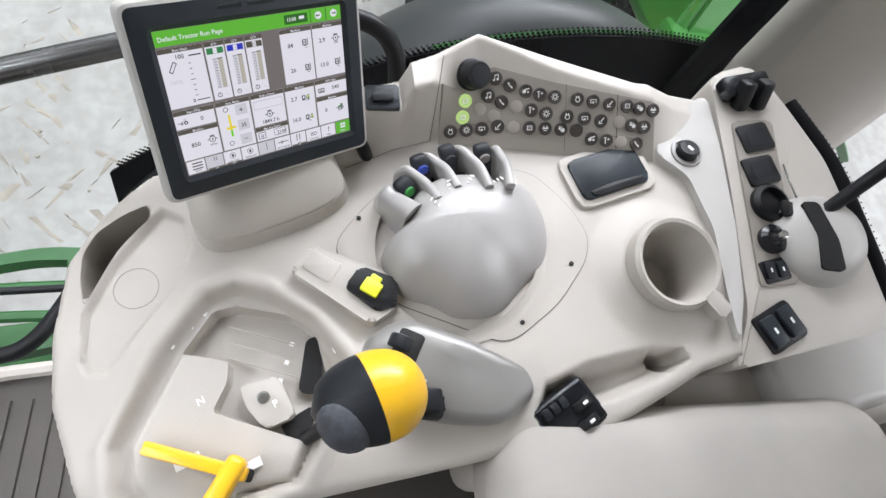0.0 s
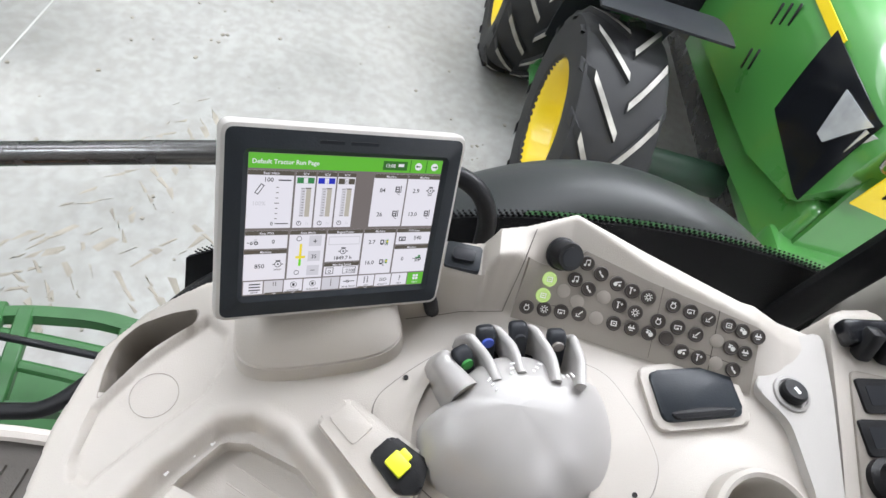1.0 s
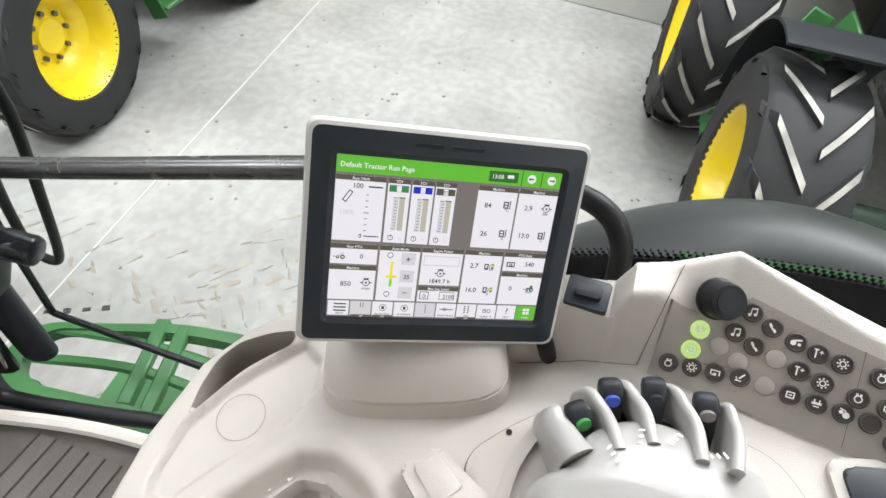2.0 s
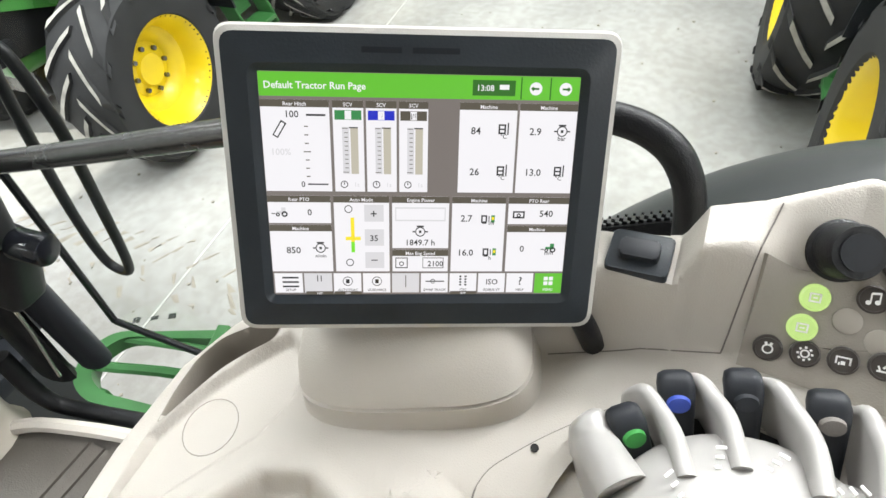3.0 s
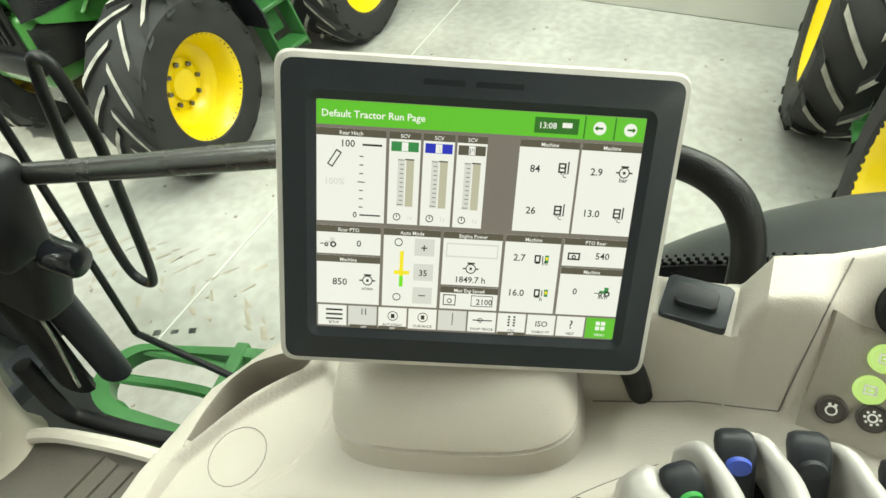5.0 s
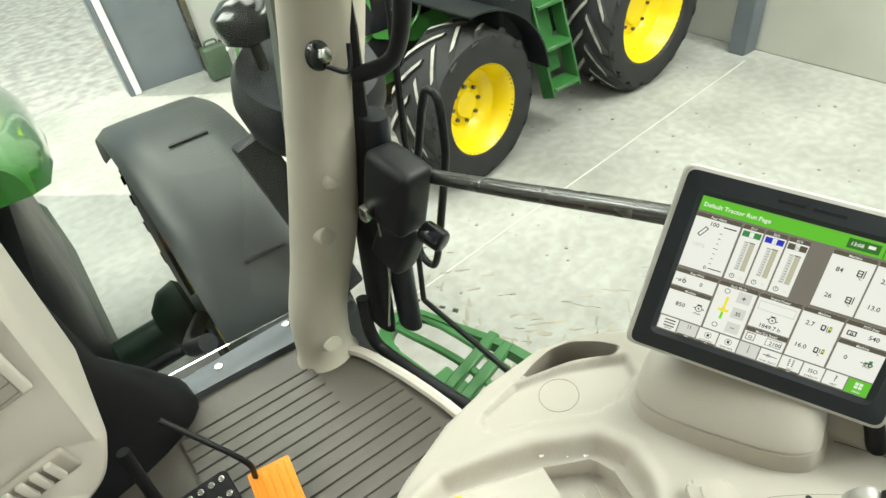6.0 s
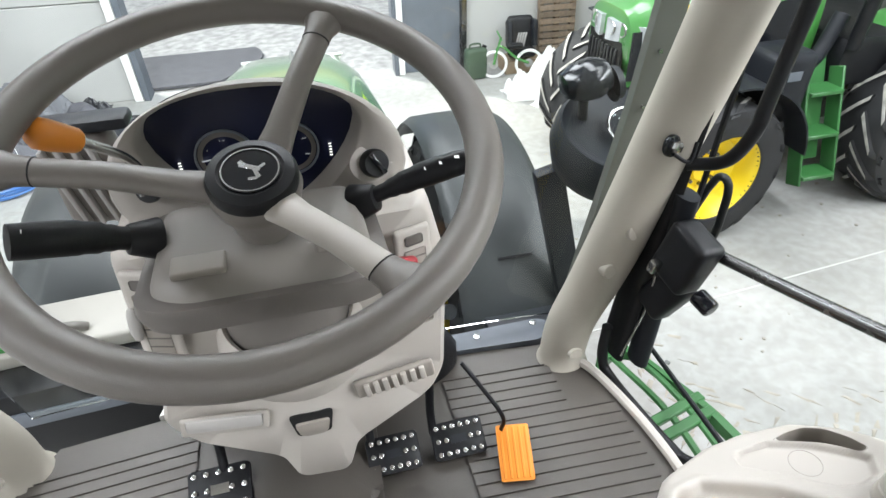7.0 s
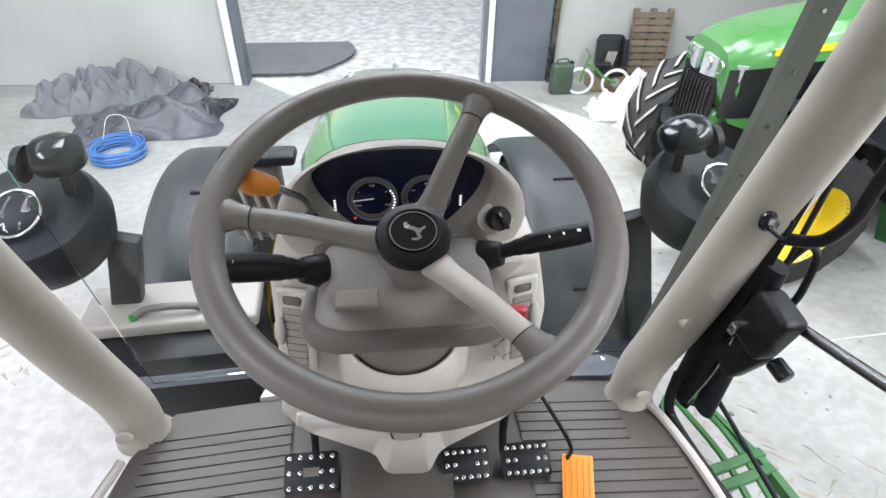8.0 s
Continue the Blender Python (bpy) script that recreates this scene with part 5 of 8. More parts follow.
# ---- hall ----
def hall():
    fl = solo("floor", box(20, 17.2, 0.3, Matrix.Translation((0, -2.35, -0.15))), GROUND, Matrix(), "pale dusty concrete hall floor with tyre marks", "floor", kind="structure")
    solo("ground", sheet(lambda a, b: (a, b, -0.03 + 0.05 * noise.noise((a * 0.25, b * 0.25, 0)) + 0.015 * noise.noise((a * 1.3, b * 1.3, 4))), span(-30, 30, 90), span(6.25, 60, 80)), GRAVEL, Matrix(), "pale crushed stone yard outside", "ground", kind="structure")
    solo("ground", sheet(lambda a, b: (a, b, -0.08), [-900, 900], [-900, 900]), GRAVEL, Matrix(), "pale stone yard reaching to the horizon", "ground", kind="structure")
    # a darker grey patch laid on the yard by the door
    solo("pavement", thick(sheet(lambda a, b: (-2.6 + a * (1.75 + 0.5 * math.sin(2.2 * b)), 6.35 + b * 1.15, 0.035), span(0, 1, 8), span(0, 1, 8)), 0.03), DARKPATCH, Matrix(), "darker grey ground patch outside the door", "pavement", kind="structure")
    m = pose(-0.08, 6.06, 0, 0, 0, -2.0)
    wall = thing("wall_north", m, "pale sandwich-panel hall wall with a large doorway", "wall", kind="structure")
    for x0, x1, z0, z1 in ((-9.5, -1.55, 0, 1.02), (-9.5, -1.55, 1.03, 2.06), (-9.5, -1.55, 2.07, 5.7), (2.10, 5.6, 0, 1.02), (2.10, 5.6, 1.03, 2.06), (2.10, 5.6, 2.07, 5.7), (-1.55, 1.275, 4.2, 5.7), (1.275, 2.10, 2.1, 5.7)):
        part("panel", box(x1 - x0, 0.16, z1 - z0, Matrix.Translation(((x0 + x1) / 2, 0.10, (z0 + z1) / 2)), 0.006, 1), WALLM, wall)
    for x, wd, mt in ((-1.60, 0.09, WHITE), (-1.515, 0.07, STEELGREY), (1.260, 0.05, STEELGREY), (1.320, 0.07, WHITE)):
        part("door_jamb", box(wd, 0.22, 4.2, Matrix.Translation((x, 0.06, 2.1)), 0.006, 1), mt, wall)
    d = thing("door_1", m @ Matrix.Translation((1.69, 0.02, 0)), "grey steel personnel door, closed", "door", kind="structure")
    part("door_leaf", box(0.67, 0.06, 2.06, Matrix.Translation((0, 0.02, 1.03)), 0.006, 1), STEELGREY, d)
    part("door_handle", rod((-0.27, -0.035, 1.02), (-0.15, -0.035, 1.02), 0.010), CHROME, d)
    part("door_sign", box(0.22, 0.004, 0.24, Matrix.Translation((0.05, -0.014, 1.50)), 0.002), LIME, d, "faded yellow sign")
    part("door_frame", box(0.06, 0.14, 2.10, Matrix.Translation((0.372, 0.0, 1.05)), 0.004, 1), DARKSTEEL, d)
    part("switch_box", box(0.06, 0.05, 0.08, Matrix.Translation((0.46, -0.02, 1.15)), 0.006), WHITE, d)
    we = thing("wall_east", pose(5.42, 0, 0, 0, 0, -3), "pale concrete panel hall wall with steel columns", "wall", kind="structure")
    for i in range(3):
        part("panel", box(0.2, 18, 1.86, Matrix.Translation((0.2, -2.2, 0.93 + 1.88 * i)), 0.008, 1), CONC_WALL, we)
    for y in (1.95, -3.2):
        part("column", box(0.18, 0.16, 5.6, Matrix.Translation((0.0, y, 2.8)), 0.01, 1), STEELGREY, we)
    # west and south walls are out of view, added to close the hall
    for nm, sx, sy, x, y in (("wall_west", 0.2, 18, -9.4, -2.2), ("wall_south", 20, 0.2, 0, -10.9)):
        w = thing(nm, Matrix(), "pale panel hall wall", "wall", kind="structure")
        part("panel", box(sx, sy, 5.7, Matrix.Translation((x, y, 2.85))), WALLM, w)
    # roof is out of view; the panels over the fill lamps are added
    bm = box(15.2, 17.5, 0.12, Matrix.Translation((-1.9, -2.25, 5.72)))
    for x, y, watts in FILL_LAMPS:
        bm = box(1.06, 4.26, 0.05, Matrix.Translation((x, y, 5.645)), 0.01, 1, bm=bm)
    solo("ceiling", bm, ROOFM, Matrix(), "unseen pale roof with added panels above the fill lamps", "ceiling", kind="structure")


hall()


def tyre_tracks():
    """Chevron prints of dried mud on the concrete, one sheet of stuff."""
    bm = bmesh.new()
    rnd = random.Random(4)
    for x0, y0, ang, n, wd in ((1.55, 3.2, -84, 34, 0.46), (2.15, 0.4, -72, 20, 0.44), (1.5, 0.1, -95, 26, 0.40), (3.0, 0.6, 170, 22, 0.4), (2.6, -0.6, 175, 22, 0.40), (-2.2, 2.6, -95, 26, 0.42)):
        d = Vector((math.cos(radians(ang)), math.sin(radians(ang)), 0))
        s = Vector((-d.y, d.x, 0))
        for i in range(n):
            for side in (-1, 1):
                if rnd.random() < 0.12:
                    continue
                a = Vector((x0, y0, 0)) + d * (0.105 * i + (0.05 if side > 0 else 0))
                k = rnd.uniform(0.6, 1.0)
                cuts = sorted([0.0, rnd.uniform(0.25, 0.45), rnd.uniform(0.55, 0.8), 1.0])
                for f0, f1 in zip(cuts, cuts[1:]):
                    if rnd.random() < 0.28:
                        continue
                    q0, q1 = a + s * side * (0.02 + f0 * wd * 0.5 * k) + d * 0.13 * f0, a + s * side * (0.02 + f1 * wd * 0.46 * k) + d * 0.13 * f1
                    fat = rnd.uniform(0.012, 0.030)
                    p = [q0, q0 + d * fat, q1 + d * fat * rnd.uniform(0.5, 1.2), q1]
                    hz = rnd.uniform(0.002, 0.005)
                    lo = [bm.verts.new((q.x + rnd.uniform(-0.012, 0.012), q.y + rnd.uniform(-0.012, 0.012), 0.0005)) for q in p]
                    c = sum((v.co for v in lo), Vector()) / 4
                    hi = [bm.verts.new((c.x + (v.co.x - c.x) * 0.55, c.y + (v.co.y - c.y) * 0.55, hz)) for v in lo]
                    for j in range(4):
                        bm.faces.new((lo[j], lo[(j + 1) % 4], hi[(j + 1) % 4], hi[j]))
                    bm.faces.new(hi)
    for i in range(260):
        x, y, r = rnd.uniform(0.9, 5.0), rnd.uniform(-1.5, 3.6), rnd.uniform(0.004, 0.018)
        box(r, r * rnd.uniform(0.6, 1.3), r * 0.5, pose(x, y, r * 0.2, 0, 0, rnd.uniform(0, 90)), bm=bm)
    ob = solo("dried_mud_prints", bm, MUD, Matrix(), "chevron tyre prints and crumbs of dried mud on concrete", "mud", kind="stuff")
    return ob


tyre_tracks()
solo("floor_joint", box(5.5, 0.010, 0.004, pose(2.6, 1.62, 0.0015, 0, 0, 4)), mat("joint_filler", (0.52, 0.52, 0.50), 0.7), Matrix(), "pale filled joint line in the concrete floor", "joint", kind="structure")


# ---- tractors ----
def wheel(parent, x, y, r, width, rim_r, m0, lugs, dusty, group=""):
    """A lugged wheel with its axle along y; outer face towards +y of m0."""
    hub = new("wheel")
    hub.parent = parent
    hub.matrix_basis = m0
    prof = [(rim_r, -width * 0.42), (rim_r + 0.02, -width * 0.47), (r * 0.80, -width * 0.50), (r * 0.92, -width * 0.47), (r * 0.955, -width * 0.40), (r * 0.965, 0), (r * 0.955, width * 0.40), (r * 0.92, width * 0.47), (r * 0.80, width * 0.50), (rim_r + 0.02, width * 0.47), (rim_r, width * 0.42)]
    turn = Matrix.Rotation(radians(-90), 4, "X")
    part("tyre", lathe(prof, turn, 56), RUBBER, hub, "black tyre with dusty lugs")
    lm = None
    meshes = {}
    for i in range(lugs):
        for s in (-1, 1):
            a = 2 * math.pi * (i + (0.5 if s > 0 else 0)) / lugs
            if s not in meshes:
                bm = bmesh.new()
                rows = []
                for k in range(5):
                    t = k / 4
                    yy = s * width * (0.02 + 0.49 * t)
                    aa = -0.34 * t * (0.75 / r) - 0.10 * t * t
                    hw = 0.5 * (0.048 + 0.010 * t) / r
                    rt = r * (1.0 if t < 0.8 else 1.0 - 0.14 * (t - 0.8) / 0.2)
                    rb = r * (0.945 if t < 0.8 else 0.89)
                    rows.append([(rad * math.cos(aa + o), yy, rad * math.sin(aa + o)) for rad, o in ((rb, -hw * 1.25), (rt, -hw * 0.8), (rt, hw * 0.8), (rb, hw * 1.25))])
                loft(rows, bm=bm)
                meshes[s] = mesh_of(bm, "tread_lug", RUBBER)
                meshes[s].materials.append(LUGDUST)
                for pg in meshes[s].polygons:
                    if dusty and math.hypot(pg.center.x, pg.center.z) > r * 0.975:
                        pg.material_index = 1
            ob = new("tread_lug", meshes[s])
            ob.parent = hub
            ob.matrix_basis = Matrix.Rotation(a, 4, "Y")
    rp = [(0.0, 0.02), (rim_r * 0.30, 0.02), (rim_r * 0.34, 0.0), (rim_r * 0.52, -0.015), (rim_r * 0.60, 0.02), (rim_r * 0.80, 0.045), (rim_r * 0.86, width * 0.20), (rim_r * 0.93, width * 0.36), (rim_r * 1.0, width * 0.42), (rim_r * 1.04, width * 0.45), (rim_r * 1.05, width * 0.40), (rim_r * 0.98, 0.0), (rim_r * 0.98, -width * 0.40), (rim_r * 1.04, -width * 0.44)]
    rim = part("rim", lathe(rp, turn, 48), YELLOW, hub, "bright yellow steel rim")
    for i in range(8):
        a = radians(45 * i)
        part("wheel_nut", cyl(0.014, 0.02, turn @ Matrix.Translation((rim_r * 0.42 * math.cos(a), rim_r * 0.42 * math.sin(a), 0.0)), 8), DARKSTEEL, rim)
    return hub


def tractor(name, m, label, plate=False, rf=0.515, nx=0.0, steer=0.0, track=0.885, wb=1.45, rr=0.70, rear=0.235):
    """A row-crop tractor, nose towards +x from its front axle at the origin; z=0 is the floor."""
    t = thing(name, m, label, "tractor", "parked tractors")
    sx = -0.46 * wb
    for s in (-1, 1):
        mm = Matrix.Translation((0, track * s, rf - 0.005)) @ Matrix.Rotation((0 if s > 0 else math.pi) + radians(steer if s < 0 else steer * 0.3), 4, "Z")
        wheel(t, 0, 0, rf, 0.40, rf * 0.56, mm, 14, True)
        part("steering_knuckle", lathe([(0, -0.02), (0.15, -0.02), (0.17, 0.0), (0.16, 0.06), (0.09, 0.12), (0, 0.13)], Matrix.Translation((0, (track - 0.185) * s, rf)) @ Matrix.Rotation(radians(90 * s), 4, "X"), 24), AXLE, t, "dark green steering knuckle")
        mm = Matrix.Translation((-wb, (track + rear) * s, rr - 0.01)) @ (Matrix.Rotation(0 if s > 0 else math.pi, 4, "Z"))
        wheel(t, 0, 0, rr, 0.44, rr * 0.62, mm, 17, True)
        fen = thick(sheet(lambda a, b: ((rf + 0.105) * math.cos(a), track * s + b, rf + (rf + 0.105) * math.sin(a)), span(radians(84), radians(172), 18), [s * q for q in (-0.40, -0.2, 0.0, 0.12, 0.2)]), 0.012)
        part("front_mudguard", fen, CHAR, t, "black plastic front mudguard")
        fen = thick(sheet(lambda a, b: (-wb - 0.01 + (rr + 0.11) * math.cos(a), (track + rear - 0.12) * s + b, rr + 0.01 + (rr + 0.11) * math.sin(a)), span(radians(48), radians(160), 22), span(-0.30, 0.30, 4)), 0.02)
        part("rear_fender", fen, GREEN, t, "green rear fender")
        part("axle_arm", rod((0, 0, 0.52), (0, (track - 0.085) * s, 0.51), 0.09, 20), AXLE, t)
        st = None
        for i in range(3):
            st = box(0.26, 0.16, 0.03, Matrix.Translation((sx, (track + 0.10 - 0.09 * i) * s, 0.38 + 0.27 * i)), 0.006, 1, bm=st)
        for dx in (-0.14, 0.14):
            st = box(0.02, 0.12, 0.78, Matrix.Translation((sx + dx, (track - 0.005) * s, 0.68)) @ Matrix.Rotation(radians(19 * s), 4, "X"), 0.006, 1, bm=st)
        st = box(0.24, 0.02, 0.70, Matrix.Translation((sx, (track - 0.12) * s, 0.76)) @ Matrix.Rotation(radians(19 * s), 4, "X"), 0.006, 1, bm=st)
        if not plate:
            tank = part("side_tank", box(0.34, 0.34, 0.72, Matrix.Translation((sx + 0.34, (track - 0.16) * s, 0.86)), 0.06, 3), CHAR, t, "dark grey tank beside the steps")
            part("warning_label", box(0.10, 0.006, 0.06, Matrix.Translation((sx + 0.34, (track + 0.011) * s, 1.08))), STEELGREY, tank)
        part("access_steps", st, STEPGREEN, t, "green access steps")

    def ring(x, hw, z0, z1, crown):
        pts = []
        for k in range(25):
            a = math.pi * k / 24
            c, sn = math.cos(a), math.sin(a)
            pts.append((x, hw * math.copysign(abs(c) ** 0.45, c), z0 + (z1 - z0) * (abs(sn) ** 0.40) + crown * sn * sn))
        return pts

    hood = [ring(0.43 + nx, 0.22, 1.20, 1.31, 0.02), ring(0.41 + nx, 0.27, 1.12, 1.38, 0.03), ring(0.32 + nx, 0.31, 0.95, 1.44, 0.04), ring(0.05 + nx * 0.6, 0.345, 0.86, 1.50, 0.05), ring(-0.4, 0.37, 0.86, 1.57, 0.05), ring(-0.95, 0.40, 0.86, 1.65, 0.05)]
    part("hood", loft(hood), GREEN, t, "glossy green hood")
    part("side_body", loft([ring(0.38 + nx, 0.27, 0.70, 1.02, 0), ring(0.0, 0.32, 0.70, 1.02, 0), ring(-1.0, 0.34, 0.70, 1.04, 0)]), GREEN if plate else BLACK, t)
    part("chassis", box(2.4, 0.42, 0.34, Matrix.Translation((-0.9, 0, 0.58)), 0.03), DARKSTEEL, t)
    part("front_bracket", box(0.34 + nx, 0.52, 0.42, Matrix.Translation((0.24 + nx / 2, 0, 0.80)), 0.05, 3), GREEN, t)

    def hood_half(x):
        return float(np.interp(x, [-0.95, -0.4, 0.05 + nx * 0.6, 0.32 + nx, 0.41 + nx, 0.43 + nx], [0.40, 0.37, 0.345, 0.31, 0.27, 0.22]))

    def on_side(x, z, out):
        k = min(1.0, max(0.0, (z - 0.9) / 0.62))
        return (x, s * (hood_half(x) * (1 - 0.10 * k ** 3) + out), z)

    for s in (-1, 1):
        part("black_side_panel", thick(sheet(lambda a, b: on_side((0.35 if plate else 0.40) + nx - ((0.40 if plate else 1.20) + nx * 0.2 + 0.06 * b) * a, (0.98 + 0.10 * a) * (1 - b) + (1.38 + 0.06 * a if plate else 1.30 + 0.16 * a) * b, 0.006), span(0, 1, 12), span(0, 1, 8)), 0.008), GLOSSBLACK, t, "gloss black hood side mesh panel")
        part("yellow_stripe", thick(sheet(lambda a, b: on_side(0.16 - 1.0 * a, 1.400 + 0.10 * a + 0.045 * b, 0.004), span(0, 1, 14), span(0, 1, 3)), 0.006), YELLOW, t, "yellow hood stripe")
        if plate:
            part("side_lamp", thick(sheet(lambda a, b: on_side(0.34 + nx - (0.05 + 0.16 * b) * a - 0.10 * (1 - b), 1.19 + 0.17 * b, 0.016), span(0, 1, 6), span(0, 1, 4)), 0.006), LAMPGLASS, t, "pale clear side lamp")
        else:
            part("body_crease", tube([on_side(0.10 + nx * 0.5, 1.36, 0.002), on_side(0.0, 1.20, 0.004), on_side(-0.02, 1.05, 0.004), on_side(0.10, 0.92, 0.002)], 0.012, n=6, seg=8), GREEN, t)
        for i in range(3):
            for j in range(2):
                lx, lz = -0.20 - 0.055 * i - 0.02 * j, 1.34 - 0.25 * j - 0.03 * i
                if i == 2 and j == 1:
                    continue
                part("hood_louvre", box(0.016, 0.010, 0.10, Matrix.Translation(on_side(lx, lz, 0.003)) @ Matrix.Rotation(radians(-14), 4, "Y"), 0.004, 1), BLACK, t, "dark hood louvre")
        hl = part("headlight", loft([[(0.462 + nx - 0.13 * f * f, s * (0.04 + 0.265 * f) + o1, 1.30 + o2 * (1 - 0.25 * f)) for o1, o2 in ((-0.0, -0.095), (0.0, 0.045))] + [(0.400 + nx - 0.13 * f * f, s * (0.04 + 0.25 * f), 1.30 + o2 * (1 - 0.25 * f)) for o2 in (0.045, -0.095)] for f in span(0, 1, 6)]), LAMPGLASS, t, "pale clear headlight")
        for yy, zz in ((0.19, 1.295), (0.09, 1.29)):
            part("reflector", lathe([(0, 0.0), (0.030, 0.004), (0.044, 0.010), (0.047, 0.006), (0.047, 0.0)], Matrix.Translation((0.458 + nx - 0.05 * (yy - 0.05) / 0.2, s * yy, zz)) @ Matrix.Rotation(radians(90), 4, "Y"), 20), CHROME, hl)
    if not plate:
        for i in range(9):
            part("grille_bar", box(0.03, 0.022, 0.30, Matrix.Translation((0.442 + nx, -0.176 + 0.044 * i, 1.02)), 0.006, 1), BLACK, t)
    part("nose_panel", box(0.02, 0.44, 0.40, Matrix.Translation((0.422 + nx, 0, 1.02))), GREEN if plate else DKSLOT, t)
    part("front_guard", box(0.16, 0.60, 0.12, Matrix.Translation((0.40 + nx, 0, 0.76)), 0.03), GREEN if plate else BLACK, t)
    if plate:
        cm_ = Matrix.Translation((0.735 + nx - 0.24, -0.14, 1.30)) @ Matrix.Rotation(radians(-8), 4, "X")
        pl = part("sign_card", box(0.008, 0.19, 0.36, cm_, 0.003), YELLOW, t, "yellow card with dark marks")
        for y, z, w, h, a in ((-0.05, 0.10, 0.014, 0.09, 30), (-0.01, 0.06, 0.012, 0.07, -40), (0.04, 0.11, 0.012, 0.06, 60), (-0.03, -0.07, 0.012, 0.08, 20), (0.0, -0.09, 0.012, 0.06, -55)):
            part("card_bar", box(0.003, w, h, cm_ @ Matrix.Translation((0.005, y, z)) @ Matrix.Rotation(radians(a), 4, "X")), BLACK, pl)
    cab = new("cab")
    cab.parent = t
    for s in (-1, 1):
        for x in (-1.05, -2.35):
            part("cab_post", rod((x, 0.62 * s, 1.15), (x - 0.08, 0.66 * s, 2.75), 0.045, 12), BLACK, cab)
        part("cab_window", box(1.2, 0.008, 1.3, Matrix.Translation((-1.72, 0.64 * s, 2.05))), GLASS, cab)
        part("mirror", box(0.05, 0.18, 0.28, Matrix.Translation((-0.92, 1.05 * s, 2.25)), 0.03, 3), BLACK, cab)
        part("mirror_arm", rod((-1.06, 0.66 * s, 2.4), (-0.92, 1.05 * s, 2.36), 0.014), BLACK, cab)
        part("belt_light", lathe([(0, 0), (0.07, 0.01), (0.085, 0.06), (0.05, 0.12), (0, 0.13)], Matrix.Translation((-0.85, 0.55 * s, 1.72)) @ Matrix.Rotation(radians(-90), 4, "Y"), 20), BLACK, cab)
    part("cab_roof", box(1.6, 1.45, 0.22, Matrix.Translation((-1.75, 0, 2.84)), 0.09, 4), GREEN, cab)
    part("cab_floor", box(1.45, 1.25, 0.35, Matrix.Translation((-1.72, 0, 1.05)), 0.05), BLACK, cab)
    part("exhaust", rod((-0.95, -0.52, 1.2), (-0.95, -0.52, 2.6), 0.06, 20), DARKSTEEL, t)
    part("air_hose", tube([(-0.50, 0.44, 1.05), (-0.62, 0.50, 1.0), (-0.86, 0.52, 1.05), (-1.0, 0.50, 1.35)], 0.05, n=8, seg=16), CHAR, t)
    return t


tractor("tractor", Matrix.Translation((2.59, 3.07, 0)) @ Matrix.Rotation(radians(181), 4, "Z"), "green tractor with dusty lugged tyres and yellow rims", steer=14, track=0.76, wb=1.83, rr=0.62, rear=-0.01)
tractor("tractor", Matrix.Translation((2.83, -2.34, 0)) @ Matrix.Rotation(radians(180), 4, "Z"), "green tractor with a yellow card, parked on the concrete", plate=True, rf=0.575, nx=0.24, track=1.045)

# ---- own tractor: hood, fenders, wheels ----
own = thing("own_tractor_front", Matrix(), "front of the green tractor with black mudguards, seen past the dash", "tractor")


def oring(y, cx, hw, z0, z1, crown):
    pts = []
    for k in range(25):
        a = math.pi * k / 24
        c, sn = math.cos(a), math.sin(a)
        pts.append((cx + hw * math.copysign(abs(c) ** 0.5, c), y, z0 + (z1 - z0) * (abs(sn) ** 0.45) + crown * sn * sn))
    return pts


part("hood", loft([oring(0.93, 0.018, 0.27, 1.62, 1.70, 0.05), oring(1.0, 0.018, 0.31, 1.60, 1.69, 0.05), oring(1.2, 0.018, 0.335, 1.57, 1.67, 0.05), oring(1.9, 0.03, 0.325, 1.42, 1.58, 0.05), oring(2.3, 0.035, 0.315, 1.24, 1.50, 0.04), oring(2.48, 0.04, 0.29, 1.12, 1.43, 0.03), oring(2.56, 0.04, 0.25, 1.05, 1.30, 0.0)]), HOODGREEN, own, "glossy green hood")
part("hood_ridge", tube([(0.045, 1.0, 1.718), (0.05, 1.8, 1.632), (0.05, 2.3, 1.55), (0.05, 2.46, 1.49)], 0.010, n=6, seg=8), CHROME, own, "bright centre strip on the hood")
# plain white bar across the front of the hood
part("nose_badge", box(0.5, 0.10, 0.012, pose(0.05, 2.44, 1.474, -24), 0.005), WHITE, own)
part("chassis", box(0.30, 2.2, 0.36, Matrix.Translation((0.03, 1.6, 0.64)), 0.04), AXLE, own)
part("engine_block", box(0.34, 1.5, 0.60, Matrix.Translation((0.02, 1.55, 1.08)), 0.05), BLACK, own)
part("lower_cowl", loft([[(0.02 + hw * math.cos(a), 0.40 + d * math.sin(a) + dy, z) for a in span(0, 2 * math.pi, 33)[:-1]] for z, hw, d, dy in ((1.16, 0.31, 0.11, 0.06), (1.24, 0.345, 0.13, 0.06), (1.34, 0.34, 0.125, 0.05), (1.44, 0.295, 0.105, 0.03), (1.54, 0.250, 0.075, 0.0), (1.72, 0.240, 0.055, -0.03), (1.92, 0.222, 0.045, -0.05), (1.97, 0.20, 0.035, -0.05))]), BLACK, own, "black rounded cowl behind the column", sharp=60)
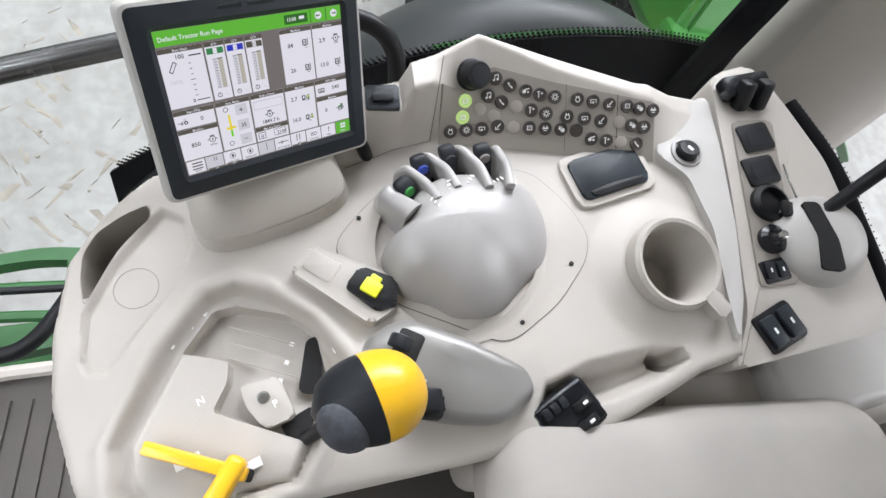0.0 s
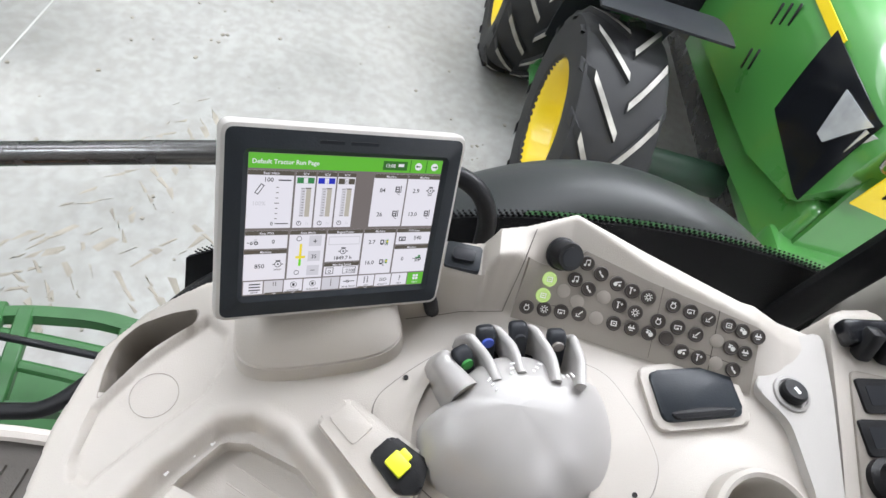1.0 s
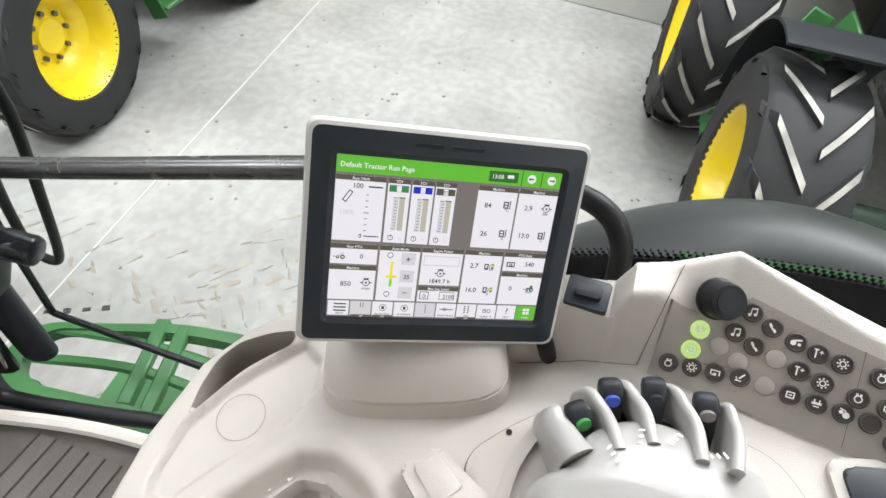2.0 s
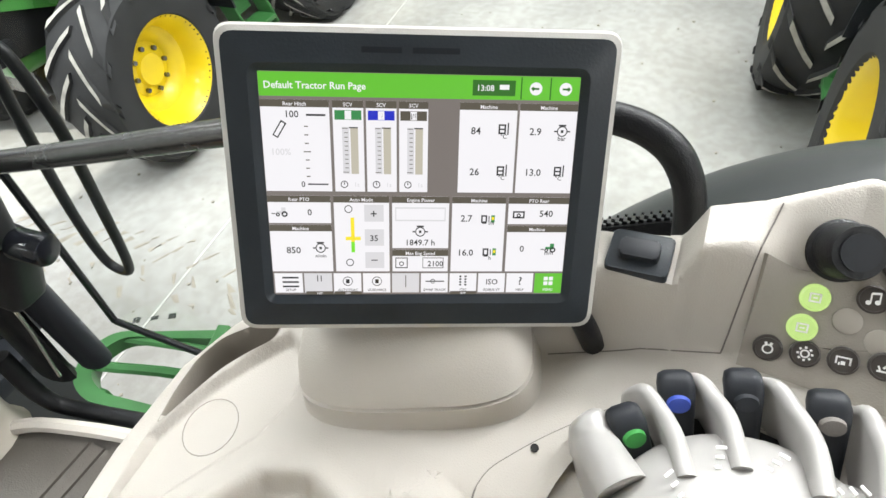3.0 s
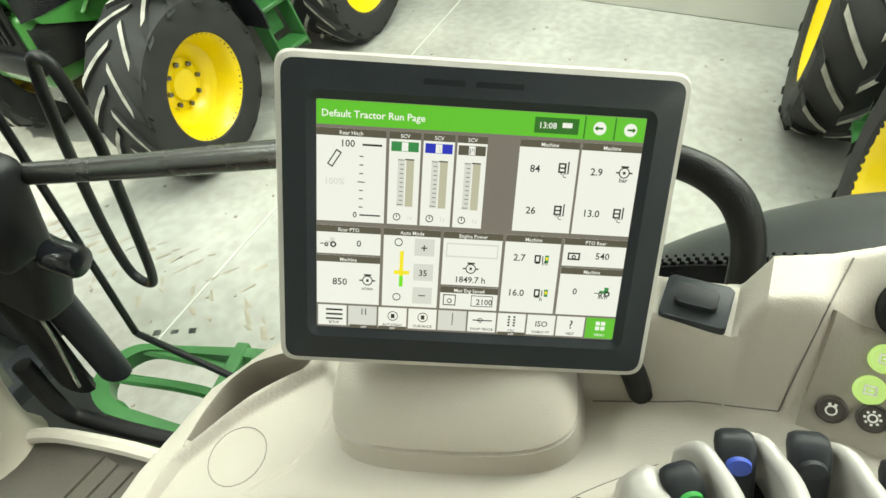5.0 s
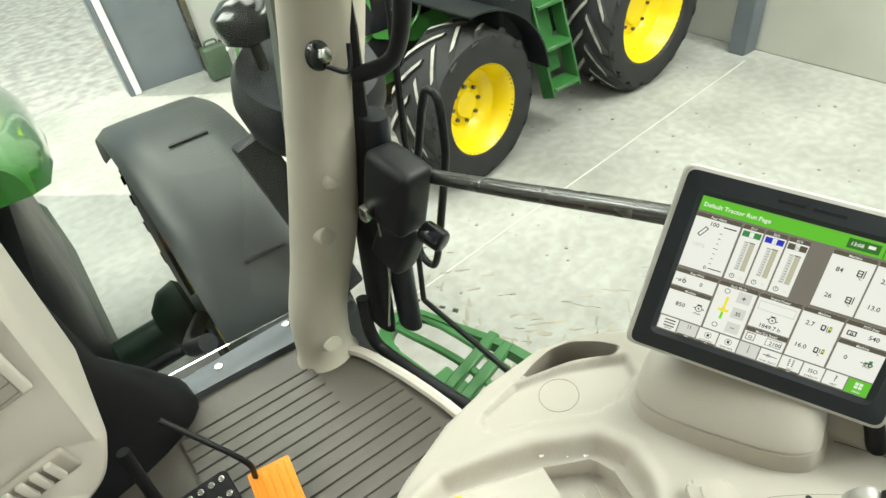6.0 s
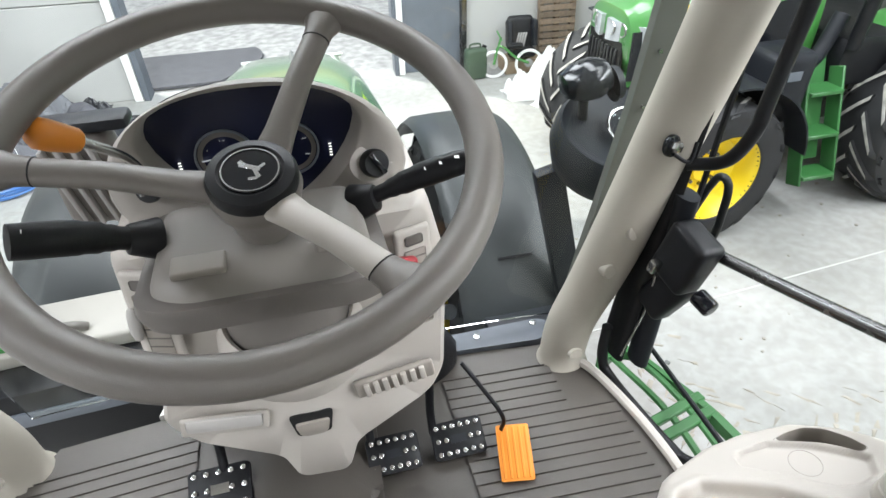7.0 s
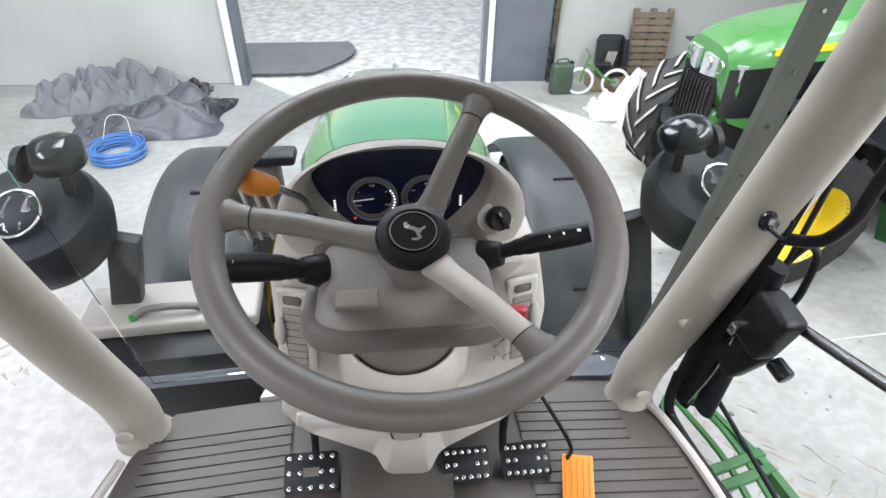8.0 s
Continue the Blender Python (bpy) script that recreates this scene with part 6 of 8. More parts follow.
for s in (-1, 1):
    cxm = 0.69 if s > 0 else -0.72

    def guard(a, b):
        return (cxm + b, 1.50 + 0.78 * math.cos(a), 0.66 + 0.78 * math.sin(a) - 0.35 * max(0, abs(b) - 0.155) * 2)
    # lighter plastic than on other mudguards, to paint in the windshield haze
    g = part("front_mudguard", thick(sheet(guard, span(radians(40), radians(196), 40), [-0.20, -0.185, -0.16, -0.08, 0, 0.08, 0.16, 0.185, 0.20]), 0.012), FENDERM, own, "charcoal plastic front mudguard")
    for an in (102, 137):
        part("mudguard_slot", box(0.13, 0.012, 0.006, Matrix.Translation((cxm + 0.02, 1.50 + 0.785 * math.cos(radians(an)), 0.66 + 0.785 * math.sin(radians(an)))) @ Matrix.Rotation(radians(an - 90), 4, "X"), 0.002), BLACK, g)
    wheel(own, 0, 0, 0.68, 0.36, 0.33, Matrix.Translation((cxm, 1.50, 0.68)) @ Matrix.Rotation(radians(-90 if s > 0 else 90), 4, "Z"), 20, False)
    part("axle_arm", rod((0.05, 1.5, 0.62), (cxm - 0.12 * s, 1.5, 0.66), 0.075, 20), AXLE, own, "dark green axle arm")
    part("steering_knuckle", lathe([(0, -0.02), (0.13, -0.02), (0.15, 0.0), (0.13, 0.07), (0.07, 0.12), (0, 0.13)], Matrix.Translation((cxm - 0.22 * s, 1.5, 0.68)) @ Matrix.Rotation(radians(-90 * s), 4, "Y"), 24), AXLE, own)
    part("tie_rod", rod((0.05, 1.30, 0.68), (cxm - 0.2 * s, 1.30, 0.70), 0.022, 12), BLACK, own)
    part("mudguard_bracket", tube([(cxm - 0.2 * s, 1.35, 0.75), (cxm - 0.28 * s, 1.0, 0.95), (cxm - 0.24 * s, 0.86, 1.05)], 0.028, n=6), BLACK, own)

# rear fenders of the own tractor, beyond the side window


def rear_fender(s):
    def f(a, b):
        y = -1.75 + 1.45 * a
        z = 1.752 - (1.6 if y > -0.83 else 0.95) * (y + 0.83) ** 2
        k = b
        return (s * (1.08 + 0.26 * k), y, z - 0.012 - 0.075 * (1 - k) ** 3 - 0.135 * k * k - 0.10 * max(0, k - 0.7))
    return thick(sheet(f, span(0, 1, 40), span(0, 1, 14)), 0.02)


fen = thing("rear_fender", Matrix(), "charcoal rear wheel fender beyond the side window", "fender")
part("fender_skin", rear_fender(1), FENDERM, fen)
part("fender_edge", thick(sheet(lambda a, b: (1.070 + 0.012 * b, -1.75 + 1.12 * a, 1.725 - 0.53 * (-1.75 + 1.12 * a + 0.94) ** 2 + 0.020 * (1 - b)), span(0, 1, 40), span(0, 1, 2)), 0.006), STEPGREEN, fen, "green edge strip")
wheel(fen, 0, 0, 0.72, 0.30, 0.42, Matrix.Translation((1.24, -0.95, 0.72)) @ Matrix.Rotation(radians(-90), 4, "Z"), 22, True)

# ---- cab ----
F = 1.285
cabt = thing("cab_frame", Matrix(), "beige trimmed tractor cab frame with large windows", "cab")


def pillar(s):
    base = [(0.632, 0.375, F - 0.02), (0.650, 0.380, 1.40), (0.698, 0.376, 1.54), (0.740, 0.366, 1.70), (0.786, 0.342, 1.93), (0.826, 0.305, 2.20), (0.862, 0.26, 2.50), (0.88, 0.17, 2.85)]
    pts = [((x if s > 0 else -x - 0.055), y, z) for x, y, z in base]
    path = smooth_path(pts, 6)
    rows = []
    for i, q in enumerate(path):
        k = i / (len(path) - 1)
        ra = 0.060 + 0.010 * (k > 0.0) * min(1, k * 3)
        rb = 0.052 + 0.02 * k
        if i == 0:
            ra, rb = 0.075, 0.068
        if i == 1:
            ra, rb = 0.064, 0.057
        rows.append([(q.x + ra * math.cos(a), q.y + rb * math.sin(a), q.z - s * 0.25 * ra * math.cos(a) * 0) for a in span(0, 2 * math.pi, 23)[:-1]])
    return loft(rows)


for s in (1, -1):
    pl = part("front_pillar", pillar(s), PILLARM, cabt, "beige tapered front pillar", sharp=60)
    if s > 0:
        for cx, cy, cz in ((0.695, 0.308, 1.718), (0.658, 0.314, 1.611)):
            mm = Matrix.Translation((cx + 0.034, cy + 0.003, cz)) @ Matrix.Rotation(radians(80), 4, "X") @ Matrix.Rotation(radians(12), 4, "Y")
            part("pillar_cap", lathe([(0, -0.02), (0.0185, -0.02), (0.0185, 0.003), (0.0165, 0.005), (0, 0.006)], mm, 28), PILLARM, pl, "round beige cap")
        mm = Matrix.Translation((0.632, 0.306, 1.365)) @ Matrix.Rotation(radians(72), 4, "X")
        part("pillar_bolt", lathe([(0, 0.0), (0.020, 0.0), (0.018, 0.008), (0, 0.010)], mm, 24, sy=0.72), PILLARM, pl)
        mm = Matrix.Translation((0.742, 0.280, 1.943)) @ Matrix.Rotation(radians(80), 4, "X") @ Matrix.Rotation(radians(20), 4, "Y")
        lk = part("glass_latch", cyl(0.022, 0.012, mm, 24, bevel=0.003), GLOSSBLACK, pl, "black latch with steel bolt")
        part("latch_bolt", cyl(0.012, 0.026, mm, 6, bevel=0.003), CHROME, lk)
        part("latch_tail", tube([(0.749, 0.267, 1.928), (0.779, 0.257, 1.913), (0.794, 0.267, 1.948)], 0.004, n=6), BLACK, lk)
    else:
        mm = Matrix.Translation((-0.695, 0.306, 1.352)) @ Matrix.Rotation(radians(72), 4, "X")
        part("pillar_bolt", lathe([(0, 0.0), (0.022, 0.0), (0.019, 0.009), (0, 0.011)], mm, 24, sy=0.72), PILLARM, pl)
        mm = Matrix.Translation((-0.80, 0.20, 1.72)) @ Matrix.Rotation(radians(80), 4, "X")
        part("glass_latch", cyl(0.022, 0.02, mm, 20, bevel=0.004), CHROME, pl)
    # glazing strip outside the right pillar
    if s > 0:
        x0 = 0.70
        stp = part("glazing_strip", loft([[(x0 + s * dx + s * o, 0.47 + o2, z) for o, o2 in ((-0.045, 0), (0.03, 0.012), (0.03, 0.03), (-0.045, 0.024))] for dx, z in ((0.0, F - 0.02), (0.018, 1.39), (0.064, 1.65), (0.112, 1.94), (0.142, 2.2), (0.158, 2.32), (0.17, 2.85))]), GLAZINGM, cabt, "olive grey glazing strip with small rivets")
        for z in span(1.45, 2.3, 7):
            xx = float(np.interp(z, [F, 1.39, 1.65, 1.94, 2.2, 2.45], [x0, x0 + 0.018, x0 + 0.064, x0 + 0.112, x0 + 0.142, x0 + 0.16]))
            part("rivet", cyl(0.005, 0.006, Matrix.Translation((xx - s * 0.015, 0.470, z)) @ Matrix.Rotation(radians(90), 4, "X"), 10), CHROME, stp)
    # rear post and rear quarter trim
    part("rear_pillar", loft([[(s * (1.00 + 0.10 * math.cos(a)), -1.28 + 0.16 * math.sin(a) - 0.25 * (z - 1.7) * 0.3, z) for a in span(0, 2 * math.pi, 15)[:-1]] for z in (1.55, 1.75, 2.1, 2.5, 2.85)]), BEIGE, cabt, "beige rear pillar", sharp=60)
    part("door_post", loft([[(s * (1.02 + 0.022 * math.cos(a)), -1.06 + 0.03 * math.sin(a) - 0.10 * (z - 1.65), z) for a in span(0, 2 * math.pi, 11)[:-1]] for z in (1.30, 1.65, 2.2, 2.85)]), MATTBLACK, cabt, "black rubber door post")
    part("side_rail", box(0.06, 2.0, 0.10, Matrix.Translation((s * 0.98, -0.55, 2.86)), 0.02), BEIGE, cabt)
    if s < 0:
        continue
    gp = part("door_glass", box(0.006, 1.48, 1.62, Matrix.Translation((s * 0.95, -0.36, 2.05)) @ Matrix.Rotation(radians(3 * s), 4, "Y")), DOORGLASS, cabt, "clear door glass")
    gp.visible_shadow = False
    for nm, sy, sz, y, z in (("front", 0.012, 1.62, 0.38, 2.05), ("bottom", 1.48, 0.012, -0.36, 1.243)):
        part("glass_seal", box(0.014, sy, sz, Matrix.Translation((s * 0.95, -0.36, 2.05)) @ Matrix.Rotation(radians(3 * s), 4, "Y") @ Matrix.Translation((0, y + 0.36, z - 2.05)), 0.003, 1), BLACK, cabt, "black rubber glass seal")
# roof out of view, overhang widened to keep lamp light off the console
roof = part("cab_roof", box(2.44, 2.44, 0.10, Matrix.Translation((0, -0.62, 2.97)), 0.04), BEIGE, cabt, "beige roof lining, widened to shade the cab")
part("front_header", box(1.7, 0.10, 0.12, Matrix.Translation((0, 0.22, 2.86)), 0.03), BEIGE, cabt)
part("rear_wall", box(1.4, 0.08, 0.55, Matrix.Translation((-0.05, -1.62, 1.50)), 0.03), BEIGE, cabt)
ws = part("windshield", thick(loft([[(x, 0.50 - 0.02 * (z - 1.3) + 0.09 * (1 - (x / 0.90) ** 2) * 0.6, z) for x in span(-0.70 - 0.12 * (z - 1.3), 0.70 + 0.12 * (z - 1.3), 12)] for z in (1.30, 1.8, 2.3, 2.85)], closed=False, cap=False), 0.006), GLASS, cabt, "clear curved windshield", sharp=80)
ws.visible_shadow = False
# side ledge below the right window: black trim that carries the frit band


def ledge(a, b):
    y = -1.50 + 1.38 * a
    z = 1.744 - 0.53 * (y + 0.94) ** 2
    return (1.062 - 0.10 * b, y, z - 0.30 * b)


lg = part("window_ledge", thick(sheet(ledge, span(0, 1, 24), span(0, 1, 4)), 0.01), MATTBLACK, cabt, "black window ledge with dotted band")
frit = bmesh.new()
for row, size in enumerate((0.0052, 0.0042, 0.0026)):
    for i in range(120):
        y = -1.09 + 0.008 * (i + 0.5 * (row % 2))
        box(0.0012, size, size, Matrix.Translation((1.058, y, 1.747 + 0.0058 * row - 0.53 * (y + 0.94) ** 2)), bm=frit)
part("frit_dots", frit, MATTBLACK, lg, "graded band of small black dots", sharp=20)
part("ledge_shelf", box(0.20, 0.70, 0.03, pose(0.99, -0.62, 1.50, 0, 10, 0), 0.008), MATTBLACK, cabt)
part("ledge_screw", cyl(0.010, 0.01, pose(0.975, -0.98, 1.66, 0, -70, 0), 16, bevel=0.002), CHAR, cabt)
part("lower_side_wall", box(0.05, 1.75, 0.34, Matrix.Translation((-0.92, -0.72, 1.42)), 0.02), BEIGE, cabt)

# floor and mats
flo = thing("cab_floor", Matrix(), "grey-brown ribbed rubber cab floor mat", "floor mat")
FLOOR = [(-0.74, -1.6), (0.74, -1.6), (0.74, -0.02), (0.735, 0.10), (0.70, 0.26), (0.625, 0.425), (0.30, 0.465), (-0.30, 0.45), (-0.62, 0.42), (-0.70, 0.29), (-0.735, 0.12)]
part("floor_plate", prism(FLOOR, F - 0.06, F - 0.004), MATRUB, flo)


def ribbed(x0, x1, y0, y1, skew, left):
    """A mat whose cross grooves are cut 4 mm deep."""
    bm = bmesh.new()
    n = int((y1 - y0) / 0.030)
    prof = []
    for i in range(n):
        y = y0 + 0.030 * i
        prof += [(y, 0.004), (y + 0.0250, 0.004), (y + 0.0262, 0.0), (y + 0.0288, 0.0)]
    prof.append((y0 + 0.030 * n, 0.004))
    xs = span(x0, x1, 6)
    rows = []
    for x in xs:
        rows.append([bm.verts.new((x, y + skew * (x - x0), F + w)) for y, w in prof])
    for a, b in zip(rows, rows[1:]):
        for i in range(len(prof) - 1):
            bm.faces.new((a[i], a[i + 1], b[i + 1], b[i]))
    return bm


part("rib_field", ribbed(0.30, 0.585, -0.35, 0.385, -0.06, False), MATRUB, flo, sharp=15)
part("rib_field", ribbed(0.585, 0.70, -0.3671, 0.2029, -0.06, False), MATRUB, flo, sharp=15)
part("rib_field", ribbed(-0.66, -0.30, -0.30, 0.33, 0.07, True), MATRUB, flo, sharp=15)
part("mat_border", tube([(0.745, -0.40, F + 0.004), (0.745, 0.02, F + 0.004), (0.70, 0.27, F + 0.004), (0.655, 0.36, F + 0.004)], 0.012, n=6, seg=8), BEIGE, flo)
part("mat_border", tube([(-0.75, -0.40, F + 0.004), (-0.75, 0.10, F + 0.004), (-0.715, 0.28, F + 0.004)], 0.012, n=6, seg=8), BEIGE, flo)
part("front_sill", prism(rounded([(0.30, 0.458), (0.60, 0.435), (0.655, 0.485), (0.62, 0.515), (0.30, 0.515)], 0.02), F - 0.03, F + 0.012, 0.004), SILLMETAL, flo, "grey metal front sill with screws")
for x, y in ((0.43, 0.490), (0.60, 0.500), (0.33, 0.500)):
    part("sill_screw", lathe([(0, 0), (0.011, 0), (0.009, 0.004), (0, 0.005)], Matrix.Translation((x, y, F + 0.011)), 12), CHROME, flo)
part("front_sill", prism([(-0.40, 0.445), (-0.27, 0.455), (-0.27, 0.485), (-0.39, 0.475)], F - 0.03, F + 0.010, 0.003), PALE, flo, "pale front sill")
# door sill tube and step
sill = thing("door_sill_rail", Matrix(), "black tubular grab rail along the door sill", "rail")
part("rail_tube", tube([(0.735, 0.34, 1.40), (0.728, 0.325, 1.30), (0.742, 0.28, 1.255), (0.79, 0.10, 1.225), (0.815, 0.02, 1.235), (0.90, -0.06, 1.29), (1.0, -0.14, 1.36), (1.05, -0.24, 1.44)], 0.014, n=8), BLACK, sill)
step = thing("entry_step", Matrix(), "green slotted steel entry step outside the cab door", "step")


def step_ring(w0, w1):
    return [(0.775, 0.40), (0.80, 0.46), (0.86, 0.485), (0.92, 0.46), (1.02, 0.20), (1.045, 0.06), (1.03, -0.12), (0.86, -0.16)]


so = rounded(step_ring(0, 0), 0.04, 4)
si = [(0.905 + (x - 0.905) * 0.80, 0.17 + (y - 0.17) * 0.90) for x, y in so]
bm = bmesh.new()
for z0, z1 in ((1.115, 1.150),):
    a0 = [bm.verts.new((x, y, z1)) for x, y in so]
    b0 = [bm.verts.new((x, y, z1)) for x, y in si]
    a1 = [bm.verts.new((x, y, z0)) for x, y in so]
    b1 = [bm.verts.new((x, y, z0)) for x, y in si]
    for i in range(len(so)):
        j = (i + 1) % len(so)
        for q in ((a0[i], a0[j], b0[j], b0[i]), (a1[i], a1[j], a0[j], a0[i]), (b0[i], b0[j], b1[j], b1[i]), (b1[i], b1[j], a1[j], a1[i])):
            bm.faces.new(q)
part("step_frame", bm, STEPGREEN, step)
for k in (0.33, 0.66):
    part("tread_bar", tube([(0.835 + 0.075 * (k - 0.33) * 3 + 0.01, 0.445, 1.140), (0.90 + 0.06 * (k - 0.33) * 3, 0.20, 1.140), (0.89 + 0.07 * (k - 0.33) * 3, -0.12, 1.140)], 0.012, n=5, seg=6, flat=0.5), STEPGREEN, step)
for y in (0.22, 0.17, -0.02):
    part("cross_bar", box(0.20, 0.030, 0.020, pose(0.91 + 0.01, y, 1.142, 0, 0, 14), 0.004, 1), STEPGREEN, step)
part("step_under", box(0.20, 0.55, 0.02, pose(0.90, 0.16, 0.86, 0, 0, 4), 0.006, 1), STEPGREEN, step)
for y in (0.40, -0.10):
    part("step_strut", box(0.03, 0.03, 0.28, Matrix.Translation((0.80, y, 0.99)), 0.004, 1), STEPGREEN, step)
for i in range(4):
    part("maker_letter", box(0.016, 0.010 + 0.004 * (i % 2), 0.001, pose(0.955 + 0.018 * i, 0.50 - 0.035 * i, 1.12, 0, 0, -60)), DARKSTEEL, step)
# door latch, strap and the long grab bar
lat = thing("door_latch", Matrix.Translation((0.79, 0.215, 1.690)), "black door latch block with round knob", "latch")
part("latch_block", box(0.070, 0.105, 0.135, pose(0.005, -0.005, 0.02, 12, 6, 8), 0.016, 4), BLACK, lat)
part("latch_lower", box(0.060, 0.085, 0.130, pose(0.012, 0.030, -0.11, 24, 8, 10), 0.018, 4), BLACK, lat)
part("latch_knob", cyl(0.020, 0.045, pose(0.015, -0.055, -0.045, 100, 0, 10), 20, bevel=0.005), GLOSSBLACK, lat)
part("latch_catch", box(0.026, 0.020, 0.030, pose(-0.045, 0.02, -0.012, 10, 0, 10), 0.004), CHROME, lat)
part("pull_cord", tube([(-0.02, 0.04, -0.06), (-0.01, 0.06, -0.20), (-0.03, 0.08, -0.36)], 0.003, n=6), CHROME, lat)
rail = thing("door_frame_rail", Matrix(), "black door edge with looped handle tube", "rail")
part("door_edge", loft([[(0.775 + 0.055 * (z - 1.3) + 0.018 * math.cos(a), 0.355 - 0.05 * (z - 1.3) + 0.05 * math.sin(a), z) for a in span(0, 2 * math.pi, 13)[:-1]] for z in (1.29, 1.5, 1.8, 2.2, 2.85)]), BLACK, rail, sharp=60)
part("loop_handle", tube([(0.90, 0.20, 2.75), (0.875, 0.19, 2.3), (0.852, 0.19, 2.06), (0.850, 0.194, 2.0), (0.850, 0.222, 1.936), (0.84, 0.25, 1.904), (0.80, 0.285, 1.89)], 0.0135, n=8), BLACK, rail)
part("outer_loop", tube([(1.06, 0.500, 1.66), (1.06, 0.470, 1.715), (1.06, 0.432, 1.708), (1.06, 0.425, 1.62), (1.06, 0.432, 1.55), (1.06, 0.48, 1.36), (1.06, 0.525, 1.20), (1.06, 0.56, 1.15), (1.06, 0.61, 1.17), (1.06, 0.60, 1.30), (1.06, 0.55, 1.50), (1.06, 0.500, 1.66)], 0.0105, n=6, closed=True), BLACK, rail)
part("door_lower_shell", loft([[(0.815 + 0.022 * math.cos(a), 0.285 + 0.035 * math.sin(a) + 0.03 * (1.7 - z), z) for a in span(0, 2 * math.pi, 17)[:-1]] for z in (1.30, 1.40, 1.55, 1.7, 1.82)]), CHAR, rail, sharp=60)
bar = thing("grab_bar", Matrix(), "dark polished steel grab bar curving down behind the monitor", "handrail")
part("bar_tube", tube([(0.833, 0.205, 1.726), (0.864, 0.0, 1.772), (0.894, -0.2, 1.819), (0.920, -0.38, 1.857), (0.926, -0.45, 1.864)], 0.0125, n=8, seg=18), DARKSTEEL, bar)
part("bar_bend", tube([(0.925, -0.44, 1.863), (0.926, -0.486, 1.860), (0.922, -0.512, 1.852), (0.918, -0.528, 1.836), (0.914, -0.538, 1.81), (0.912, -0.544, 1.76), (0.914, -0.55, 1.66)], 0.0108, n=8, seg=18), BLACK, bar)

# ---- steering column, dash, wheel ----
dash = thing("dash_pod", Matrix(), "beige dash pod with dark instrument cluster", "dashboard")


def podring(y, sc, dz, n=44):
    """The pod's outline: a wide shield with rounded top."""
    pts = []
    for i in range(n):
        a = 2 * math.pi * i / n
        c, s = math.cos(a), math.sin(a)
        w = 0.212 * (1.0 if s > 0 else 1.0 - 0.18 * (-s) ** 1.5)
        h = 0.152 if s > 0 else 0.125
        pts.append((0.004 + w * sc * math.copysign(abs(c) ** (1.0 if s > 0 else 0.7), c), y, 2.046 + dz + h * sc * math.copysign(abs(s) ** 0.92, s)))
    return pts


def facering(y, sc, n=44):
    """The dark instrument face, narrowing downwards."""
    pts = []
    for i in range(n):
        a = 2 * math.pi * i / n
        c, s = math.cos(a), math.sin(a)
        w = 0.146 * (1.0 if s > 0 else 1.0 - 0.42 * (-s) ** 1.2)
        h = 0.068 if s > 0 else 0.135
        pts.append((0.0 + w * sc * math.copysign(abs(c) ** 0.85, c), y, 2.112 + h * sc * math.copysign(abs(s) ** 0.9, s)))
    return pts


mid_ring = [((p[0] + q[0]) / 2, 0.176, (p[2] + q[2]) / 2) for p, q in zip(podring(0.18, 1.0, 0), facering(0.18, 1.05))]
part("pod_shell", loft([podring(0.335, 0.78, -0.075), podring(0.320, 0.88, -0.062), podring(0.24, 0.975, -0.026), podring(0.190, 0.985, -0.004), podring(0.181, 0.96, 0.0), mid_ring, facering(0.180, 1.05), facering(0.186, 1.02), facering(0.225, 0.98)], cap=True), PODM, dash, sharp=50)
cl = part("instrument_face", loft([facering(0.222, 0.995), facering(0.2235, 0.5), facering(0.224, 0.1)], cap=True), DIAL, dash, "dark blue-black instrument face")
TILT_D = Matrix.Rotation(radians(90), 4, "X")


def dial(cx, cz, r):
    g = part("gauge", lathe([(r * 0.93, 0), (r, 0), (r, 0.004), (r * 0.95, 0.005), (r * 0.93, 0.002)], Matrix.Translation((cx, 0.221, cz)) @ TILT_D, 44), STEELGREY, cl, "round gauge with grey ring")
    part("gauge_ring", lathe([(r * 0.74, 0.0), (r * 0.90, 0.0), (r * 0.90, 0.0012), (r * 0.74, 0.0012)], Matrix.Translation((cx, 0.2215, cz)) @ TILT_D, 40), GREYBROWN, g)
    bm = None
    for i in range(25):
        a = radians(225 - 270 * i / 24)
        big = i % 4 == 0
        mm = Matrix.Translation((cx, 0.2190, cz)) @ TILT_D @ Matrix.Rotation(a, 4, "Z") @ Matrix.Translation((r * 0.82, 0, 0))
        bm = box(r * (0.16 if big else 0.09), r * 0.03, 0.0006, mm, bm=bm)
    part("gauge_scale", bm, DIALPRINT, g)
    return g


gl = dial(-0.046, 2.070, 0.043)
gr = dial(0.045, 2.070, 0.043)
for g, cx, nums in ((gl, -0.046, ("0.5", "1", "1.5", "2", "2.5")), (gr, 0.045, ("5", "10", "20", "30", "40"))):
    for i, sN in enumerate(nums):
        a = radians(205 - 230 * i / 4)
        text("gauge_number", sN, 0.0075, cx + 0.027 * math.cos(a), 0.2182, 2.072 + 0.027 * math.sin(a) - 0.003, DIALPRINT, g, "CENTER", Matrix())
        g.children[-1].matrix_basis = Matrix.Translation((cx + 0.027 * math.cos(a), 0.2182, 2.072 + 0.027 * math.sin(a) - 0.003)) @ TILT_D
for g, cx, an in ((gl, -0.046, 186), (gr, 0.045, 215)):
    part("needle", box(0.036, 0.0016, 0.0012, Matrix.Translation((cx, 0.2170, 2.072)) @ TILT_D @ Matrix.Rotation(radians(an), 4, "Z") @ Matrix.Translation((0.016, 0, 0))), DIALPRINT, g)
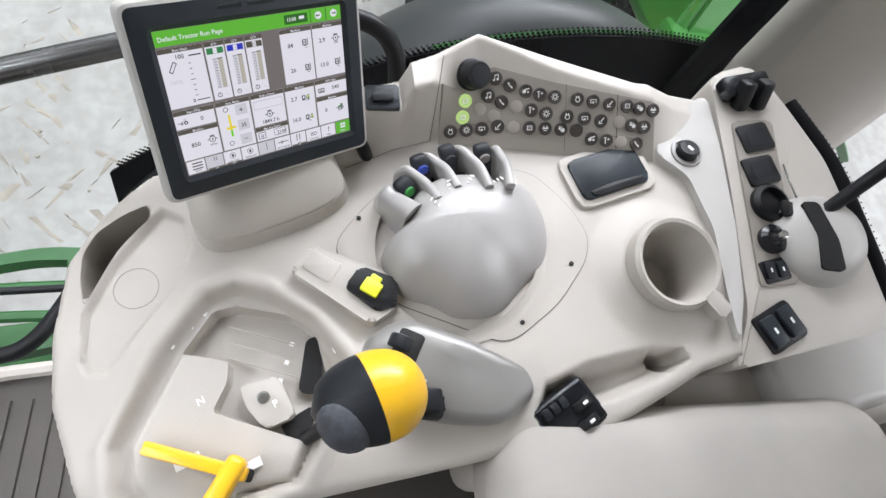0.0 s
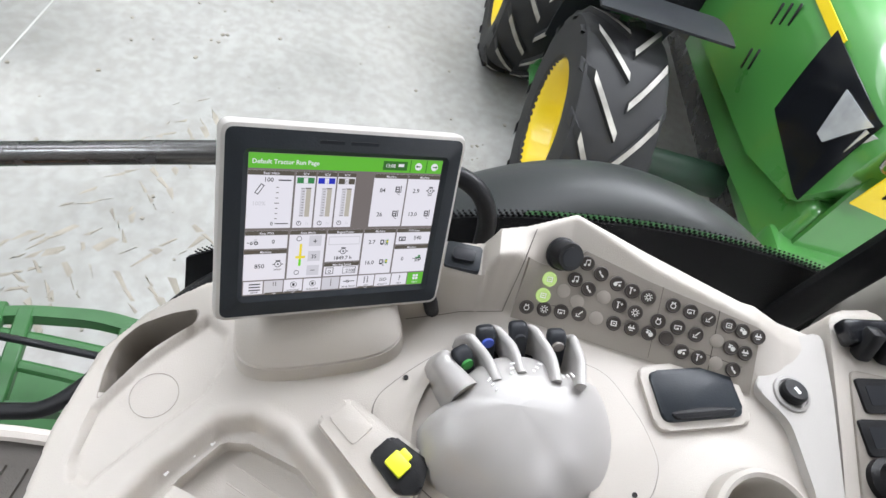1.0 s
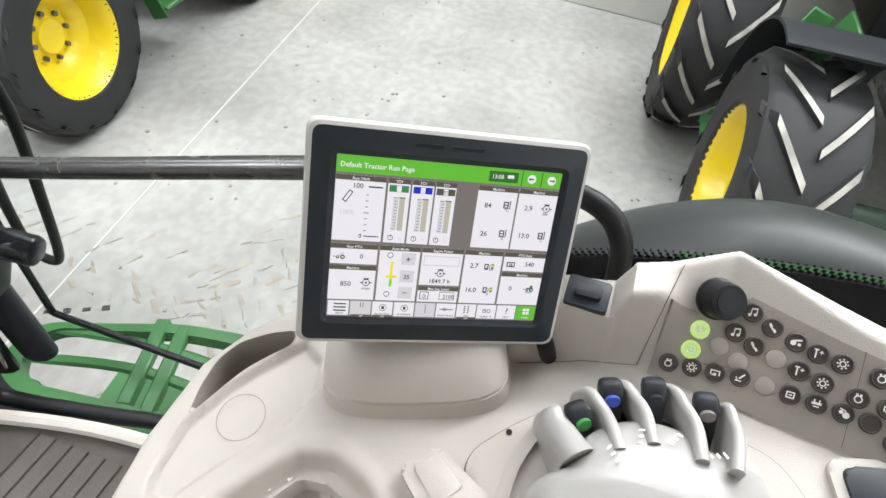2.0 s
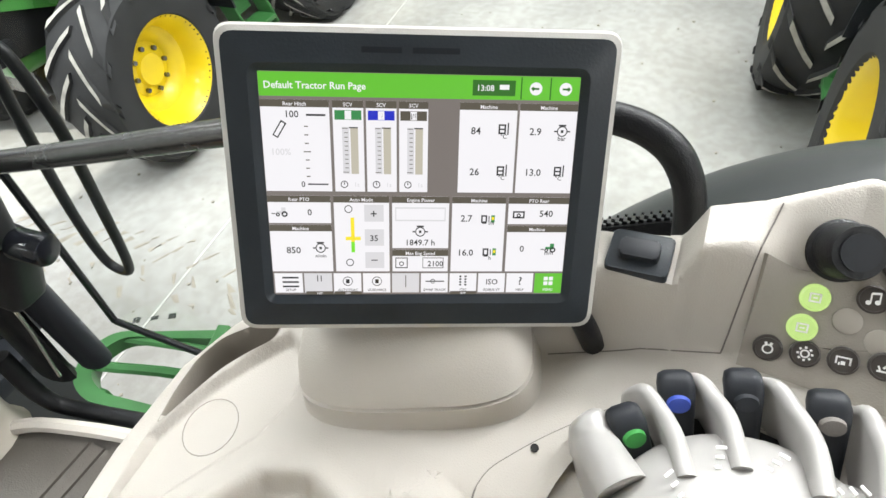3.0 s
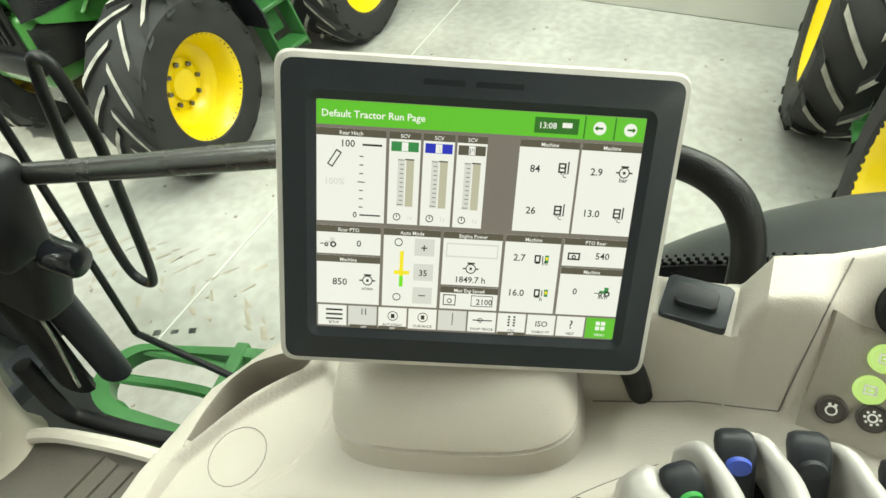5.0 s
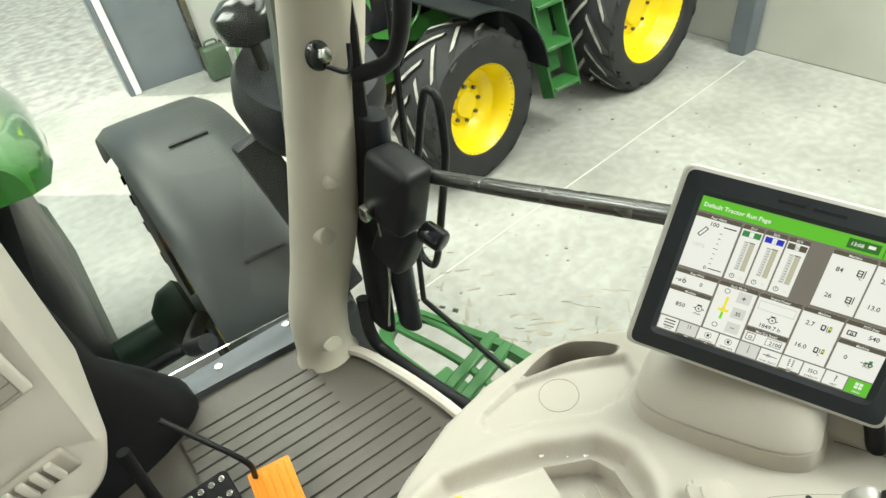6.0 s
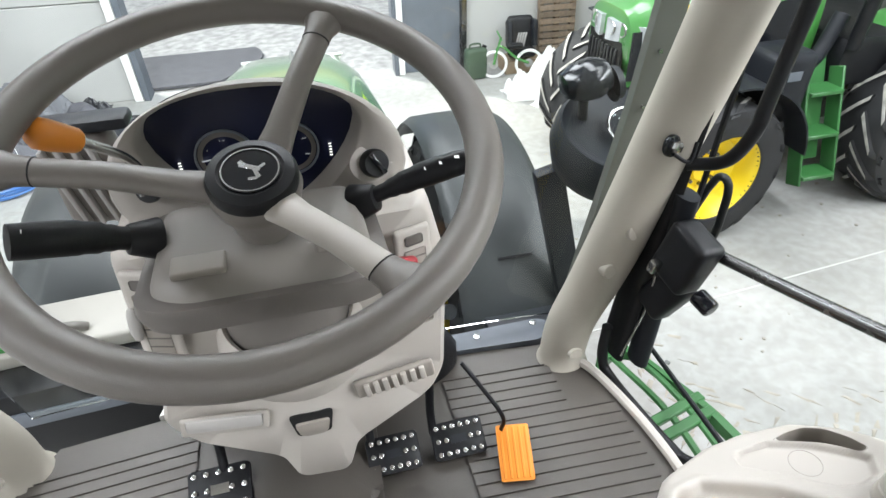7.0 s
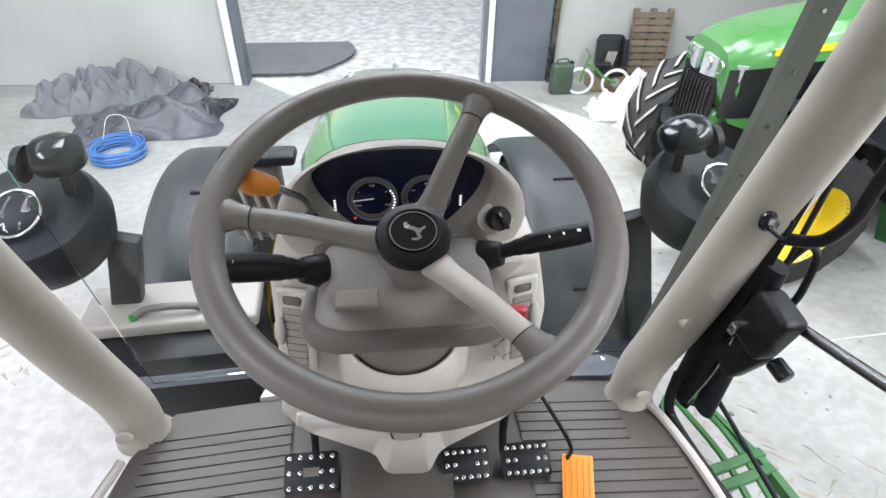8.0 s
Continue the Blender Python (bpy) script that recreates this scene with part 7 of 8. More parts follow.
for i in range(8):
    a = radians(40 - 80 * i / 7)
    part("bar_segment", box(0.0030, 0.0011, 0.0020, Matrix.Translation((-0.037 + 0.028 * math.cos(a), 0.2165, 2.067 + 0.030 * math.sin(a)))), LEDWHITE, cl)
for x0 in (-0.110, 0.104):
    for i in range(5):
        part("bar_segment", box(0.0040, 0.0011, 0.0014, Matrix.Translation((x0, 0.2180, 2.052 + 0.0046 * i))), LEDWHITE, cl)
part("warning_light", box(0.004, 0.0011, 0.003, Matrix.Translation((-0.078, 0.2180, 2.034))), LEDRED, cl)
part("warning_light", box(0.007, 0.0011, 0.005, Matrix.Translation((-0.084, 0.2180, 2.003))), LEDWHITE, cl)
# light switch knob and its printed ring
lsm = Matrix.Translation((0.158, 0.174, 2.052)) @ Matrix.Rotation(radians(68), 4, "X") @ Matrix.Rotation(radians(14), 4, "Y")
lp = part("light_plate", lathe([(0, 0), (0.028, 0), (0.028, 0.002), (0, 0.002)], lsm, 32, sx=1.2), PODM, dash)
lk = part("light_switch", lathe([(0, 0), (0.021, 0), (0.021, 0.012), (0.018, 0.018), (0, 0.018)], lsm @ Matrix.Translation((0.002, 0, 0.002)), 28), BLACK, dash, "black light switch knob")
part("knob_grip", box(0.008, 0.036, 0.014, lsm @ Matrix.Translation((0.002, 0, 0.022)) @ Matrix.Rotation(0.6, 4, "Z"), 0.003), GLOSSBLACK, lk)
# shoulder of the pod that carries knob and key
part("pod_shoulder", loft([[(x * 1.0, 0.19 + dy, z) for x, z in rounded([(-0.205, 1.985), (0.215, 1.985), (0.235, 1.93), (0.16, 1.86), (-0.16, 1.86), (-0.235, 1.95)], 0.04, 5)] for dy in (0.0, 0.03, 0.12)]), PODM, dash)
ksm = Matrix.Translation((-0.146, 0.176, 2.058)) @ Matrix.Rotation(radians(62), 4, "X") @ Matrix.Rotation(radians(-14), 4, "Y")
kl = part("key_switch", cyl(0.018, 0.012, ksm, 24, bevel=0.003), BLACK, dash, "key switch with key")
part("key_blade", box(0.004, 0.016, 0.022, ksm @ Matrix.Translation((0, 0, 0.018)), 0.001), CHROME, kl)
# slatted vent at the left of the pod
lv = part("side_vent", box(0.10, 0.06, 0.15, Matrix.Translation((-0.255, 0.30, 2.03)), 0.02, 3), GREYBROWN, dash, "slatted side vent")
for i in range(4):
    part("vent_slat", box(0.008, 0.02, 0.13, Matrix.Translation((-0.285 + 0.021 * i, 0.268, 2.03)) @ Matrix.Rotation(radians(-10), 4, "Y"), 0.003), SILVER, lv)
part("vent_top", box(0.13, 0.05, 0.02, Matrix.Translation((-0.24, 0.30, 2.115)), 0.008), CHAR, lv)
# lower fairing
fair = thing("column_fairing", Matrix(), "beige lower column fairing with panels and vents", "fairing")
FAIR = [(-0.225, 1.99), (-0.250, 1.66), (-0.266, 1.60), (-0.226, 1.546), (-0.096, 1.490), (-0.076, 1.472), (-0.056, 1.398), (0.044, 1.388), (0.068, 1.468), (0.090, 1.488), (0.230, 1.548), (0.258, 1.60), (0.268, 1.86), (0.236, 2.00)]
FAIR = rounded(FAIR, 0.022, 5)


def fair_ring(y, s):
    return [(x * s, y + 0.03 * (abs(x) / 0.23) ** 2, 1.75 + (z - 1.75) * s) for x, z in FAIR]


part("fairing_shell", loft([fair_ring(0.32, 1.0), fair_ring(0.14, 1.0), fair_ring(0.118, 0.985), fair_ring(0.108, 0.95), fair_ring(0.106, 0.6), fair_ring(0.105, 0.2)]), BEIGE, fair, sharp=45)
cr_ = part("centre_recess", prism(rounded([(-0.040, 0.030), (0.040, 0.030), (0.030, -0.030), (-0.030, -0.030)], 0.010), 0, 0.004, 0.001, Matrix.Translation((-0.006, 0.107, 1.578)) @ Matrix.Rotation(radians(90), 4, "X")), DKSLOT, fair, "black plate for the shade in a fairing hollow")
part("recess_tongue", prism(rounded([(-0.032, 0.010), (0.032, 0.010), (0.024, -0.026), (-0.024, -0.026)], 0.008), 0.002, 0.009, 0.003, Matrix.Translation((-0.006, 0.107, 1.578)) @ Matrix.Rotation(radians(90), 4, "X")), TAUPE, cr_)
for s, x0 in ((-1, -0.150), (1, 0.152)):
    pn = part("fairing_vent", box(0.148, 0.012, 0.044, Matrix.Translation((x0, 0.114, 1.630 + 0.012 * s)) @ Matrix.Rotation(radians(-9 * s), 4, "Y"), 0.006, 3), TAUPE if s > 0 else BEIGE, fair, "small panel in the fairing")
    if s > 0:
        for i in range(7):
            part("vent_slat", box(0.010, 0.012, 0.032, Matrix.Translation((x0 - 0.051 + 0.017 * i, 0.108, 1.633 + 0.0030 * i)) @ Matrix.Rotation(radians(-9), 4, "Y"), 0.002), BEIGE, pn)
    else:
        part("panel_inset", box(0.126, 0.006, 0.031, Matrix.Translation((x0, 0.107, 1.626)) @ Matrix.Rotation(radians(9), 4, "Y"), 0.004), PALE, pn)
    gx = 0.206 if s > 0 else -0.190
    sg = part("side_grille", box(0.062, 0.014, 0.205, Matrix.Translation((gx, 0.122, 1.862)) @ Matrix.Rotation(radians(-3 * s), 4, "Y") @ Matrix.Rotation(radians(13 * s), 4, "Z"), 0.008, 3), BEIGE, fair, "raised beige side grille")
    gm = Matrix.Translation((gx, 0.122, 1.862)) @ Matrix.Rotation(radians(-3 * s), 4, "Y") @ Matrix.Rotation(radians(13 * s), 4, "Z") @ Matrix.Translation((0, -0.0072, 0))
    part("grille_inset", box(0.036, 0.003, 0.160, gm @ Matrix.Translation((0, 0, -0.016)), 0.003), TAUPE, sg)
    part("grille_pocket", box(0.030, 0.004, 0.018, gm @ Matrix.Translation((0, 0, 0.082)), 0.004), GREYBROWN, sg)
    for i in range(9):
        part("grille_line", box(0.034, 0.004, 0.0020, gm @ Matrix.Translation((0, -0.0006, 0.050 - 0.0175 * i))), GREYBROWN, sg)
    part("side_handle", lathe([(0, -0.034), (0.006, -0.030), (0.0095, -0.015), (0.0100, 0.0), (0.0095, 0.015), (0.006, 0.030), (0, 0.034)], gm @ Matrix.Translation((0.026 * s, -0.004, 0.010)) @ Matrix.Rotation(radians(-4 * s), 4, "Y"), 20, sy=0.7), PALE, fair, "pale oval handle")
part("column_collar", lathe([(0.118, 0.0), (0.128, 0.02), (0.126, 0.07), (0.116, 0.115), (0.105, 0.13), (0.098, 0.12)], Matrix.Translation((-0.005, 0.175, 1.70)) @ Matrix.Rotation(radians(14), 4, "X"), 48, sy=0.85), BEIGE, fair, "curved beige collar", sharp=60)
part("column_boot", lathe([(0.104, 0.0), (0.100, 0.06), (0.092, 0.13), (0.09, 0.18), (0, 0.19)], Matrix.Translation((-0.005, 0.170, 1.765)) @ Matrix.Rotation(radians(16), 4, "X"), 48, sy=0.85), GREYBROWN, fair, "grey-brown column boot")
rp = part("red_pull", box(0.044, 0.018, 0.032, pose(0.174, 0.052, 1.946, 0, 6, 0), 0.008, 3), RED, fair, "dark red pull knob")
part("pull_stem", tube([(0.130, 0.112, 1.925), (0.136, 0.085, 1.945), (0.146, 0.058, 1.948), (0.156, 0.053, 1.947)], 0.0062, n=5, seg=12), CHROME, rp, "steel stem of the pull")


def bag(a, b):
    """A small crumpled sachet that hangs from the pull."""
    wide = 0.010 + 0.036 * math.sin(math.pi * min(1.0, 0.12 + 0.75 * b))
    return (0.176 - 0.014 * b + (a - 0.5) * wide, 0.070 + 0.006 * math.sin(7 * a + 5 * b) + 0.004 * math.sin(17 * b + 3 * a), 1.930 - 0.105 * b)


part("tie_tag", thick(sheet(bag, span(0, 1, 10), span(0, 1, 14)), 0.002), CLEAR, rp, "clear crumpled plastic sachet", sharp=25)
# column housing under the wheel
colm = thing("column_housing", Matrix(), "taupe steering column housing with stalks, upper part darkened for shade", "steering column")


def colring(z, hx, y0, y1):
    return [(x, y, z) for x, y in rounded([(-hx, y0 + 0.02), (-hx * 0.72, y0), (hx * 0.72, y0), (hx, y0 + 0.02), (hx * 0.96, y1), (-hx * 0.96, y1)], 0.02, 5)]


part("housing_upper", loft([[(x, y, z + 0.10 * (y - 0.03)) for x, y, z in colring(zz, hx, ya, yb)] for zz, hx, ya, yb in ((2.063, 0.085, -0.005, 0.085), (2.062, 0.108, -0.020, 0.095), (2.055, 0.122, -0.036, 0.105), (2.040, 0.130, -0.048, 0.11), (2.020, 0.134, -0.052, 0.12))]), HOUSM, colm, sharp=40)
part("housing_lower", loft([colring(2.030, 0.138, -0.046, 0.15), colring(2.026, 0.150, -0.056, 0.16), colring(2.010, 0.153, -0.058, 0.16), colring(1.985, 0.148, -0.050, 0.17), colring(1.962, 0.128, -0.01, 0.18), colring(1.945, 0.105, 0.01, 0.17)]), GREYBROWN, colm, "grey-brown lower housing", sharp=40)
part("tilt_button", box(0.062, 0.010, 0.034, pose(-0.070, -0.016, 2.056, -84, 0, 0), 0.004, 3), TAUPE, colm, "square tilt button")
part("tilt_button", box(0.040, 0.010, 0.030, pose(0.082, -0.012, 2.057, -84, 0, 0), 0.004, 3), TAUPE, colm)
for s in (-1, 1):
    ex, ey, ez = (-0.240, -0.014, 2.122) if s < 0 else (0.272, 0.045, 2.108)
    r0 = (s * 0.128, 0.045 if s < 0 else 0.075, 2.062 if s < 0 else 2.050)
    st = part("stalk_bellows", rod((s * 0.118, 0.05 if s < 0 else 0.080, 2.058 if s < 0 else 2.046), (s * 0.150, 0.036 if s < 0 else 0.068, 2.072 if s < 0 else 2.058), 0.026, 20, r2=0.019, bevel=0.004), BLACK, colm, "black rubber stalk bellows")
    lm_ = part("stalk", tube([r0, ((r0[0] + ex) / 2, (r0[1] + ey) / 2, (r0[2] + ez) / 2 + 0.004), (ex, ey, ez)], 0.016, n=10, seg=20, radii=[0.013, 0.014, 0.016, 0.0185, 0.020, 0.020, 0.020, 0.0195] if s < 0 else [0.010, 0.011, 0.013, 0.0155, 0.017, 0.017, 0.0165, 0.015]), BLACK, colm, "black column stalk with printed symbols")
    for i in range(3):
        f = 0.86 - 0.13 * i
        c = Vector(r0).lerp(Vector((ex, ey, ez)), f)
        part("symbol", box(0.007, 0.0042, 0.0006, Matrix.Translation(c + Vector((0, -0.010, 0.0172 if s > 0 else 0.0192))) @ Matrix.Rotation(radians(30), 4, "X") @ Matrix.Rotation(0.3 * s, 4, "Y")), WHITE, lm_)
# shuttle lever with orange grip
part("lever_rod", tube([(-0.142, 0.165, 2.085), (-0.150, 0.135, 2.130), (-0.178, 0.100, 2.172)], 0.006, n=8), CHROME, colm, "bent steel lever rod")
gm, gd = between((-0.178, 0.100, 2.172), (-0.222, 0.062, 2.212))
part("orange_grip", lathe([(0, 0), (0.012, 0.0), (0.0145, 0.004), (0.0180, 0.036), (0.0175, 0.046), (0.012, 0.053), (0, 0.056)], gm, 24), ORANGE, colm, "orange plastic lever grip")

# steering wheel
WM = Matrix.Translation((0.010, -0.018, 2.192)) @ Matrix.Rotation(radians(18.6), 4, "X")
sw_ = thing("steering_wheel", WM, "grey-brown three-spoke steering wheel", "steering wheel")
WR = 0.248
part("rim", tube([(WR * math.cos(2 * math.pi * i / 72), WR * math.sin(2 * math.pi * i / 72), 0) for i in range(72)], 0.0200, smooth=False, closed=True, seg=22, flat=0.92), RIMGRIP, sw_, "grey-brown rim", sharp=80)
HUBZ = -0.064
for an in (62, 176, 304):
    a = radians(an)
    d = Vector((math.cos(a), math.sin(a), 0))
    w = Vector((-d.y, d.x, 0))
    rows = []
    for rr, z, hw, ht in ((0.030, HUBZ + 0.006, 0.024, 0.014), (0.075, HUBZ + 0.020, 0.0185, 0.012), (0.14, HUBZ + 0.044, 0.0165, 0.0110), (0.200, -0.007, 0.0168, 0.0110)):
        c = d * rr + Vector((0, 0, z))
        rows.append([tuple(c + w * (hw * math.cos(b)) + Vector((0, 0, ht * math.sin(b) * (1 if math.sin(b) > 0 else 1.1)))) for b in span(0, 2 * math.pi, 15)[:-1]])
    # the lower right spoke is beige to paint in the light it catches
    part("spoke", loft(rows), RIMGRIP if an != 304 else BEIGE, sw_, "tapered spoke", sharp=60)
    rows = []
    for rr, z, hw, ht in ((0.2015, -0.0065, 0.0171, 0.0113), (0.215, -0.003, 0.0185, 0.0120), (0.230, -0.001, 0.026, 0.0135), (0.245, 0.0, 0.048, 0.014)):
        c = d * rr + Vector((0, 0, z))
        rows.append([tuple(c + w * (hw * math.cos(b)) + Vector((0, 0, ht * math.sin(b)))) for b in span(0, 2 * math.pi, 15)[:-1]])
    part("spoke_root", loft(rows), RIMGRIP, sw_, sharp=60)
for an in (62, 176, 304):
    a = radians(an)
    d, w = Vector((math.cos(a), math.sin(a), 0)), Vector((-math.sin(a), math.cos(a), 0))
    rows = [[tuple(d * rr + Vector((0, 0, -0.0067 + 0.0117 * math.sin(b))) + w * (0.0175 * math.cos(b))) for b in span(0, 2 * math.pi, 15)[:-1]] for rr in (0.1998, 0.2012)]
    part("spoke_joint", loft(rows), DKSLOT, sw_, "fine dark joint", sharp=60)
hb = part("hub", lathe([(0.036, HUBZ - 0.055), (0.040, HUBZ - 0.03), (0.049, HUBZ - 0.008), (0.052, HUBZ + 0.006), (0.049, HUBZ + 0.016)], Matrix(), 48), RIMGRIP, sw_)
part("hub_cap", lathe([(0.049, HUBZ + 0.010), (0.050, HUBZ + 0.024), (0.047, HUBZ + 0.031), (0.036, HUBZ + 0.034), (0.034, HUBZ + 0.0325), (0, HUBZ + 0.0325)], Matrix(), 48), BLACK, sw_, "black hub cap")
em = part("emblem", lathe([(0, 0), (0.0325, 0), (0.0325, 0.0012), (0, 0.0012)], Matrix.Translation((0, 0, HUBZ + 0.0325)), 40), GLOSSBLACK, sw_, "round emblem plate")
part("emblem_ring", lathe([(0.0295, 0.0), (0.0310, 0.0), (0.0310, 0.0016), (0.0295, 0.0016)], Matrix.Translation((0, 0, HUBZ + 0.0332)), 40), CHROME, em)
for bx, by, bw, bh, br in ((0.0, 0.004, 0.024, 0.006, -25), (0.006, -0.005, 0.005, 0.016, 20), (-0.008, 0.010, 0.006, 0.010, 35), (0.013, 0.004, 0.008, 0.004, 35), (0.002, -0.013, 0.010, 0.004, 0)):
    part("emblem_shape", box(bw, bh, 0.0012, Matrix.Translation((bx, by, HUBZ + 0.0340)) @ Matrix.Rotation(radians(br), 4, "Z"), 0.0005, 1), CHROME, em, "plain silver emblem shape")

# ---- pedals ----
def pedal(name, x, y, z, w, h, studs, lx):
    p = thing(name, Matrix.Translation((x, y, z)) @ Matrix.Rotation(radians(28), 4, "X"), "black rubber pedal with steel studs", "pedal", "pedals")
    part("pad", prism(rect(w, h, 0.008), -0.010, 0.006, 0.004), BLACK, p)
    nx, ny = studs
    for i in range(nx):
        for j in range(ny):
            if ny == 3 and j == 1 and 1 < i < nx - 2:
                continue
            part("stud", lathe([(0, 0), (0.0058, 0.0), (0.0054, 0.004), (0.0034, 0.0046), (0.0030, 0.003), (0, 0.003)], Matrix.Translation((-w / 2 + 0.013 + (w - 0.026) * i / (nx - 1), -h / 2 + 0.012 + (h - 0.024) * j / (ny - 1), 0.0055)), 12), CHROME, p)
    part("pad_print", box(w * 0.3, h * 0.22, 0.001, Matrix.Translation((0, 0, 0.0065))), CHAR if nx > 5 else CHROME, p)
    part("pedal_arm", tube([(lx, h * 0.3, -0.008), (lx, h * 0.9, 0.03), (lx * 0.9, h * 1.6, 0.12)], 0.010, n=6), BLACK, p)


pedal("clutch_pedal", -0.236, 0.190, 1.318, 0.128, 0.092, (5, 3), 0.01)
pedal("brake_pedal", 0.138, 0.176, 1.318, 0.118, 0.082, (6, 3), -0.045)
pedal("brake_pedal", 0.288, 0.176, 1.318, 0.120, 0.082, (6, 3), -0.052)
acc = thing("accelerator_pedal", Matrix.Translation((0.400, 0.105, 1.322)) @ Matrix.Rotation(radians(-10), 4, "Z") @ Matrix.Rotation(radians(24), 4, "X"), "orange ribbed accelerator pedal", "pedal", "pedals")
part("pad", prism(rect(0.074, 0.120, 0.004), -0.004, 0.004, 0.002), ORANGE, acc)
for i in range(5):
    part("rib", box(0.006, 0.110, 0.003, Matrix.Translation((-0.028 + 0.014 * i, 0, 0.005)), 0.001, 1), ORANGE, acc)
part("pedal_link", tube([(-0.025, 0.05, 0.0), (-0.025, 0.07, 0.055), (-0.075, 0.13, 0.11), (-0.11, 0.17, 0.14)], 0.005, n=8), BLACK, acc)
part("floor_tunnel", prism(rounded([(-0.16, -0.02), (0.10, -0.02), (0.12, 0.30), (-0.18, 0.30)], 0.03), F - 0.02, F + 0.03, 0.02, Matrix.Translation((0, 0.10, 0))), MATRUB, flo)

# ---- outside lamps by the windshield, box by the left window ----
for s in (1, -1):
    bl = thing("beltline_lamp", Matrix.Translation((s * 0.925 - (0.035 if s < 0 else 0), 0.80, 1.60)), "black round work lamp housing with small indicator on top", "lamp", "beltline lamps")
    part("lamp_bowl", lathe([(0, -0.06), (0.10, -0.05), (0.165, 0.01), (0.185, 0.08), (0.18, 0.13), (0.165, 0.155), (0.15, 0.15), (0.12, 0.13), (0, 0.13)], Matrix.Rotation(radians(20), 4, "X"), 44, sx=1.0), CHAR, bl, "charcoal lamp bowl")
    part("lamp_glass", lathe([(0.062, 0.0), (0.066, 0.006), (0.05, 0.016), (0, 0.020)], Matrix.Translation((s * 0.03, -0.06, 0.135)) @ Matrix.Rotation(radians(30), 4, "X"), 30), CLEAR, bl, "glossy lamp glass")
    part("lamp_ring", tube([(s * 0.03 + 0.066 * math.cos(a), -0.06 + 0.060 * math.sin(a), 0.142 + 0.035 * math.sin(a)) for a in span(0, 2 * math.pi, 24)], 0.005, n=1, seg=8, closed=True), CHROME, bl)
    part("indicator", lathe([(0, -0.075), (0.04, -0.068), (0.066, -0.03), (0.070, 0.02), (0.055, 0.055), (0, 0.070)], Matrix.Translation((-s * 0.085, 0.02, 0.265)) @ Matrix.Rotation(radians(80), 4, "Y"), 28, sx=0.8), GLOSSBLACK, bl, "black oval indicator lamp")
    part("indicator_lens", lathe([(0.05, 0), (0.045, 0.02), (0, 0.03)], Matrix.Translation((-s * 0.02, -0.005, 0.255)) @ Matrix.Rotation(radians(80 * s), 4, "Y"), 24), CHAR, bl)
    part("indicator_stem", rod((-s * 0.085, 0.02, 0.21), (-s * 0.075, 0.03, 0.13), 0.014), BLACK, bl)
    part("bracket", box(0.09, 0.05, 0.62, Matrix.Translation((-s * 0.10, 0.02, -0.30)) @ Matrix.Rotation(radians(-14 * s), 4, "Y"), 0.01), CHAR, bl)
    part("bracket_foot", box(0.30, 0.10, 0.05, Matrix.Translation((-s * 0.24, -0.10, -0.52)), 0.01), CHAR, bl)

tb = thing("tool_box", Matrix.Translation((-0.70, 0.76, 1.04)) @ Matrix.Rotation(radians(3), 4, "Z"), "dark box with pale lid and brown handle outside the windshield", "box")
part("box_body", box(0.50, 0.32, 0.28, Matrix.Translation((0, 0, 0.13)), 0.02), BLACK, tb)
part("box_lid", box(0.52, 0.20, 0.05, Matrix.Translation((0.0, 0.04, 0.295)), 0.012, 3), PODM, tb, "pale beige lid")
hd = part("box_handle", tube([(-0.10, -0.02, 0.325), (-0.06, -0.02, 0.345), (0.0, -0.02, 0.350), (0.07, -0.02, 0.345), (0.10, -0.01, 0.325)], 0.012, n=6), GREYBROWN, tb, "brown carrying handle")
part("box_latch", cyl(0.014, 0.012, Matrix.Translation((-0.10, -0.03, 0.320)), 18), LEVERGREEN, tb)
part("front_band", box(0.50, 0.01, 0.05, Matrix.Translation((0, -0.164, 0.18)), 0.003), STEELGREY, tb)
for i in range(3):
    part("box_bracket", box(0.05, 0.05, 0.36, Matrix.Translation((-0.2 + 0.2 * i, 0.0, -0.16)), 0.008), BLACK, tb)

# ---- clutter by the north wall ----
def tarp(name, cx, cy, sx, sy, h, seed, material, label, rz=0):
    rnd = random.Random(seed)
    ph = [rnd.uniform(0, 6) for _ in range(6)]

    def f(a, b):
        x, y = a * 2 - 1, b * 2 - 1
        r = max(abs(x) ** 3 + abs(y) ** 3, 1e-9)
        e = max(0.0, 1 - r) ** 0.5
        z = h * e * (0.72 + 0.28 * math.sin(2.1 * x + ph[0]) * math.cos(1.8 * y + ph[1]))
        z += 0.05 * e * math.sin(7 * x + 5 * y + ph[2])
        z -= h * 0.42 * e * (1 - abs(noise.noise((x * 1.1 + ph[3], y * 1.1, ph[4])))) ** 3
        z -= h * 0.20 * e * (1 - abs(noise.noise((x * 3.9 + ph[5], y * 3.3, ph[0])))) ** 8
        z -= h * 0.10 * e * (1 - abs(noise.noise((x * 2.6 + ph[1], y * 2.0, ph[2])))) ** 4
        z = max(z, 0.01 * e)
        return (x * sx * (1 + 0.06 * math.sin(5 * y + ph[5])), y * sy * (1 + 0.08 * math.sin(4 * x + ph[4])), 0.006 + z)
    return solo(name, sheet(f, span(0, 1, 44), span(0, 1, 44)), material, pose(cx, cy, 0, 0, 0, rz), label, "tarpaulin", "heap of covers")


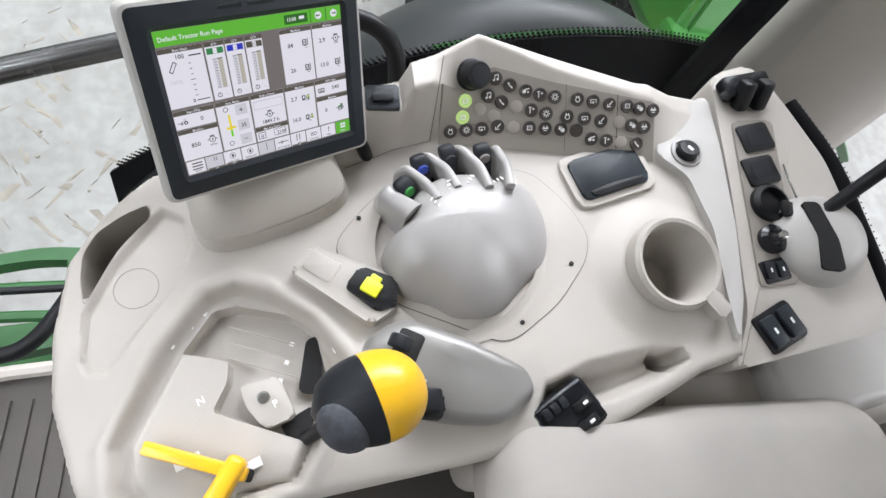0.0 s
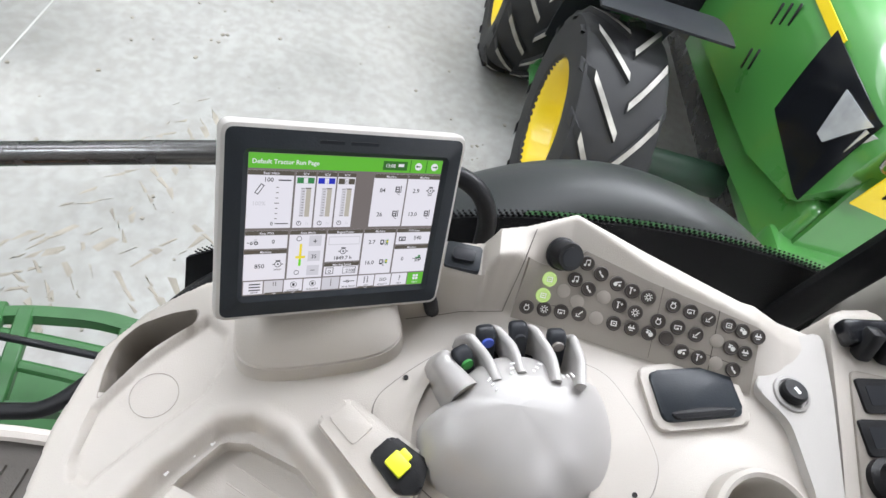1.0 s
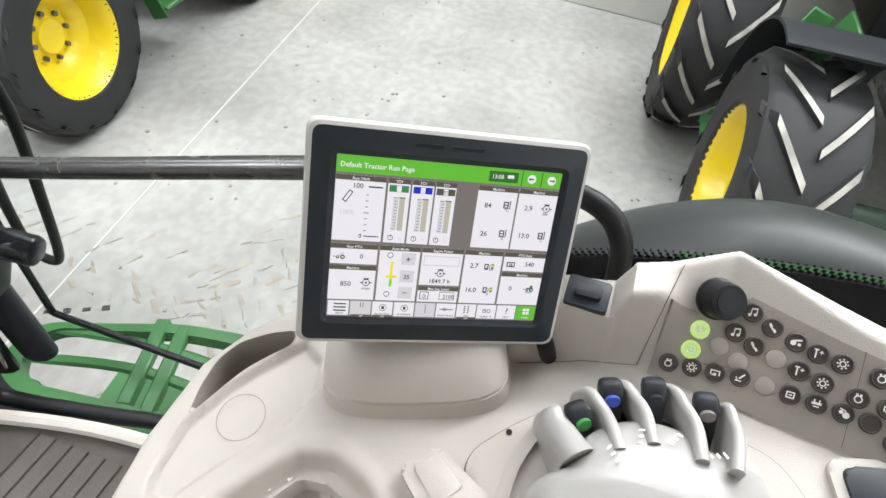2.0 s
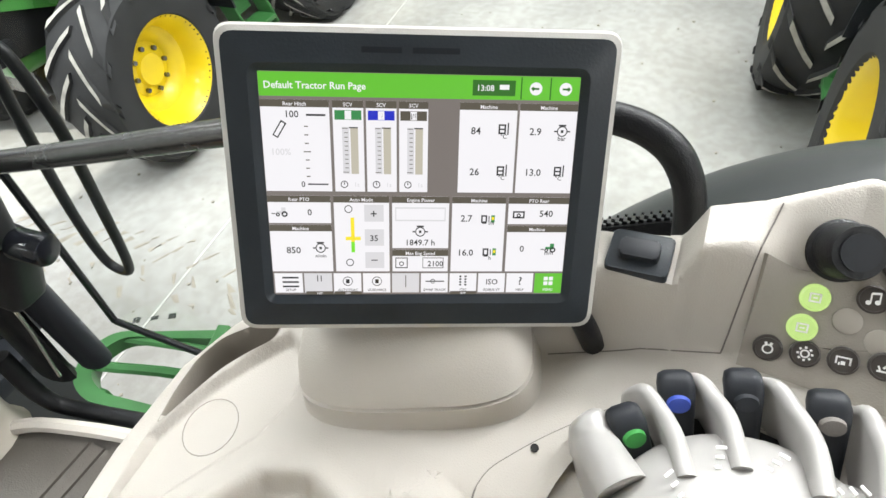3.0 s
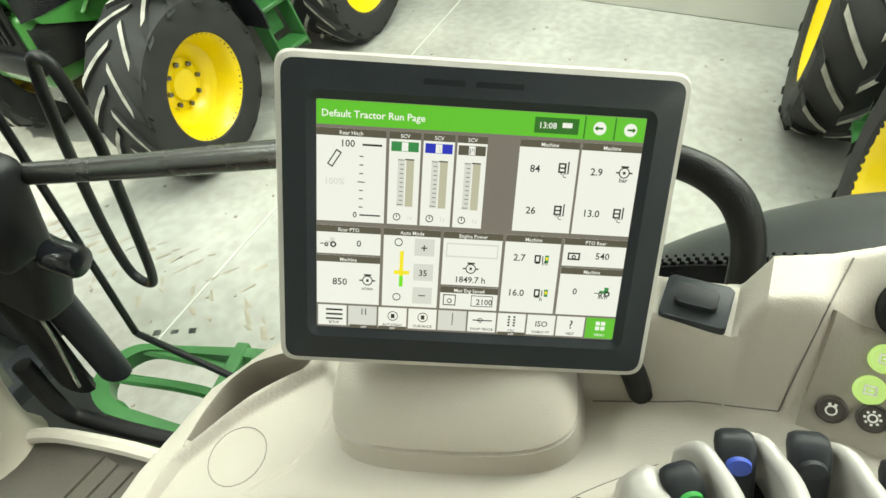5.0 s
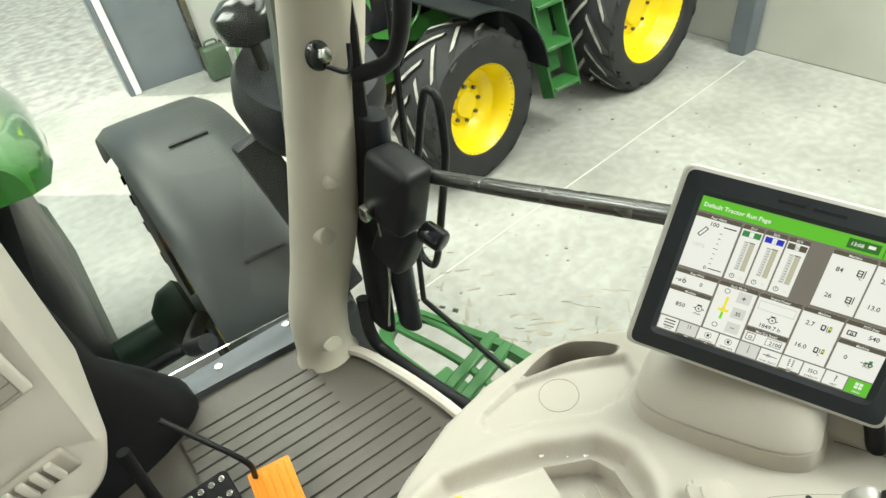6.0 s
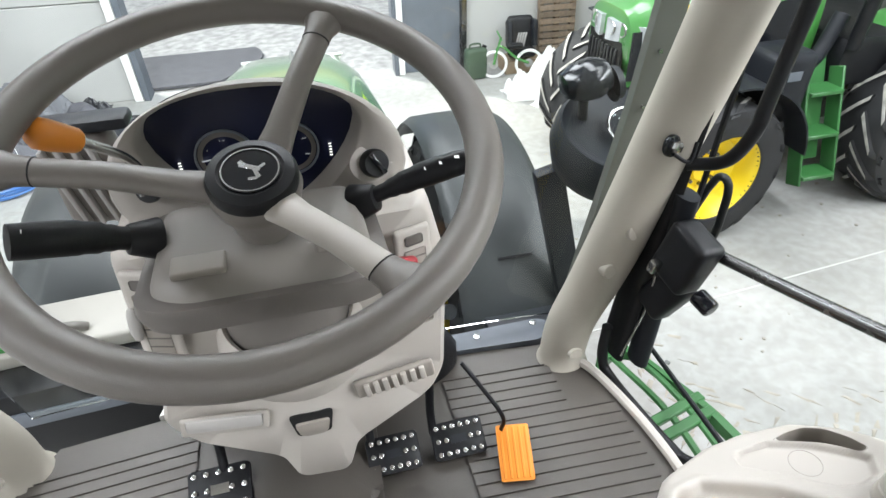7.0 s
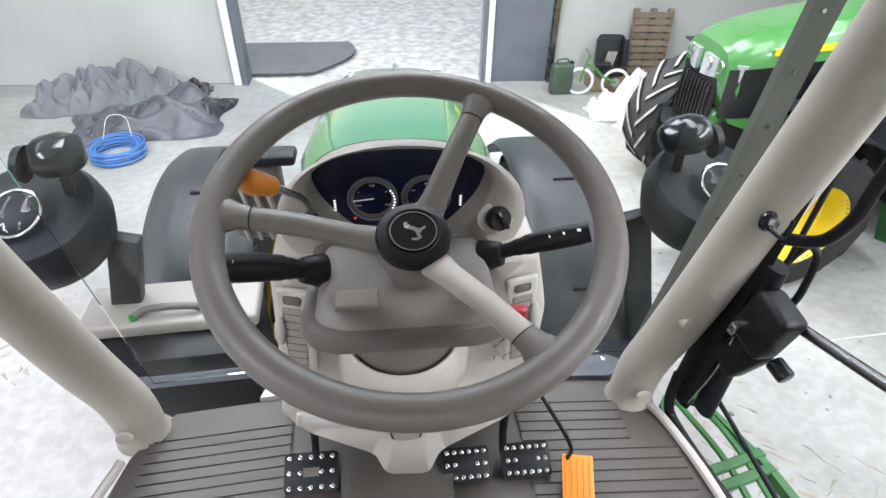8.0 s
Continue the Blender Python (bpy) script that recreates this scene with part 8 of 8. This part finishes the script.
TARPG = mat("grey_tarpaulin", (0.085, 0.085, 0.100), 0.45, var=0.25, scale=3, grain=0.3, grain_scale=60)
TARPK = mat("black_sheet", (0.022, 0.023, 0.028), 0.28, var=0.3, scale=4)
SACKW = mat("grey_fleece", (0.17, 0.175, 0.19), 0.85, var=0.18, scale=5, grain=0.5, grain_scale=90)
tarp("tarpaulin", -2.42, 5.10, 0.70, 0.46, 0.46, 2, TARPG, "grey tarpaulin heap on the floor", 12)
tarp("tarpaulin", -2.02, 5.40, 0.36, 0.34, 0.22, 5, TARPK, "shiny black plastic sheeting folded on the floor", -14)
tarp("tarpaulin", -2.72, 5.78, 0.50, 0.30, 0.46, 8, SACKW, "grey fleece sacks piled by the wall", 0)
tarp("tarpaulin", -3.30, 5.70, 0.50, 0.38, 0.62, 11, SACKW, "grey crumpled covers piled by the wall", 5)
tarp("tarpaulin", -2.18, 5.93, 0.24, 0.14, 0.16, 14, TARPK, "small dark bag against the wall", 0)
coil = thing("wire_coil", Matrix.Translation((-2.46, 4.40, 0)), "blue coil of hose lying on the floor", "coil")
for i in range(14):
    rr = 0.185 + 0.013 * ((i * 3) % 5)
    part("coil_turn", tube([(rr * math.cos(a) + 0.01 * math.sin(3 * a + i), rr * math.sin(a), 0.010 + 0.009 * i + 0.004 * math.sin(2 * a + 2 * i)) for a in span(0, 2 * math.pi, 30)], 0.0062, n=1, seg=8, closed=True), mat("blue_hose", (0.08, 0.22, 0.55), 0.4, var=0.15) if i == 0 else bpy.data.materials["blue_hose"], coil)
part("coil_tail", tube([(0.10, 0.15, 0.13), (0.06, 0.22, 0.29), (-0.08, 0.20, 0.30), (-0.14, 0.10, 0.13)], 0.0025, n=8), WHITE, coil)
JERRY = mat("olive_can", (0.055, 0.09, 0.055), 0.5, var=0.2)
can = thing("jerry_can", pose(2.02, 5.62, 0, 0, 0, 6) @ Matrix.Scale(0.75, 4), "olive green fuel canister on the floor", "canister")
part("can_body", box(0.34, 0.18, 0.46, Matrix.Translation((0, 0, 0.235)), 0.05, 4), JERRY, can)
part("can_handle", tube([(-0.10, 0, 0.45), (-0.08, 0, 0.52), (0.06, 0, 0.52), (0.08, 0, 0.45)], 0.014, n=6), JERRY, can)
part("can_cap", cyl(0.035, 0.05, pose(0.13, 0, 0.44, 0, 20, 0), 18), BLACK, can)
bk = thing("childs_bicycle", pose(2.36, 5.54, 0, 0, 0, -10), "small green child's bicycle leaning by the wall", "bicycle")
for x in (-0.14, 0.26):
    wl = part("bike_wheel", lathe([(0.13, -0.012), (0.155, -0.012), (0.160, 0), (0.155, 0.012), (0.13, 0.012)], Matrix.Translation((x, 0, 0.16)) @ Matrix.Rotation(radians(90), 4, "X"), 30), WHITE, bk)
    part("spoke_disc", lathe([(0, -0.004), (0.05, -0.003), (0.05, 0.003), (0, 0.004)], Matrix.Translation((x, 0, 0.16)) @ Matrix.Rotation(radians(90), 4, "X"), 16), SILVER, wl)
part("bike_frame", tube([(-0.14, 0, 0.16), (-0.08, 0, 0.36), (0.12, 0, 0.22), (0.26, 0, 0.16)], 0.016, n=6), GREEN, bk)
part("handlebar", tube([(-0.09, -0.16, 0.48), (-0.07, 0, 0.44), (-0.09, 0.16, 0.48)], 0.010, n=6), GREEN, bk)
part("fork", rod((-0.14, 0, 0.16), (-0.07, 0, 0.46), 0.013), GREEN, bk)
part("saddle", box(0.16, 0.09, 0.05, Matrix.Translation((0.10, 0, 0.36)), 0.02, 3), BLACK, bk)
cs = thing("child_car_seat", pose(2.60, 5.74, 0.16, -12, 0, -6) @ Matrix.Scale(0.72, 4), "black child car seat standing on a crate", "car seat")
part("seat_shell", box(0.42, 0.16, 0.62, Matrix.Translation((0, 0, 0.31)), 0.07, 5), BLACK, cs)
for s in (-1, 1):
    part("seat_wing", box(0.08, 0.22, 0.40, Matrix.Translation((0.20 * s, -0.10, 0.36)), 0.03, 4), CHAR, cs)
part("seat_base", box(0.38, 0.34, 0.14, Matrix.Translation((0, -0.14, 0.08)), 0.05, 4), BLACK, cs)
for i in range(4):
    part("harness_strap", box(0.03, 0.01, 0.22, pose(-0.06 + 0.04 * i, -0.09, 0.26, 0, 15, 0), 0.003), SILVER, cs)
cr = solo("crate", box(0.46, 0.30, 0.15, Matrix(), 0.01), mat("brown_card", (0.30, 0.22, 0.14), 0.8, var=0.15), pose(2.62, 5.76, 0.075), "brown cardboard crate on the floor", "crate")
WOODM = mat("weathered_wood", (0.20, 0.15, 0.105), 0.75, var=0.35, scale=18, grain=0.6, grain_scale=90, island=0.2)
pal = thing("wooden_pallet", pose(3.07, 5.76, 0, -7, 0, -4) @ Matrix.Scale(0.72, 4), "weathered wooden pallet leaning on the wall", "pallet")
sl = mesh_of(box(0.60, 0.02, 0.085, Matrix(), 0.004, 1), "slat", WOODM)
for i in range(11):
    ob = new("slat", sl)
    ob.parent = pal
    ob.location = (0, 0, 0.06 + 0.105 * i)
for x in (-0.27, 0, 0.27):
    part("stringer", box(0.08, 0.09, 1.2, Matrix.Translation((x, 0.06, 0.60)), 0.005, 1), WOODM, pal)
# white plastic sacks by the parked tractor's wheel
for i, (x, y, r) in enumerate(((2.42, 5.02, 0.24), (2.74, 5.12, 0.26), (2.60, 4.72, 0.22))):
    tarp("plastic_sack", x, y, r, r * 0.8, (0.34, 0.62, 0.40)[i], 20 + i, WHITE, "white crumpled plastic sack on the floor", 20 * i)
